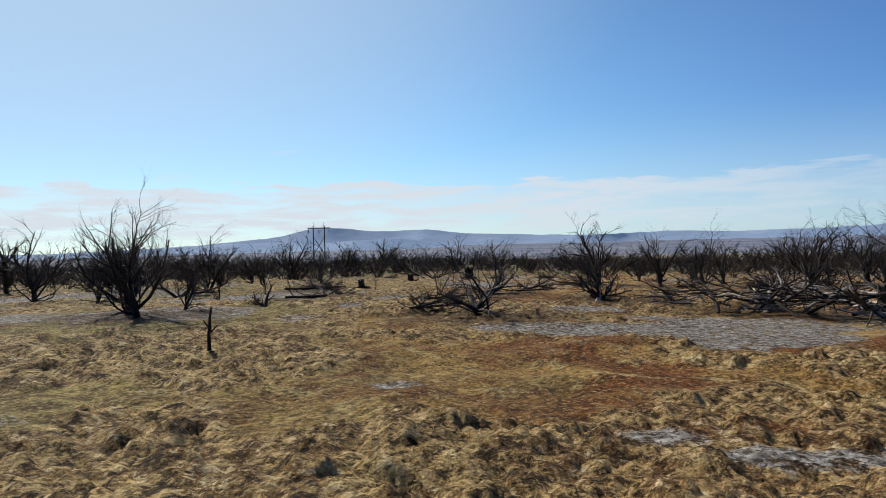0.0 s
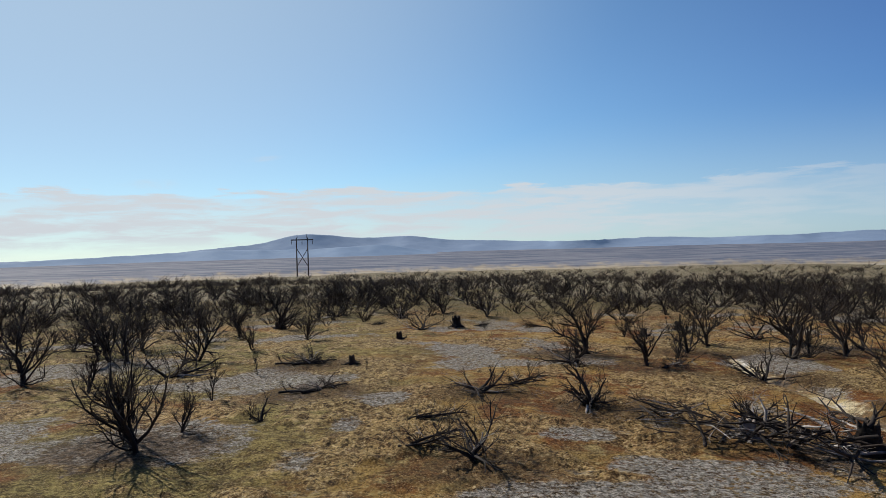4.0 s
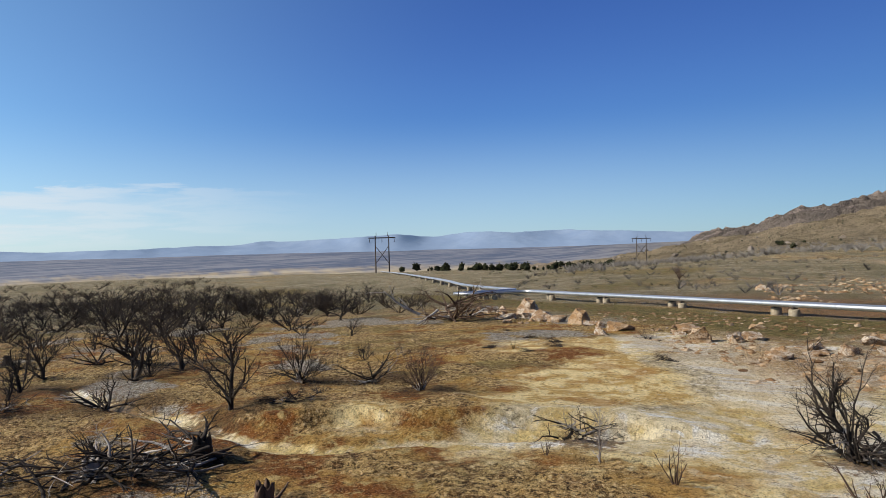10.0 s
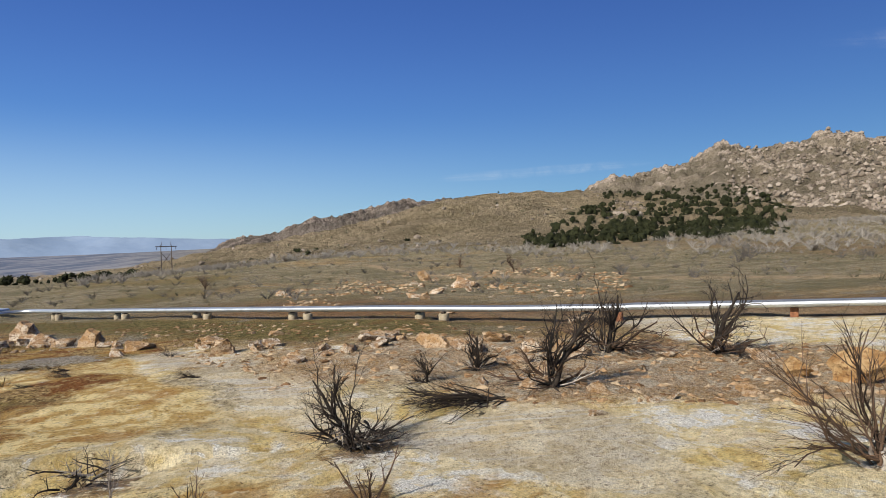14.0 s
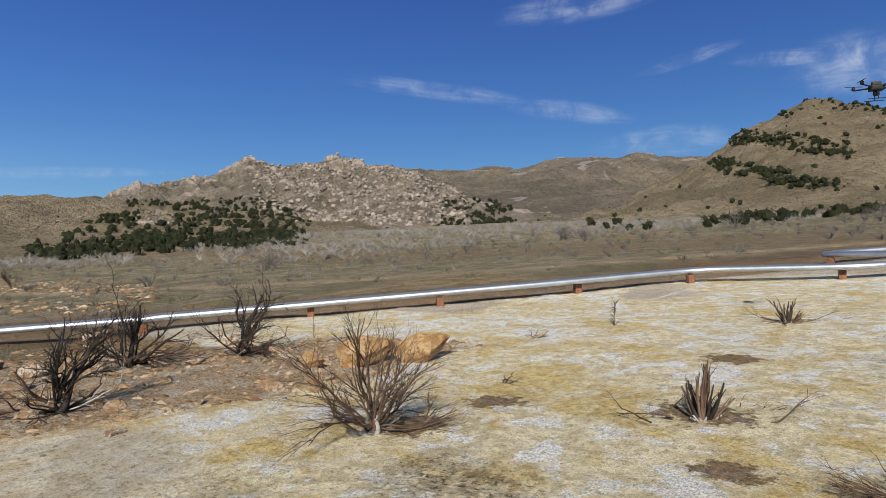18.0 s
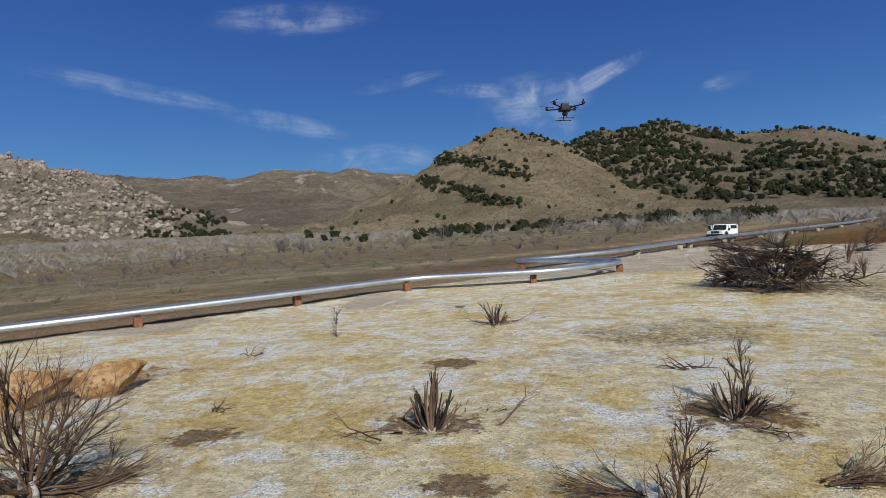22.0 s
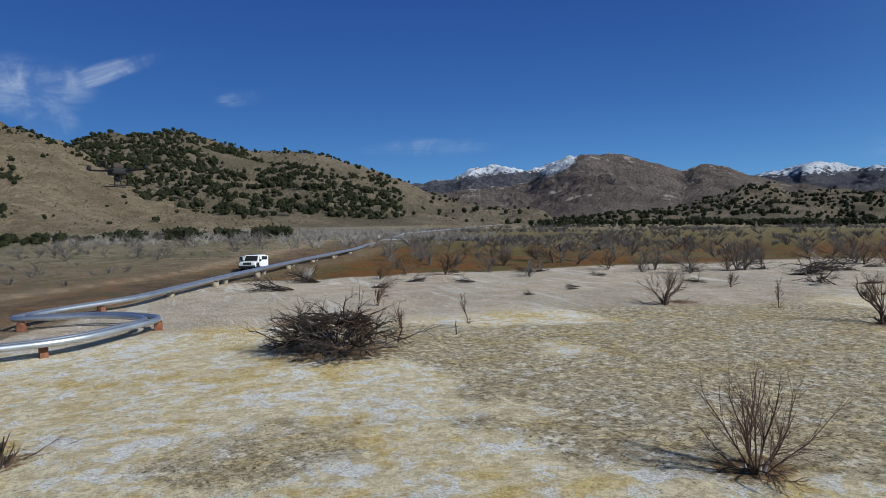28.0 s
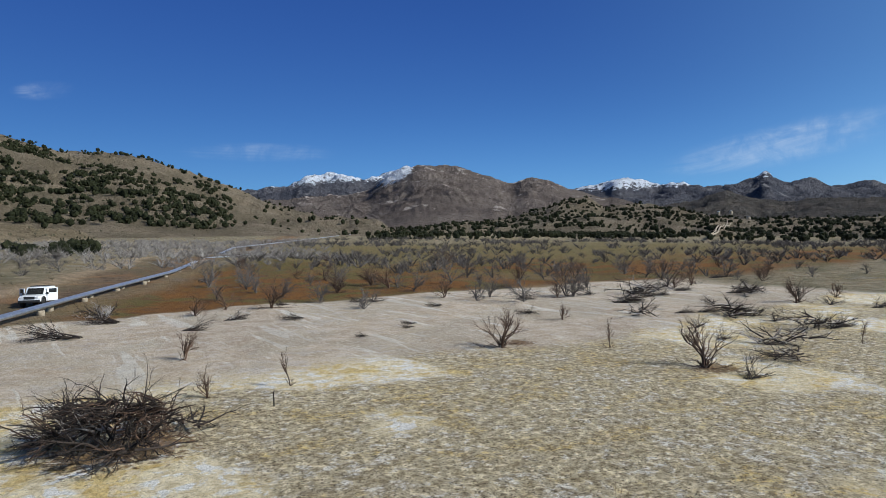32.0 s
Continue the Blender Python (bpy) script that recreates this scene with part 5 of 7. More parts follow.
def shrub(kind, seed, wood):
    """One burnt shrub about 1 m high (or long), at the origin, with its stems as parts."""
    rg = np.random.RandomState(seed)
    mat = WOODS[wood]
    tone = {"char": "charred black", "dead": "weathered brown", "bleach": "bleached grey", "grey": "pale grey"}[wood]
    words = {"tree": "burnt leafless juniper with a forked trunk", "vase": "burnt vase-shaped shrub with many upright stems", "multi": "burnt leafless juniper with crooked stems", "faint": "burnt leafless juniper standing in a thin stand",
             "thin": "slender burnt sapling with short twigs", "burst": "burnt shrub stump with spiky broken stems", "stub": "burnt shrub with a few broken stems",
             "sprawl": "burnt shrub sprawled flat on the crust", "brush": "heap of burnt branches", "low": "low brush of fallen twigs", "fork": "leaning burnt trunk with forked limbs",
             "log": "fallen burnt trunk with broken branches", "stump": "jagged burnt tree stump", "clump": "small clump of charred twigs", "post": "short charred upright snag"}[kind]
    ob = thing("burnt_" + {"tree": "juniper", "vase": "shrub", "multi": "juniper", "faint": "juniper", "thin": "sapling", "burst": "shrub_stump", "stub": "shrub_stump", "sprawl": "shrub", "brush": "branch_heap",
                           "low": "brush", "fork": "snag", "log": "log", "stump": "stump", "clump": "twig_clump", "post": "snag"}[kind], tone + " " + words, "dead shrub" if kind not in ("log", "stump") else "dead wood")

    def stem(p, d, length, r, depth, name="stem", use=None, **kw):
        s = Sticks()
        s.grow(rg, p, d, length, r, depth, **kw)
        s.v = [flatten_down(v) for v in s.v] if kind in ("sprawl", "brush", "low", "log", "clump") else s.v
        part(name, s.mesh(name, use or mat), None, ob)

    def way(tilt):
        a = rg.uniform(0, math.tau)
        return np.array([math.cos(a) * math.sin(tilt), math.sin(a) * math.sin(tilt), math.cos(tilt)])

    def salted(spread, count):
        for k in range(count):
            d = way(rg.uniform(0.1, 1.3))
            stem(d * spread * np.array([1, 1, 0]) - [0, 0, 0.02], d, rg.uniform(0.10, 0.22), 0.021, 0, "salted_base", use=M_BLEACH, up=0.05, wander=0.12, tip=0.5)

    if kind == "tree":
        stem((0, 0, -0.05), (0.05, 0.1, 1), 0.95, 0.036, 3, "trunk", forks=7, wander=0.14)
        for a in (-0.8, 0.75):
            stem((0, 0, 0.12), (a, 0.2, 1), 0.85, 0.022, 3, "limb", forks=6, wander=0.16)
        for _ in range(3):
            stem((0, 0, 0.05), way(0.9), 0.6, 0.014, 3, "limb", forks=5)
    elif kind == "vase":
        for k in range(10):
            d = way(rg.uniform(0.06, 0.80))
            stem(d * 0.06 * np.array([1, 1, 0]) - [0, 0, 0.03], d, rg.uniform(0.7, 1.05), rg.uniform(0.008, 0.013), 2, forks=8, wander=0.13, up=0.06, angle=0.55, shrink=0.40)
        for k in range(12):
            stem((0, 0, 0.05), way(rg.uniform(1.0, 1.45)), rg.uniform(0.4, 0.72), 0.010, 2, "low_branch", forks=7, wander=0.24, up=0.02, angle=0.5)
        salted(0.05, 9)
    elif kind in ("multi", "faint"):
        fine = 2 if kind == "faint" else 3
        side_count = 4 if kind == "faint" else 6
        far = 1 if kind == "faint" else 0
        lean = np.array([rg.normal() * 0.16, rg.normal() * 0.16, 1.0])
        stem((0, 0, -0.05), lean, 0.85, 0.034, fine, "trunk", forks=8 if fine == 2 else 7, wander=0.20, angle=0.8, sides=side_count, shrink=0.48, tip=0.2, coarse=far)
        for k in range(rg.randint(6, 9) if fine == 2 else rg.randint(6, 8)):
            d = way(rg.uniform(0.3, 1.1))
            stem(lean * rg.uniform(0.0, 0.25) - [0, 0, 0.02], d, rg.uniform(0.55, 0.9), rg.uniform(0.009, 0.018), fine, "limb", forks=7 if fine == 2 else 6, wander=0.24, up=0.09, angle=0.68, shrink=0.45, sides=side_count, tip=0.2, coarse=far)
        for k in range(3):
            stem((0, 0, 0.04), way(rg.uniform(1.25, 1.5)), rg.uniform(0.3, 0.6), 0.011, 2, "low_branch", forks=4, wander=0.28, up=0.0, angle=0.7, sides=4)
    elif kind == "thin":
        stem((0, 0, -0.03), (0.05, 0.03, 1), 0.98, 0.018, 2, "trunk", forks=16, wander=0.08, shrink=0.34, angle=0.65, up=0.12)
        for k in range(3):
            stem((0, 0, 0), way(rg.uniform(0.3, 1.2)), rg.uniform(0.25, 0.5), 0.012, 1, forks=3)
    elif kind == "burst":
        for k in range(17):
            d = way(rg.uniform(0.03, 1.1))
            stem(d * 0.09 * np.array([1, 1, 0]) - [0, 0, 0.03], d, rg.uniform(0.2, 0.62) + 0.35 * d[2] ** 5, rg.uniform(0.020, 0.038), 1, forks=2, wander=0.09, up=0.08, tip=0.28, shrink=0.35, angle=0.35, use=M_CHAR if k % 3 == 0 else None)
        salted(0.09, 14)
        for k in range(12):
            a = rg.uniform(0, math.tau)
            r = rg.uniform(0.1, 0.8)
            stem((r * math.cos(a), r * math.sin(a), 0.03), (math.cos(a + rg.normal() * 0.7), math.sin(a + rg.normal() * 0.7), 0.04), rg.uniform(0.5, 1.0), 0.013, 2, "fallen_branch", forks=4, up=-0.01)
    elif kind == "stub":
        for k in range(6):
            d = way(rg.uniform(0.05, 0.8))
            stem(d * 0.07 * np.array([1, 1, 0]) - [0, 0, 0.03], d, rg.uniform(0.5, 1.0), rg.uniform(0.014, 0.024), 2, forks=4, wander=0.12, shrink=0.35)
    elif kind == "sprawl":
        for k in range(12):
            a = rg.uniform(0, math.tau)
            stem((rg.normal() * 0.08, rg.normal() * 0.08, 0.06), (math.cos(a), math.sin(a), rg.uniform(0.15, 0.9)), rg.uniform(0.8, 1.5), rg.uniform(0.02, 0.05), 2, forks=4, up=0.02, wander=0.18,
                 use=M_BLEACH if k in (2, 7) else None)
    elif kind == "brush":
        for k in range(26):
            a = rg.uniform(0, math.tau)
            stem((rg.normal() * 0.45, rg.normal() * 0.3, rg.uniform(0.05, 0.6)), (math.cos(a), math.sin(a), rg.uniform(-0.25, 0.7)), rg.uniform(0.6, 1.5), rg.uniform(0.02, 0.05), 2, "branch", forks=3, up=0.0, wander=0.16,
                 use=M_BLEACH if k % 6 == 0 else None)
    elif kind == "low":
        for k in range(18):
            a = rg.normal() * 0.38
            stem((-0.7 + rg.uniform(0, 0.5), rg.normal() * 0.10, 0.06), (math.cos(a), math.sin(a), rg.uniform(-0.02, 0.32)), rg.uniform(0.7, 1.5), rg.uniform(0.010, 0.022), 2, "branch", forks=5, up=-0.012, wander=0.12,
                 angle=0.45, shrink=0.5, sides=4)
    elif kind == "fork":
        stem((0, 0, -0.04), (0.6, 0.1, 0.9), 1.05, 0.075, 2, "trunk", forks=4, wander=0.22)
        stem((0, 0, 0.0), (-0.7, 0.2, 0.8), 0.7, 0.04, 2, "limb", forks=5)
        for k in range(4):
            stem((0, 0, 0.03), way(1.2), 0.6, 0.025, 2, "limb", forks=4)
    elif kind == "log":
        for k in range(3):
            stem((-1.5 + 0.5 * k, rg.normal() * 0.15, 0.10), (1, rg.normal() * 0.22, 0.02), rg.uniform(1.6, 2.9), rg.uniform(0.05, 0.085), 1, "trunk", up=-0.012, wander=0.13, sides=7, tip=0.3, forks=5)
        for k in range(14):
            stem((rg.uniform(-1.3, 1.3), rg.normal() * 0.2, 0.12), (rg.normal(), rg.normal(), 0.5), rg.uniform(0.5, 1.2), 0.028, 2, "branch", forks=5, up=0.0, use=M_BLEACH if k % 7 == 3 else None)
    elif kind == "stump":
        s = Sticks()
        a = np.arange(26) / 26 * math.tau
        jag = 0.72 + 0.34 * np.abs(np.sin(2.5 * a + 0.6)) * rg.uniform(0.55, 1.0, size=26)
        rough = rg.uniform(-0.05, 0.05, size=26)
        ring = []
        for h in np.linspace(-0.1, 1.0, 9):
            r = (0.30 + 0.20 * max(0.0, 0.45 - h) + rough + 0.06 * np.sin(3 * a + 2 * h)) * (1 + 0.05 * rg.normal(size=26))
            ring.append(np.stack([r * np.cos(a), r * np.sin(a), h * np.where(h > 0.4, jag, 1.0)], -1))
        ring.append(np.stack([0.16 * np.cos(a), 0.16 * np.sin(a), 0.62 * jag], -1))
        ring.append(np.stack([0.05 * np.cos(a), 0.05 * np.sin(a), 0 * a + 0.35], -1))
        s.v, s.f, s.n = [np.array(ring).reshape(-1, 3)], [grid_faces(len(ring), 26, True)], len(ring) * 26
        part("trunk", s.mesh("trunk", mat), None, ob)
        for k in range(9):
            t = rg.uniform(0, math.tau)
            stem((0.3 * math.cos(t), 0.3 * math.sin(t), 0.12), (math.cos(t), math.sin(t), -0.12), rg.uniform(0.5, 1.1), 0.10, 0, "root", up=-0.02)
    elif kind == "clump":
        for k in range(9):
            a = rg.uniform(0, math.tau)
            stem((rg.normal() * 0.5, rg.normal() * 0.3, 0.05), (math.cos(a), math.sin(a) * 0.6, rg.uniform(0, 0.6)), rg.uniform(0.7, 1.6), 0.05, 1, "twig", forks=3, up=0.0)
    elif kind == "post":
        stem((0, 0, -0.05), (0.05, 0.02, 1), 1.05, 0.05, 1, "trunk", forks=4, wander=0.06, shrink=0.3, tip=0.5)
    if kind in ("tree", "vase", "multi", "faint", "thin", "burst", "stub", "post"):
        high = float(np.percentile([v.co.z for c in ob.children for v in c.data.vertices], 97.5 if kind in ("multi", "faint", "tree") else 99.9))
        for c in ob.children:
            c.data.transform(Matrix.Scale(1 / high, 4))
    return ob


PROTO = {}
COUNT = {}


def put(kind, x, y, size, wood="char", turn=None, wide=1.0, sink=0.02):
    """Stands a shrub of that kind on the ground; built once per variant, then copied."""
    n = COUNT[kind] = COUNT.get(kind, -1) + 1
    key = (kind, wood, n % (5 if kind == "faint" else 4))
    a = turn if turn is not None else (n * 137.5 + x * 31) % 360
    m = pose(x, y, ground_z(x, y) - sink * size, 0, 0, a) @ Matrix.Diagonal((size * wide, size * wide, size, 1))
    if key not in PROTO:
        PROTO[key] = shrub(kind, hash_seed(kind) + n % 5 * 7 + len(wood), wood)
        PROTO[key].matrix_basis = m
        return PROTO[key]
    first = PROTO[key]
    made = copy_thing(first, Matrix.Identity(4))
    made.matrix_basis = m
    return made


def hash_seed(text):
    return sum((i + 3) * ord(c) for i, c in enumerate(text)) % 9973


# north of the start: rusty flat with charred shrubs
put("multi", -5.7, 11.7, 2.15, wide=1.1)
put("tree", -5.2, 11.0, 1.85)
for x, y, s, w in ((0.54, 9.9, 0.62, 1.25), (1.0, 15.2, 0.70, 1.4), (3.3, 13.7, 0.65, 1.1), (-0.5, 31.6, 0.8, 1.4), (-4.0, 21.0, 0.45, 1.6), (4.2, 19.4, 0.8, 1.2), (8.95, 17.2, 0.75, 1.4), (-7.9, 19.4, 0.9, 1.2),
                   (13.6, 26.5, 0.8, 1.3), (6.2, 12.2, 0.6, 1.3), (3.6, 43.7, 0.9, 1.3), (15.2, 13.1, 0.80, 1.3)):
    put("sprawl", x, y, s, wide=w)
for x, y, s, a in ((-0.1, 10.7, 0.42, 10), (-3.1, 16.1, 0.55, 15), (10.7, 11.8, 0.45, -20), (-0.1, 12.5, 0.36, 25), (2.3, 16.0, 0.45, 5), (-4.2, 20.7, 0.6, 0), (7.3, 18.9, 0.5, 40)):
    put("log", x, y, s, turn=a)
put("post", -2.3, 6.3, 0.42)
for x, y, s in ((3.4, 13.9, 0.85), (-3.6, 13.0, 0.5), (11.8, 20.8, 1.3), (14.2, 24.3, 1.6), (20.6, -3.5, 1.15)):
    put("fork", x, y, s)
for x, y, s, w in ((5.25, 10.95, 0.62, 1.3), (6.45, 10.4, 0.85, 1.25), (12.5, 5.1, 0.5, 1.1), (4.5, 12.7, 0.42, 1.6)):
    put("brush", x, y, s, wide=w)
put("stump", 7.1, 10.3, 0.55, turn=40)
put("stump", 5.5, 11.2, 0.40, "bleach")
put("brush", 35.0, 23.2, 1.9, "dead", wide=1.25)
put("sprawl", 34.4, 23.0, 1.7, "dead", wide=1.3)
for x, y, s in ((-2.6, 20.4, 0.28), (1.3, 33.2, 0.6), (-7.9, 33.4, 0.37), (9.5, 28.5, 0.4), (12.0, 31.0, 0.45), (-1.4, 27.5, 0.35)):
    put("stump", x, y, s)
put("stump", 6.1, 7.4, 0.42, "dead")
for x, y, s in ((5.3, 33.2, 0.6), (-3.0, 35.5, 0.6), (2.6, 33.9, 0.55), (12.0, 12.2, 0.5), (10.6, 12.5, 0.4), (22.9, 13.5, 0.4)):
    put("low", x, y, s)
put("vase", 13.75, 14.8, 2.05)
put("vase", 13.8, 10.2, 1.70, "dead", wide=0.8)
put("tree", 9.85, 13.1, 2.0)
for x, y, s in ((-5.3, 19.3, 0.8), (-5.4, 15.5, 1.3), (-2.0, 19.0, 0.45), (2.6, 17.5, 0.6)):
    put("thin", x, y, s)
put("thin", 10.8, 4.0, 1.05, "bleach")
for x, y, s in ((5.3, 22.1, 2.4), (4.4, 19.6, 1.3), (6.4, 19.0, 1.7), (9.0, 22.5, 2.1), (10.8, 25.0, 1.9), (7.9, 20.6, 1.2), (13.9, 24.6, 2.5), (12.5, 21.0, 1.5), (13.8, 21.1, 2.0), (15.4, 22.6, 1.9), (8.4, 28.0, 1.1),
                (-5.4, 28.0, 1.9), (-7.7, 33.2, 2.5), (-9.7, 28.2, 2.0), (-11.4, 23.0, 2.1), (-11.4, 25.5, 2.3), (-8.8, 29.7, 1.5), (-9.4, 17.5, 1.45), (-6.8, 24.5, 1.3), (17.6, 15.6, 1.0), (25.3, 23.3, 1.15), (-4.9, 12.2, 1.0)):
    put("multi" if x * x + y * y < 1300 else "faint", x, y, s, wide=1.12)
for x, y, s in ((20.3, 37.3, 2.6), (21.7, 35.0, 2.6), (-4.5, 45.2, 2.5), (-3.7, 55.0, 2.4), (-1.1, 51.4, 2.0), (2.9, 49.9, 1.8), (6.9, 53.8, 1.8), (9.8, 53.6, 1.8), (17.2, 55.3, 1.8), (18.2, 47.2, 2.2), (21.9, 50.6, 2.1), (24.0, 49.8, 2.1),
                (27.4, 37.1, 2.1), (32.4, 39.3, 2.1), (33.1, 47.3, 2.2), (-16.7, 36.5, 2.1), (-18.9, 36.8, 2.1), (-15.6, 40.4, 2.0), (-6.8, 43.1, 2.2), (-12.3, 41.2, 1.8), (29.6, 33.0, 1.9), (32.3, 39.0, 2.2), (37.8, 37.5, 2.4),
                (39.6, 36.4, 2.2), (25.6, 37.0, 2.2), (32.5, 43.5, 1.9), (33.8, 41.4, 1.8), (33.5, 32.0, 2.4), (22.6, 43.0, 2.4), (26.7, 48.0, 2.8), (26.9, 40.9, 2.5), (20.4, 49.4, 2.0), (16.9, 56.0, 1.8), (13.2, 54.0, 1.9),
                (49.6, 66.4, 2.6), (45.1, 72.7, 2.8), (60.9, 53.4, 2.3), (44.3, 44.0, 1.8), (38.9, 54.0, 2.2), (12.3, 40.9, 1.7), (14.7, 39.7, 1.9), (16.3, 32.3, 1.2)):
    put("faint", x, y, s, wide=1.12)
# the burnt stand further north
rs = random.Random(21)
for k in range(120):
    a, r = radians(rs.uniform(-62, 46)), rs.uniform(38, 76)
    x, y = r * math.sin(a), r * math.cos(a)
    if side(x, y) < -12 and (math.sin(a) < 0.1 or r > 50):
        put("faint" if k % 6 else "sprawl", x, y, rs.uniform(1.2, 2.5) if k % 6 else rs.uniform(0.7, 1.0), wide=rs.uniform(0.95, 1.3))
for k in range(26):
    a, r = radians(rs.uniform(-50, -14)), rs.uniform(19, 38)
    put("faint", r * math.sin(a), r * math.cos(a), rs.uniform(1.2, 2.3), wide=1.15)
for x, y, s in ((97.6, 25.1, 2.8), (99.7, -21.2, 3.0), (123.3, -15.7, 3.0)):
    put("multi", x, y, s, "dead")
put("stub", -3.9, 13.4, 0.43)
for x, y, s in ((10.7, 5.0, 0.45), (10.1, 2.5, 0.9), (9.7, -0.2, 0.95)):
    put("stub", x, y, s, "dead")
# east: shrubs on the broken bank below the pipeline
for x, y, s in ((22.5, 6.0, 0.5), (28.0, 8.5, 0.6), (24.4, 11.0, 0.5), (22.4, 11.3, 0.45), (22.9, 13.5, 0.4), (25.5, 11.6, 0.5), (26.8, 13.6, 0.4), (29.1, 15.9, 0.4)):
    put("low", x, y, s)
put("multi", 13.4, 0.3, 2.25, wide=1.15)
put("sprawl", 13.4, 0.2, 0.75, "char", wide=1.2)
for x, y, s in ((17.3, -5.0, 2.75), (22.4, -8.5, 3.2), (20.7, -11.7, 3.0)):
    put("multi", x, y, s, "char", wide=1.2)
    put("sprawl", x + 0.2, y - 0.2, s * 0.34, "dead", wide=1.5)
for x, y, s in ((20.3, -3.5, 1.4), (19.5, -1.8, 1.2)):
    put("multi", x, y, s, "char", wide=1.3)
    put("sprawl", x - 0.1, y + 0.2, s * 0.34, "char", wide=1.4)
put("post", 15.8, -3.0, 0.5)
# south: the pale apron
put("vase", 9.8, -8.6, 2.6, "dead", wide=1.3)
for x, y, s in ((4.85, -12.3, 1.15), (6.85, -23.9, 0.95), (-0.1, -13.6, 0.95)):
    put("burst", x, y, s, "dead", wide=1.1)
for x, y, s in ((12.2, -22.0, 1.1), (0.8, -9.8, 1.7), (-11.4, -37.7, 1.85), (-31.1, -35.3, 1.95), (-44.7, -26.6, 1.6)):
    put("thin", x, y, s, "dead")
for x, y, s in ((10.2, -13.2, 0.3), (0.6, -17.3, 0.4), (13.3, -18.6, 0.3)):
    put("clump", x, y, s, "dead")
put("thin", -0.3, -14.0, 1.6, "dead", wide=1.1)
put("burst", -0.3, -13.9, 0.6, "char", wide=1.2)
put("stub", 0.7, -9.9, 0.9, "dead")
put("stub", 1.0, -9.7, 0.7, "dead")
put("low", 1.6, -10.2, 0.7, "dead", turn=20)
put("low", -1.5, -11.2, 0.8, "dead", turn=200)
put("low", 16.3, -2.6, 1.5, "char", turn=100)
put("low", 16.6, -2.0, 1.3, "char", turn=115)
put("brush", 13.5, 0.1, 0.75, "char")
put("vase", -9.1, -16.4, 2.7, "dead", wide=0.95)
put("post", -9.5, -34.8, 0.7)
for x, y, s in ((-25.8, -39.3, 2.6), (-37.3, -45.3, 1.8), (-30.9, -28.8, 2.7), (-8.8, -46.8, 1.9), (-62.6, -39.4, 2.6), (-69.6, -38.9, 2.3), (-75.6, -63.9, 3.1), (-54.4, -69.2, 3.3)):
    put("multi", x, y, s, "dead")
for x, y, s, a in ((-3.6, -58.2, 2.2, -25), (-7.4, -66.0, 1.8, -25), (-7.6, -65.4, 1.4, -50), (-26.1, -50.2, 0.9, 0), (-20.6, -47.6, 0.6, 0), (-30.6, -25.9, 1.4, 200), (-50.4, -37.9, 1.9, 170), (-40.0, -30.1, 1.2, 190), (-67.0, -47.5, 2.2, 160), (-12, -57, 1.3, 170), (-20, -58, 1.2, 10), (-34, -58, 1.3, 30), (-16, -60.5, 1.2, 190), (-44, -57, 1.5, 160), (-38, -50, 1.3, 20), (-64, -53, 1.6, 175),
                   (-49.8, -48.9, 2.0, 150), (-52.8, -56.6, 1.7, 20), (-49.9, -30.4, 1.5, 180), (-29.9, -65.2, 1.5, 10), (-22.5, -66.9, 0.9, 0), (-58.1, -54.0, 2.2, 140), (-86.1, -62.0, 2.2, 170)):
    put("low", x, y, s, "char", turn=a)


for x, y, s in ((-50.8, -37.2, 0.8), (-63.6, -36.8, 0.8), (-49.5, -34.7, 0.75), (-30.5, -64.0, 0.9), (-7.6, -70.0, 1.0), (-56.0, -44.0, 0.7), (-42.0, -36.5, 0.6)):
    put("sprawl", x, y, s, "char", wide=1.4)
for x, y, s, a in ((-56.5, -51.4, 1.5, 20), (-49.4, -40.4, 1.2, 160), (-51.3, -30.6, 1.3, 190), (-47.5, -41.3, 1.0, 140), (-25.0, -48.7, 0.7, 0), (-64.9, -33.1, 1.5, 170), (-39.4, -32.8, 0.9, 200), (-58.4, -51.3, 1.4, 10), (-51.0, -67.5, 1.6, 30)):
    put("low", x, y, s, "char", turn=a)
put("brush", -50.3, -49.4, 0.9, "char", wide=1.4)
put("multi", -63.5, -39.6, 2.4, "char")
put("thin", -47.9, -30.7, 1.6, "char")
put("burst", -26.0, -39.5, 0.9, "dead", wide=1.3)
put("burst", -30.8, -28.6, 0.9, "dead", wide=1.2)


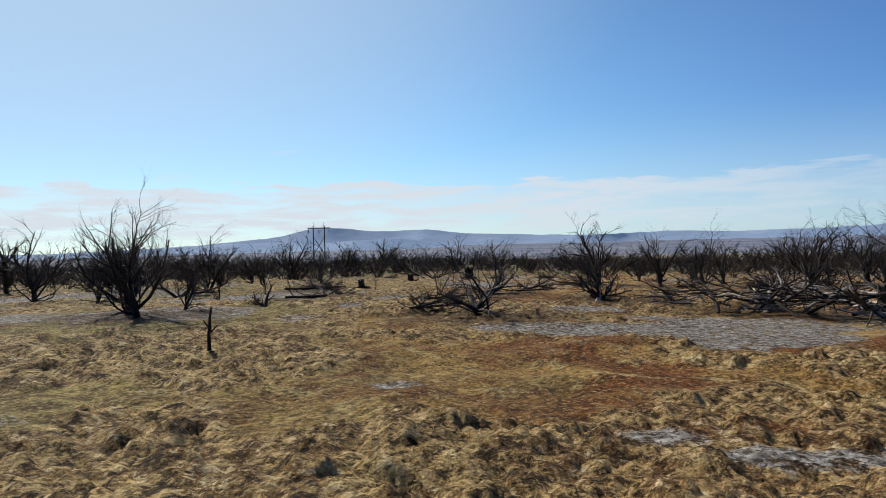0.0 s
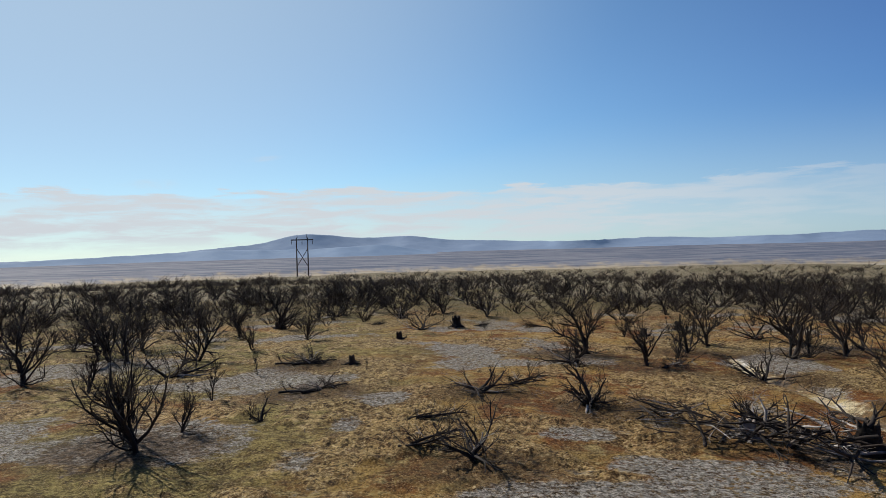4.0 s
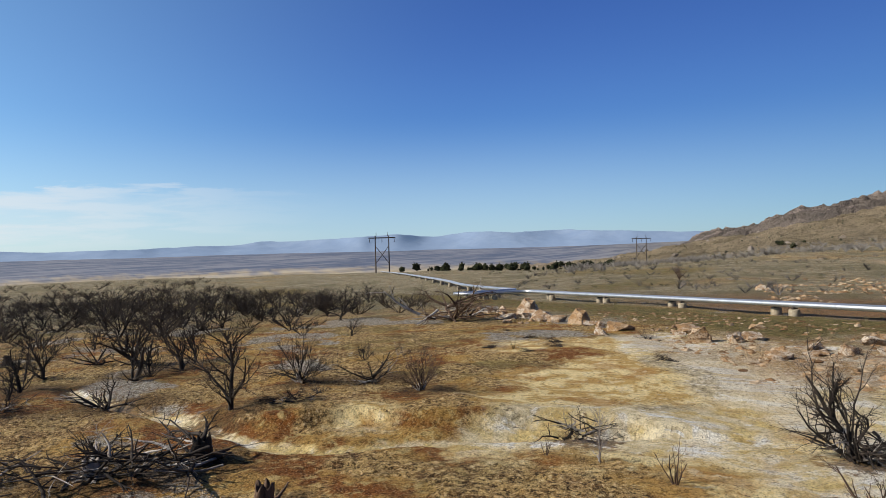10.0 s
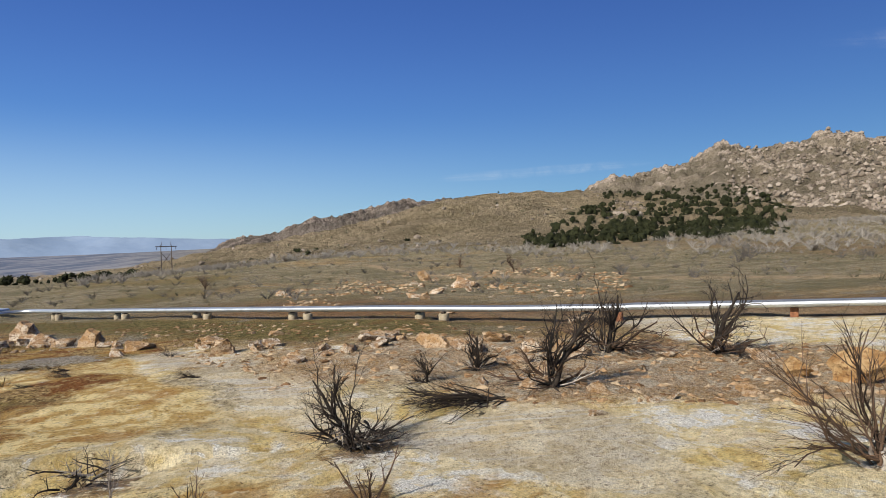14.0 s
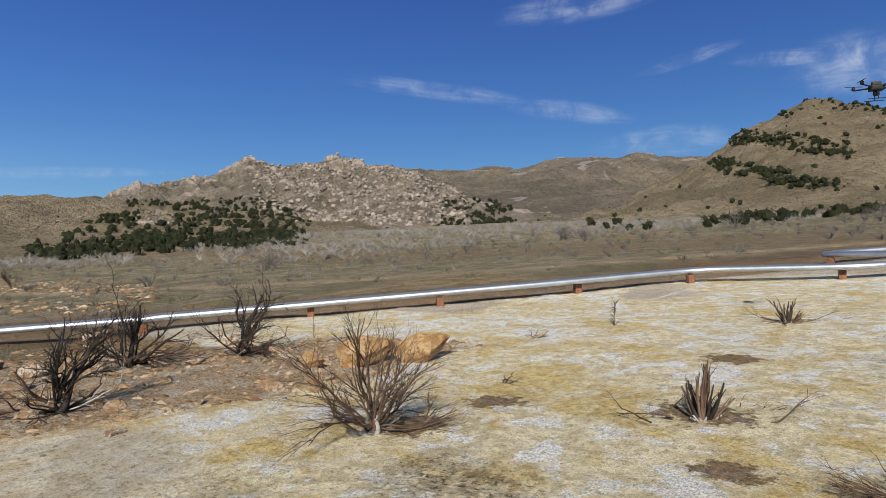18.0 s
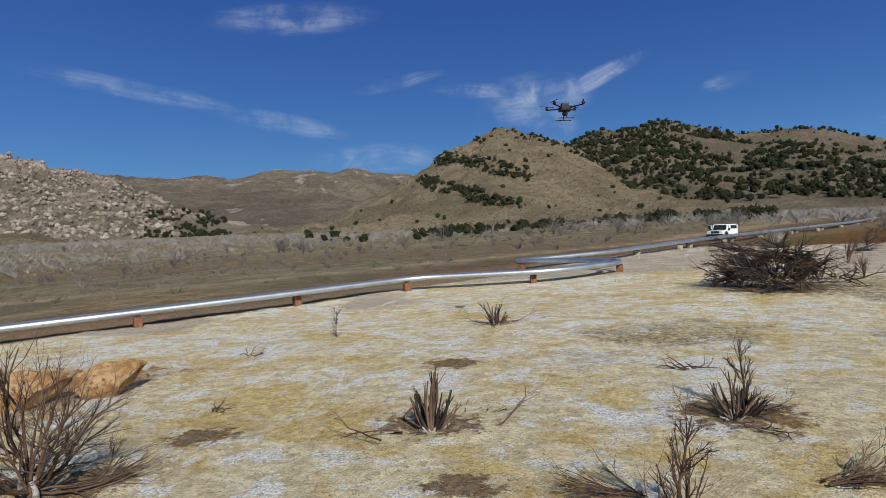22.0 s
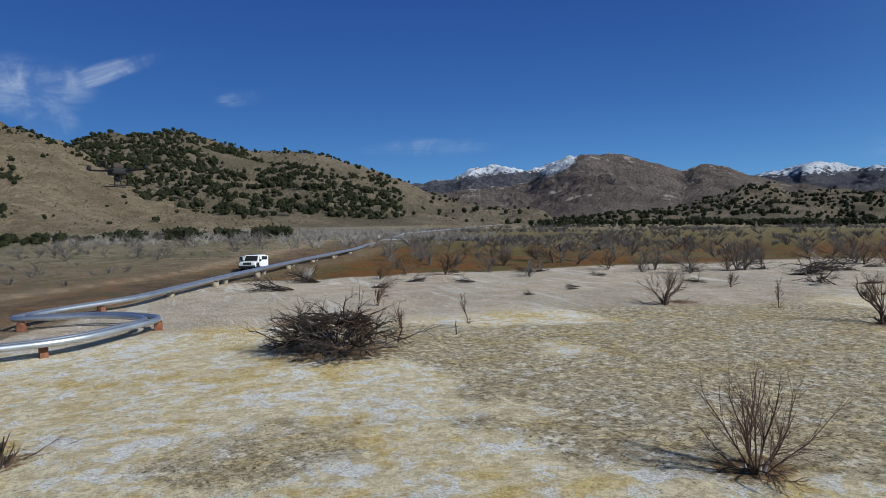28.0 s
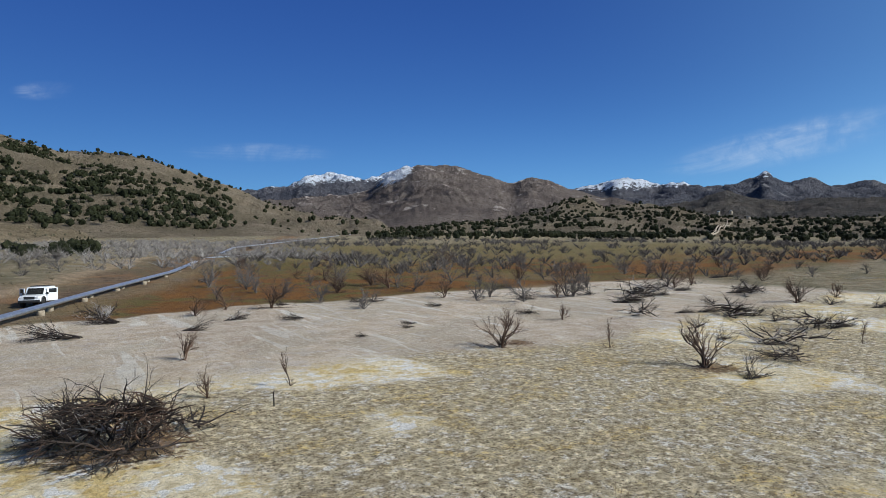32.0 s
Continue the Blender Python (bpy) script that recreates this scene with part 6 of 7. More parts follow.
def branch_pile(x, y):
    """The large heap of pulled shrubs on the apron: fans of branches lying over one another."""
    ob = thing("brush_pile", "large heap of charred uprooted shrubs on pale crust", "brush pile", (x, y, ground_z(x, y)))
    rg = np.random.RandomState(3)
    for k in range(34):
        u, w = np.clip(rg.normal(size=2) * 0.40, -0.85, 0.85)
        base = np.array([u * 2.7, w * 2.4, 0.12 + 1.45 * max(0.05, 1 - u * u - w * w) * rg.uniform(0.15, 1.0)])
        turn = math.atan2(w * 2.4, u * 2.7) + rg.normal() * 1.1
        tone = M_BLEACH if k in (5, 17) else (M_DEAD if k % 8 == 0 else M_CHAR)
        for _ in range(9):
            a = turn + rg.normal() * 0.65
            s = Sticks()
            s.grow(rg, base + rg.normal(size=3) * np.array([0.16, 0.16, 0.08]), (math.cos(a), math.sin(a), rg.uniform(-0.25, 0.75)), rg.uniform(0.8, 1.75), rg.uniform(0.022, 0.052), 2, wander=0.20, up=-0.035, forks=4, shrink=0.5, angle=0.5)
            s.v = [flatten_down(v) for v in s.v]
            part("branch", s.mesh("branch", tone if rg.rand() < 0.92 else M_DEAD), None, ob)
    for k in range(9):
        u, w = rg.uniform(-0.8, 0.8), rg.uniform(-0.8, 0.8)
        s = Sticks()
        s.grow(rg, (u * 1.8, w * 1.5, 0.3), (rg.normal() * 0.5, rg.normal() * 0.5, 1), rg.uniform(0.9, 1.5), rg.uniform(0.03, 0.05), 1, wander=0.15, forks=3, shrink=0.35)
        part("upright_stem", s.mesh("upright_stem", M_CHAR), None, ob)
    return ob


branch_pile(-3.4, -33.2).rotation_euler.z = radians(-25)
put("multi", -7.6, -37.8, 1.6, "dead")
put("multi", -7.3, -66.0, 1.7, "bleach", wide=1.2)
rs = random.Random(8)
for k in range(130):
    a, r = radians(rs.uniform(-172, -104)), 66 + 66 * rs.random() ** 1.2
    x, y = r * math.sin(a), r * math.cos(a)
    if side(x, y) < -7 and y < -52:
        put("faint", x, y, rs.uniform(1.7, 2.9), "grey" if k % 3 else "dead", wide=1.25)
for k in range(46):
    a, r = radians(rs.uniform(118, 200)), rs.uniform(92, 185)
    x, y = r * math.sin(a), r * math.cos(a)
    if side(x, y) > 16:
        put("faint", x, y, rs.uniform(1.8, 3.6), "grey", wide=1.15)
for x, y, s, a in ((-50, -38.5, 1.3, 20), (-40.5, -29.5, 1.1, 160), (-49, -31.5, 1.2, 200), (-58, -53, 1.5, 100), (-66, -46, 1.4, 10), (-44, -43, 1.0, 60), (-36, -27, 0.9, 140)):
    put("brush", x, y, s, "char", turn=a, wide=1.35)



# ---- the pipeline ----
def lathe(profile, sides=16):
    """A turned mesh from (radius, height) pairs."""
    bm = bmesh.new()
    rings = [[bm.verts.new((r * math.cos(k / sides * math.tau), r * math.sin(k / sides * math.tau), h)) for k in range(sides)] for r, h in profile]
    for a, b in zip(rings, rings[1:]):
        for k in range(sides):
            bm.faces.new((a[k], a[(k + 1) % sides], b[(k + 1) % sides], b[k]))
    bm.faces.new(rings[-1])
    bm.faces.new(list(reversed(rings[0])))
    return bm


def block(size, at=(0, 0, 0), bevel=0.02, segs=2):
    bm = bmesh.new()
    bmesh.ops.create_cube(bm, size=1.0)
    bmesh.ops.scale(bm, vec=size, verts=bm.verts)
    bmesh.ops.translate(bm, vec=at, verts=bm.verts)
    if bevel:
        bmesh.ops.bevel(bm, geom=bm.edges[:], offset=bevel, segments=segs, affect="EDGES", profile=0.7)
    return bm


def rounded(points, radius, steps=7):
    """A polyline with its corners rounded to arcs."""
    pts = [Vector(p) for p in points]
    out = [pts[0]]
    for a, b, c in zip(pts, pts[1:], pts[2:]):
        u, v = (a - b).normalized(), (c - b).normalized()
        r = min(radius, (a - b).length * 0.45, (c - b).length * 0.45)
        for k in range(steps + 1):
            t = k / steps
            out.append((b + u * r) * (1 - t) ** 2 + b * 2 * t * (1 - t) + (b + v * r) * t * t)
    return out + [pts[-1]]


PIPE_R, RISE = 0.155, 0.66


def sweep(points, r, sides=14):
    s = Sticks()
    s.tube(np.array([tuple(p) for p in points]), np.full(len(points), r), sides)
    return s


def shifted(points, off):
    """The run moved sideways in plan by off metres."""
    out = []
    for i, p in enumerate(points):
        a, b = points[max(i - 1, 0)], points[min(i + 1, len(points) - 1)]
        d1 = Vector((p[0] - a[0], p[1] - a[1])).normalized() if i else None
        d2 = Vector((b[0] - p[0], b[1] - p[1])).normalized() if i < len(points) - 1 else None
        d1, d2 = d1 or d2, d2 or d1
        n1, n2 = Vector((-d1.y, d1.x)), Vector((-d2.y, d2.x))
        n = (n1 + n2)
        n = n / max(0.35, n.length_squared / 2) if n.length > 1e-3 else n1
        out.append((p[0] + n.x * off, p[1] + n.y * off))
    return out


RUN = [(205, 172), (150, 117), (100, 67.5), (77, 46.3), (67.0, 35.8), (58.4, 38.8), (57.2, 36.4), (63.0, 32.0), (57.8, 26.0), (49.0, 14.0), (38.8, 0.6), (31.0, -14.2), (20.3, -29.6), (15.4, -37.2), (7.6, -38.4), (4.0, -43.0), (7.0, -46.6),
       (11.9, -47.8), (10.7, -50.0), (6.0, -54.4), (-0.8, -68.0), (-10.7, -88.2), (-22.8, -111.5), (-38.0, -149.7), (-50.5, -158.0), (-47.5, -171.0), (-63.0, -210.0), (-97.0, -258.0), (-184.0, -385.0), (-260.0, -490.0)]


def pipe_height(x, y):
    return float(lay(x, y)) + RISE


def build_pipe(off, name_label):
    ob = thing("pipeline", name_label, "pipeline", group="steam pipelines")
    pts = rounded([(x, y, pipe_height(x, y)) for x, y in shifted(RUN, off)], 1.6)
    dense = [pts[0]]
    for a, b in zip(pts, pts[1:]):
        n = max(1, int((b - a).length / 6))
        dense += [a + (b - a) * (k + 1) / n for k in range(n)]
    for i, p in enumerate(dense):
        if (p - dense[i - 1]).length > 3 or i == 0:
            p.z = pipe_height(p.x, p.y)
    run, since = [dense[0]], 0.0
    for a, b in zip(dense, dense[1:]):
        run.append(b)
        since += (b - a).length
        if since > 11.0 or b is dense[-1]:
            part("pipe_section", sweep(run, PIPE_R).mesh("pipe_section", M_STEEL), None, ob)
            d = (b - a).normalized()
            part("band", sweep([b - d * 0.06, b + d * 0.06], PIPE_R + 0.012).mesh("band", M_BAND), None, ob)
            run, since = [b], 0.0
    return ob, dense


_, WEST_RUN = build_pipe(0.26, "shiny galvanised insulated steam pipe on low supports")
_, EAST_RUN = build_pipe(-0.26, "shiny galvanised insulated steam pipe running beside its twin")


def support(x, y, turn, kind):
    z = ground_z(x, y)
    top = pipe_height(x, y) - PIPE_R - z
    if kind == "drum":
        ob = thing("pipe_support", "round pale concrete pier with steel shoe under a pipe", "pipe support", (x, y, z), turn, "pipe supports")
        part("pier", lathe([(0.30, -0.3), (0.30, top - 0.14), (0.28, top - 0.10), (0.26, top - 0.10)]), M_CONCRETE, ob)
    else:
        ob = thing("pipe_support", "rust-stained block under the steam pipe", "pipe support", (x, y, z), turn, "pipe supports")
        part("block", block((0.34, 0.42, max(0.2, top - 0.06 + 0.3)), (0, 0, (top - 0.06 - 0.3) / 2), 0.03), M_RUSTBLOCK, ob)
    part("shoe", block((0.16, 0.36, 0.12), (0, 0, top - 0.04), 0.01, 1), M_POLE, ob, "dark steel shoe")


def walk_supports(points, spacing, start):
    gone, nxt = 0.0, start
    for a, b in zip(points, points[1:]):
        seg = (b - a).length
        while gone + seg >= nxt:
            p = a + (b - a) * ((nxt - gone) / max(seg, 1e-6))
            turn = math.degrees(math.atan2(b.y - a.y, b.x - a.x))
            south = p.y < -12 and p.y > -58
            support(p.x, p.y, turn, "block" if south else "drum")
            nxt += spacing * (1.5 if south else 1.0)
        gone += seg


walk_supports(WEST_RUN, 9.6, 5.0)
walk_supports(EAST_RUN, 9.6, 6.6)


# ---- transmission towers ----
def pole_at(x, y, turn, high, wide, z=None):
    z = ground_z(x, y) if z is None else z
    ob = thing("transmission_tower", "dark wooden H-frame transmission tower with cross-braces", "power pole", (x, y, z), turn, "transmission towers")
    for s in (-1, 1):
        part("pole", move(lathe([(0.30, -1.5), (0.28, 0.0), (0.19, high)], 10), (s * wide / 2, 0, 0)), M_POLE, ob)
        part("peak", move(lathe([(0.10, high - 0.2), (0.06, high + 1.4)], 6), (s * wide * 0.42, 0, 0)), M_POLE, ob)
    part("crossarm", block((wide * 2.0, 0.34, 0.42), (0, 0, high - 0.9), 0.03), M_POLE, ob)
    for s in (-1, 1):
        st = Sticks()
        st.tube([(-s * wide / 2, 0.2 * s, high * 0.25), (s * wide / 2, 0.2 * s, high * 0.72)], [0.13, 0.13], 6)
        part("brace", st.mesh("brace", M_POLE), None, ob)
    for k in (-0.92, 0.0, 0.92):
        part("insulator", move(lathe([(0.05, -1.6), (0.16, -1.5), (0.08, -1.1), (0.16, -0.9), (0.08, -0.5), (0.05, 0.0)], 8), (k * wide, 0, high - 1.05)), M_BLACK, ob)
    return ob


def move(bm, at):
    bmesh.ops.translate(bm, vec=at, verts=bm.verts)
    return bm


TOWERS = []
for az_d, dist, turn, high in ((-10.8, 265, 16, 15.5), (50.1, 262, -50, 15.0), (72.5, 385, -60, 15.0), (78.0, 880, -65, 15.0), (80.2, 1000, -65, 15.0)):
    px, py = dist * math.sin(radians(az_d)), dist * math.cos(radians(az_d))
    TOWERS.append(pole_at(px, py, turn, high, 5.4 if az_d > 0 else 4.4))


# ---- boulders ----
def boulder(seed, flat=0.7):
    rg = np.random.RandomState(seed)
    bm = bmesh.new()
    bmesh.ops.create_icosphere(bm, subdivisions=3, radius=1.0)
    cuts = [Vector(rg.normal(size=3)).normalized() for _ in range(11)]
    depth = [rg.uniform(0.32, 0.66) for _ in cuts]
    for v in bm.verts:
        for c, d in zip(cuts, depth):
            k = v.co.dot(c) - d
            if k > 0:
                v.co -= c * k * 0.97
        v.co *= 1 + 0.16 * (noise.noise(v.co * 1.9 + Vector((seed, 0, 0)))) + 0.34 * abs(noise.noise(v.co * 3.1 + Vector((0, seed, 0)))) + 0.14 * abs(noise.noise(v.co * 7.0)) + 0.09 * noise.noise(v.co * 11)
        v.co.z *= flat
    return bm


ROCKS = []
for k in range(6):
    me = bpy.data.meshes.new("boulder")
    bm = boulder(40 + k, 0.6 + 0.08 * (k % 3))
    bm.to_mesh(me)
    bm.free()
    me.materials.append(M_ROCK)
    me.polygons.foreach_set("use_smooth", np.full(len(me.polygons), False))
    ROCKS.append(me)


OCHRE = ROCKS[4].copy()
OCHRE.materials.clear()
OCHRE.materials.append(M_OCHREROCK)


def rock(x, y, s, k, label="pale orange travertine boulder on the bank", lift=0.08):
    ob = tagged(new("boulder", ROCKS[k % 6]), label, "boulder", "boulders")
    ob.matrix_basis = pose(x, y, ground_z(x, y) + s * lift, (k * 53) % 25 - 12, (k * 31) % 20, (k * 97) % 360) @ Matrix.Diagonal((s, s * 0.8, s * 0.85, 1))
    return ob


rr = random.Random(5)
for x, y, s in ((41.5, 21.5, 1.25), (37.5, 17.7, 1.05), (35.5, 15.0, 0.95), (30.8, 10.8, 0.75), (31.6, 12.0, 0.5), (42.1, 24.7, 0.9), (37.4, 20.4, 0.65), (28.0, 6.1, 0.85), (28.1, 4.9, 0.5), (24.2, 2.8, 0.6), (26.1, 1.8, 0.6),
                (25.8, 0.8, 0.5), (25.6, -2.6, 0.85), (26.8, -0.2, 0.55), (33.5, 5.0, 0.5), (29.2, 5.1, 0.6), (24.9, 2.9, 0.55), (26.7, 1.9, 0.55), (28.2, -0.6, 0.6), (24.4, -3.7, 0.75), (26.6, -5.4, 0.75), (32.9, -10.6, 0.9),
                (19.3, -12.4, 0.6), (96.5, -7.2, 1.9), (74.0, -10.5, 1.7), (76.0, -9.6, 1.0), (94.0, -8.2, 1.0), (39.6, 19.8, 0.7), (36.4, 16.6, 0.6), (34.0, 13.4, 0.55), (32.6, 11.4, 0.5), (29.8, 7.6, 0.45), (40.4, 22.6, 0.8), (43.6, 26.4, 0.7), (22.6, -7.6, 0.5), (21.0, -10.0, 0.45)):
    rock(x, y, s * rr.uniform(0.9, 1.15), rr.randrange(60))
# the large orange rock behind the big shrub, and its neighbours
for x, y, s in ((15.6, -12.9, 1.0), (14.3, -14.1, 0.95), (16.9, -11.9, 0.6)):
    big = rock(x, y, s, rr.randrange(60), "large rounded ochre boulder behind a burnt shrub", 0.28)
    big.data = OCHRE
heaps = [(23.5 + 15.5 * rr.random(), rr.gauss(0, 1.6)) for _ in range(16)]
for k in range(115):
    hx, hy = rr.choice(heaps)
    x, y = hx + rr.gauss(0, 0.9), -8 + 29 * (hx - 24) / 14 + hy + rr.gauss(0, 0.9)
    rock(x, y, 0.08 + 0.6 * rr.random() ** 2.6, k, "small broken travertine rock on the bank")
for k in range(60):
    x, y = rr.uniform(14, 24), rr.uniform(-13, -3)
    rock(x, y, 0.08 + 0.5 * rr.random() ** 2.2, k + 3, "small broken travertine rock among burnt shrubs")
for k in range(45):
    x, y = 64 + rr.gauss(0, 10), -6 + rr.gauss(0, 9)
    rock(x, y, 0.15 + 0.7 * rr.random() ** 2, k + 9, "small orange rock on the far bank")


# ---- far plant on the low hill ----
def hill_height(name, az, dist):
    a, u, hx, hy, hz = HILLS[name]
    j = int(np.argmin(np.abs(a - az)))
    return float(np.interp(dist, np.hypot(hx[:, j], hy[:, j]), hz[:, j]))


def spot_at(az, dist, lift=0.0):
    x, y = dist * math.sin(radians(az)), dist * math.cos(radians(az))
    return x, y, max(float(lay(x, y)), hill_height("hillside_dark", az, dist)) + lift


for az_d, dist, high, rad in ((-121.15, 880, 14, 1.9), (-122.1, 872, 9, 2.4), (-119.9, 868, 6, 2.6)):
    ob = thing("plant_tank", "tall pale tank of a far steam plant", "tank", spot_at(az_d, dist, -0.6), 0, "plant tanks")
    part("shell", lathe([(rad, -2.0), (rad, high), (rad * 0.9, high + 0.3)], 16), M_CONCRETE, ob)
    part("cap", lathe([(rad * 0.9, high + 0.3), (rad * 0.5, high + 0.8), (0.2, high + 1.0)], 16), M_BAND, ob, "grey metal cap")
for k, label in ((-0.12, "pale pipe climbing a far slope"), (0.12, "pale pipe climbing a far slope beside its twin")):
    ob = thing("far_pipe", label, "pipe", (0, 0, 0))
    st = Sticks()
    st.tube([spot_at(-123.4 + 2.0 * t + k, 345 + 330 * t, 2.2) for t in np.linspace(0, 1, 12)], np.full(12, 0.5), 8)
    part("pipe_section", st.mesh("pipe_section", M_CONCRETE), None, ob)


# ---- the parked vehicle ----
def prism(outline, width, bevel=0.03, z=0.0):
    """A side outline (x, z) given a width across y, with rounded edges."""
    bm = bmesh.new()
    a = [bm.verts.new((x, -width / 2, h + z)) for x, h in outline]
    b = [bm.verts.new((x, width / 2, h + z)) for x, h in outline]
    bm.faces.new(a)
    bm.faces.new(list(reversed(b)))
    n = len(outline)
    for k in range(n):
        bm.faces.new((a[k], b[k], b[(k + 1) % n], a[(k + 1) % n]))
    bmesh.ops.recalc_face_normals(bm, faces=bm.faces)
    if bevel:
        bmesh.ops.bevel(bm, geom=bm.edges[:], offset=bevel, segments=2, affect="EDGES", profile=0.6)
    return bm


def wheel(parent, at, r=0.41, wide=0.27):
    w = part("wheel", turned([(r * 0.62, -wide / 2), (r * 0.93, -wide / 2), (r, -wide * 0.34), (r, wide * 0.34), (r * 0.93, wide / 2), (r * 0.62, wide / 2)]), M_RUBBER, parent, "black tyre")
    w.matrix_basis = pose(*at, 90, 0, 0)
    rim = part("rim", turned([(0.04, -wide * 0.30), (r * 0.60, -wide * 0.42), (r * 0.64, -wide * 0.2), (r * 0.64, wide * 0.2), (r * 0.60, wide * 0.42), (0.04, wide * 0.30)]), M_RIM, w, "grey alloy rim")
    return w, rim


def turned(profile):
    return lathe(profile, 24)


def suv(at, turn):
    ob = thing("suv", "white off-road vehicle with doors open, parked beside the pipeline", "car", at, turn)
    # nose towards +x
    part("body", prism([(-2.25, 0.55), (-2.30, 1.02), (-2.18, 1.12), (0.75, 1.14), (1.95, 1.05), (2.25, 0.92), (2.28, 0.55), (1.98, 0.52), (1.86, 0.86), (1.38, 0.95), (0.94, 0.86), (0.82, 0.45),
                          (-0.96, 0.45), (-1.08, 0.86), (-1.5, 0.95), (-1.98, 0.86), (-2.08, 0.52)], 1.82, 0.04), M_WHITE, ob)
    part("cabin", prism([(-2.16, 1.10), (-2.02, 1.74), (-1.85, 1.80), (0.20, 1.80), (0.42, 1.74), (0.86, 1.12)], 1.66, 0.05), M_WHITE, ob)
    part("windscreen", quad_plate([(0.895, -0.72, 1.16), (0.895, 0.72, 1.16), (0.475, 0.66, 1.71), (0.475, -0.66, 1.71)]), M_GLASS, ob, "dark windscreen")
    for s in (-1, 1):
        part("side_window", block((0.80, 0.03, 0.42), (-0.02, s * 0.832, 1.44), 0.02), M_GLASS, ob, "dark side window")
        part("side_window", block((0.72, 0.03, 0.42), (-1.02, s * 0.832, 1.44), 0.02), M_GLASS, ob, "dark side window")
        part("headlight", block((0.06, 0.30, 0.20), (2.25, s * 0.62, 0.92), 0.03), M_LAMP, ob, "clear headlight")
        part("wheel_arch", arch(0.50, 0.09, s), M_BLACK, ob, "black wheel arch").matrix_basis = pose(1.42, s * 0.90, 0.42)
        part("wheel_arch", arch(0.50, 0.09, s), M_BLACK, ob, "black wheel arch").matrix_basis = pose(-1.52, s * 0.90, 0.42)
        part("mirror", block((0.14, 0.20, 0.20), (0.72, s * 1.02, 1.22), 0.04), M_BLACK, ob, "black door mirror")
        part("sill", block((1.8, 0.10, 0.12), (-0.05, s * 0.88, 0.45), 0.03), M_BLACK, ob, "black side step")
        part("roof_rail", block((1.7, 0.05, 0.06), (-0.9, s * 0.66, 1.86), 0.02), M_BLACK, ob, "black roof rail")
        part("tail_light", block((0.05, 0.14, 0.32), (-2.26, s * 0.78, 0.98), 0.02), M_RED, ob, "red tail light")
    for k in range(4):
        part("roof_bar", block((0.05, 1.34, 0.04), (-1.6 + k * 0.46, 0, 1.86), 0.01, 1), M_BLACK, ob, "black roof bar")
    part("grille", block((0.06, 0.90, 0.26), (2.26, 0, 0.90), 0.03), M_BLACK, ob, "black grille")
    part("bumper", block((0.26, 1.80, 0.26), (2.26, 0, 0.58), 0.07), M_BLACK, ob, "black front bumper")
    part("bumper", block((0.20, 1.76, 0.22), (-2.28, 0, 0.56), 0.06), M_BLACK, ob, "black rear bumper")
    for s in (-1, 1):
        hinge = part("door", block((1.02, 0.07, 1.20), (-0.51, 0, 0.58), 0.03), M_WHITE, ob, "white door standing open")
        hinge.matrix_basis = pose(0.62, s * 0.93, 0.52, 0, 0, s * -42)
        part("door_window", block((0.74, 0.075, 0.40), (-0.55, 0, 0.93), 0.02), M_GLASS, hinge, "dark door window")
    back = part("tailgate", block((0.07, 1.40, 1.05), (0, 0.70, 0.55), 0.03), M_WHITE, ob, "white tailgate swung open")
    back.matrix_basis = pose(-2.20, -0.80, 0.72, 0, 0, 72)
    spare = part("spare_wheel", turned([(0.10, -0.12), (0.36, -0.12), (0.40, -0.06), (0.40, 0.06), (0.36, 0.12), (0.10, 0.12)]), M_RUBBER, back, "black spare wheel")
    spare.matrix_basis = pose(-0.17, 0.70, 0.46, 0, 90, 0)
    for x, y in ((1.42, 0.80), (1.42, -0.80), (-1.52, 0.80), (-1.52, -0.80)):
        wheel(ob, (x, y, 0.41))
    return ob


def quad_plate(corners):
    bm = bmesh.new()
    vs = [bm.verts.new(c) for c in corners]
    bm.faces.new(vs)
    bmesh.ops.solidify(bm, geom=bm.faces[:], thickness=0.02)
    return bm


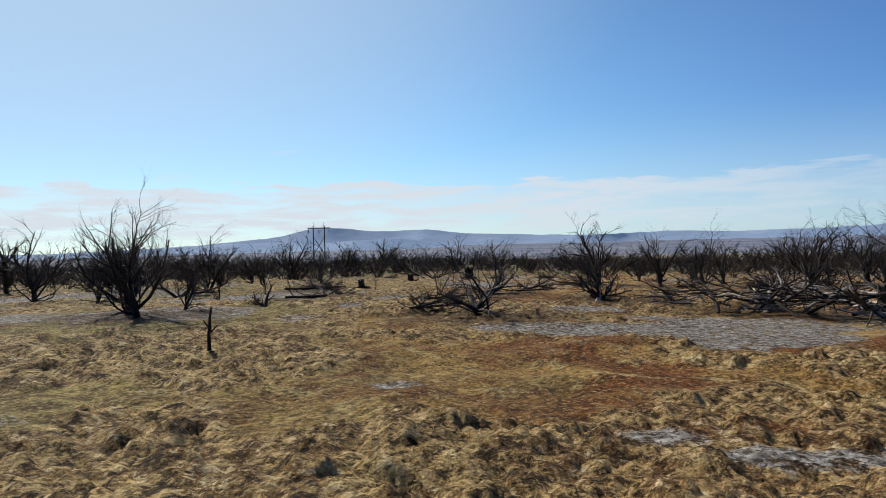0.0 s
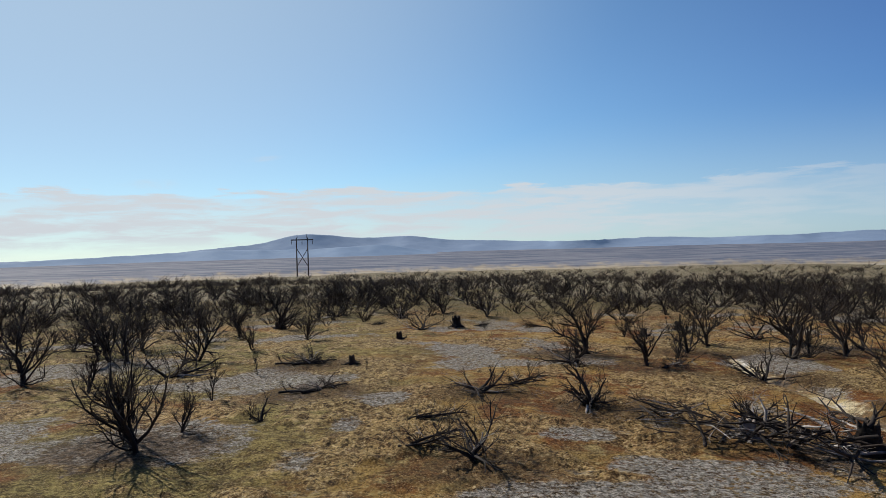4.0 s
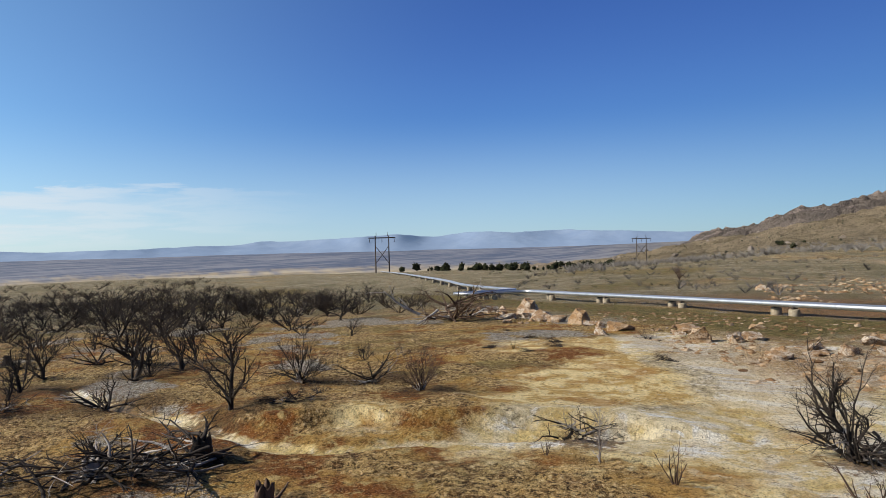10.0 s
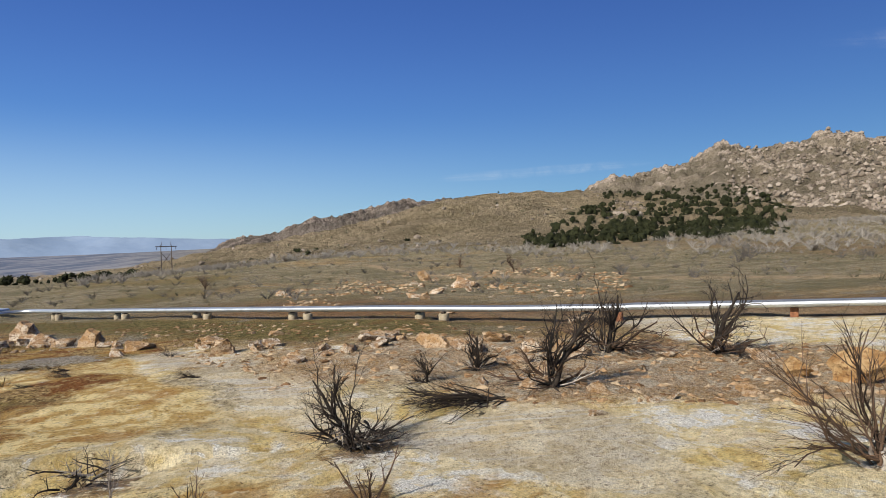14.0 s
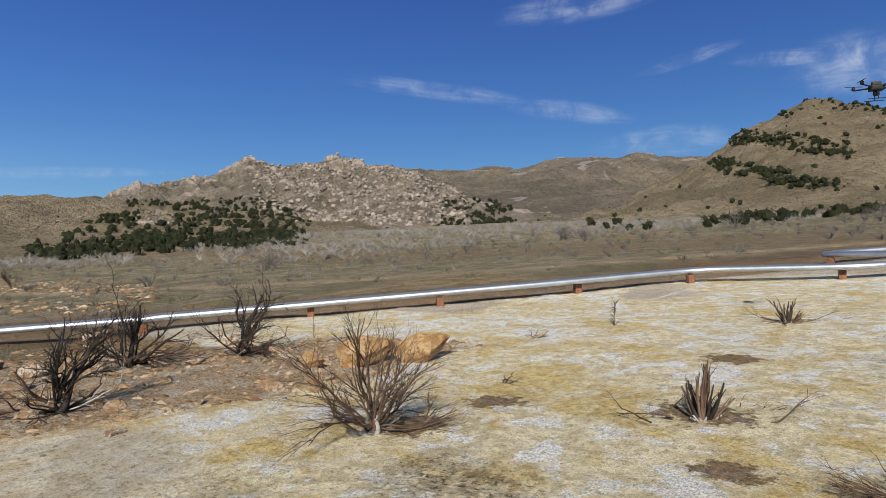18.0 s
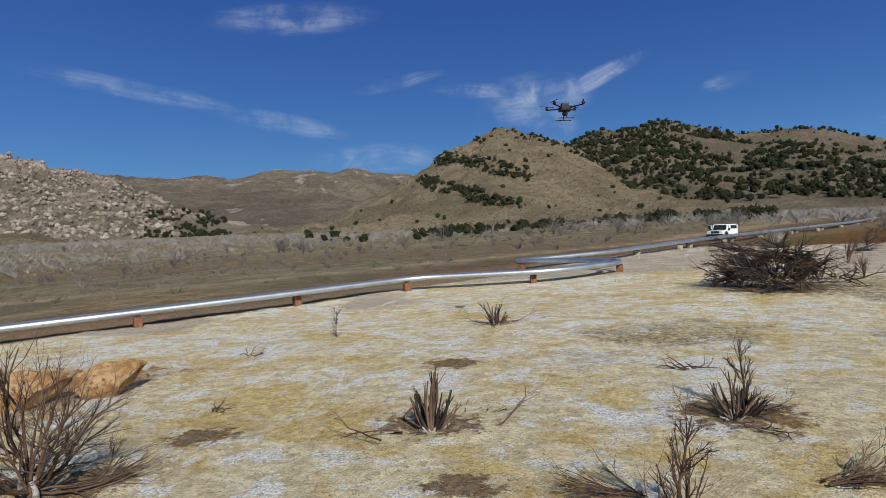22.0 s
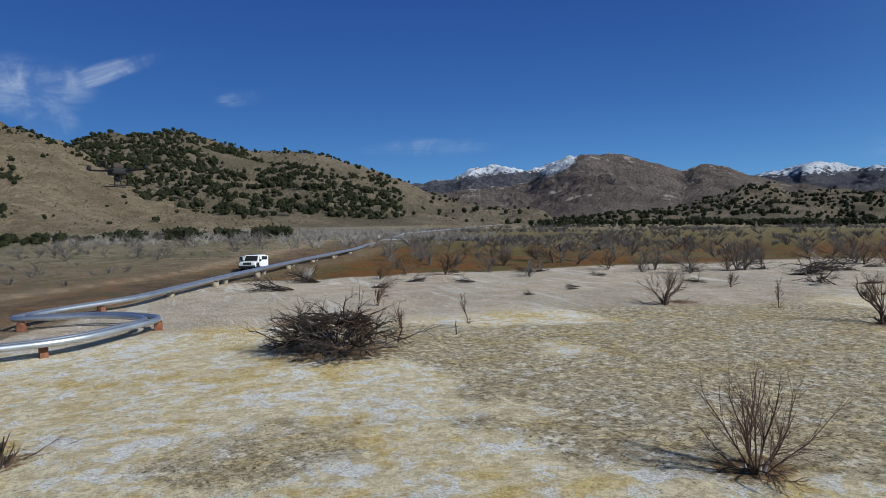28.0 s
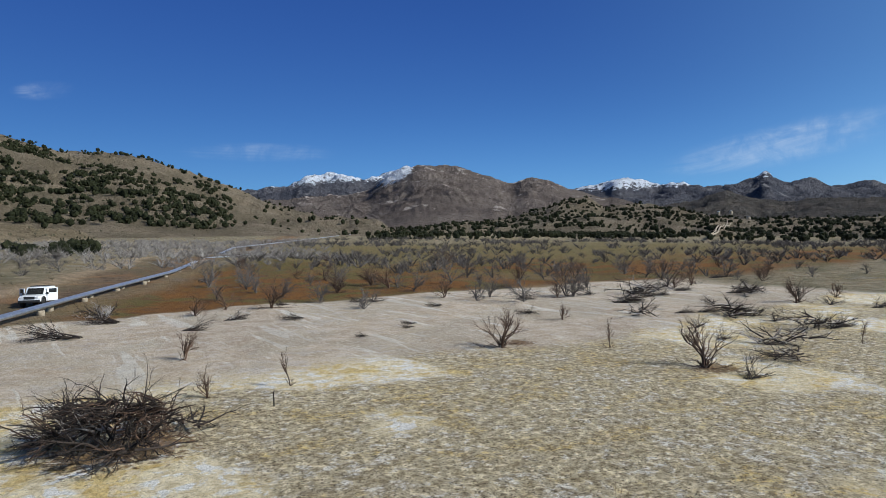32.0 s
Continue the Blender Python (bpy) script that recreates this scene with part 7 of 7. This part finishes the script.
def arch(r, thick, s):
    bm = bmesh.new()
    rings = []
    for k in range(9):
        a = math.pi * k / 8
        rings.append([bm.verts.new((q * math.cos(a), y, q * math.sin(a))) for q, y in ((r, -0.05), (r + thick, -0.05), (r + thick, 0.05), (r, 0.05))])
    for a, b in zip(rings, rings[1:]):
        for k in range(4):
            bm.faces.new((a[k], a[(k + 1) % 4], b[(k + 1) % 4], b[k]))
    bm.faces.new(rings[0])
    bm.faces.new(list(reversed(rings[-1])))
    bmesh.ops.recalc_face_normals(bm, faces=bm.faces)
    return bm


SUV_X, SUV_Y = -3.9, -81.0
suv((SUV_X, SUV_Y, ground_z(SUV_X, SUV_Y) - 0.03), 68)


# ---- the hovering drone ----
def drone(at, turn):
    ob = thing("quadcopter", "black survey quadcopter hovering above the pale crust", "drone", at, turn)
    part("body", block((0.34, 0.28, 0.16), (0, 0, 0), 0.05, 3), M_DRONE, ob)
    part("battery", block((0.22, 0.16, 0.10), (0, 0, 0.12), 0.02), M_POLE, ob, "dark battery pack")
    part("camera_ball", lathe([(0.02, -0.22), (0.07, -0.20), (0.085, -0.15), (0.07, -0.10), (0.03, -0.08)], 14), M_DRONE, ob, "black camera under the body")
    for k in range(4):
        a = math.tau * (k + 0.5) / 4
        c, s = math.cos(a), math.sin(a)
        st = Sticks()
        st.tube([(0.12 * c, 0.12 * s, 0.02), (0.62 * c, 0.62 * s, 0.05)], [0.024, 0.018], 8)
        arm = part("arm", st.mesh("arm", M_DRONE), None, ob)
        part("motor", move(lathe([(0.045, 0.0), (0.05, 0.02), (0.05, 0.07), (0.02, 0.10)], 12), (0.62 * c, 0.62 * s, 0.05)), M_DRONE, arm)
        bl = block((0.50, 0.035, 0.008), (0, 0, 0), 0.002, 1)
        bmesh.ops.rotate(bl, verts=bl.verts, matrix=Matrix.Rotation(a * 1.7 + 0.4, 3, "Z"))
        part("propeller", move(bl, (0.62 * c, 0.62 * s, 0.155)), M_DRONE, arm)
    for s in (-1, 1):
        st = Sticks()
        st.tube([(0, 0.10 * s, -0.05), (0, 0.20 * s, -0.30)], [0.014, 0.012], 6)
        leg = part("landing_leg", st.mesh("landing_leg", M_DRONE), None, ob)
        st = Sticks()
        st.tube([(-0.24, 0.20 * s, -0.31), (0.24, 0.20 * s, -0.31)], [0.014, 0.014], 6)
        part("skid", st.mesh("skid", M_DRONE), None, leg)
    return ob


drone((3.85, -21.5, 7.4), 25)
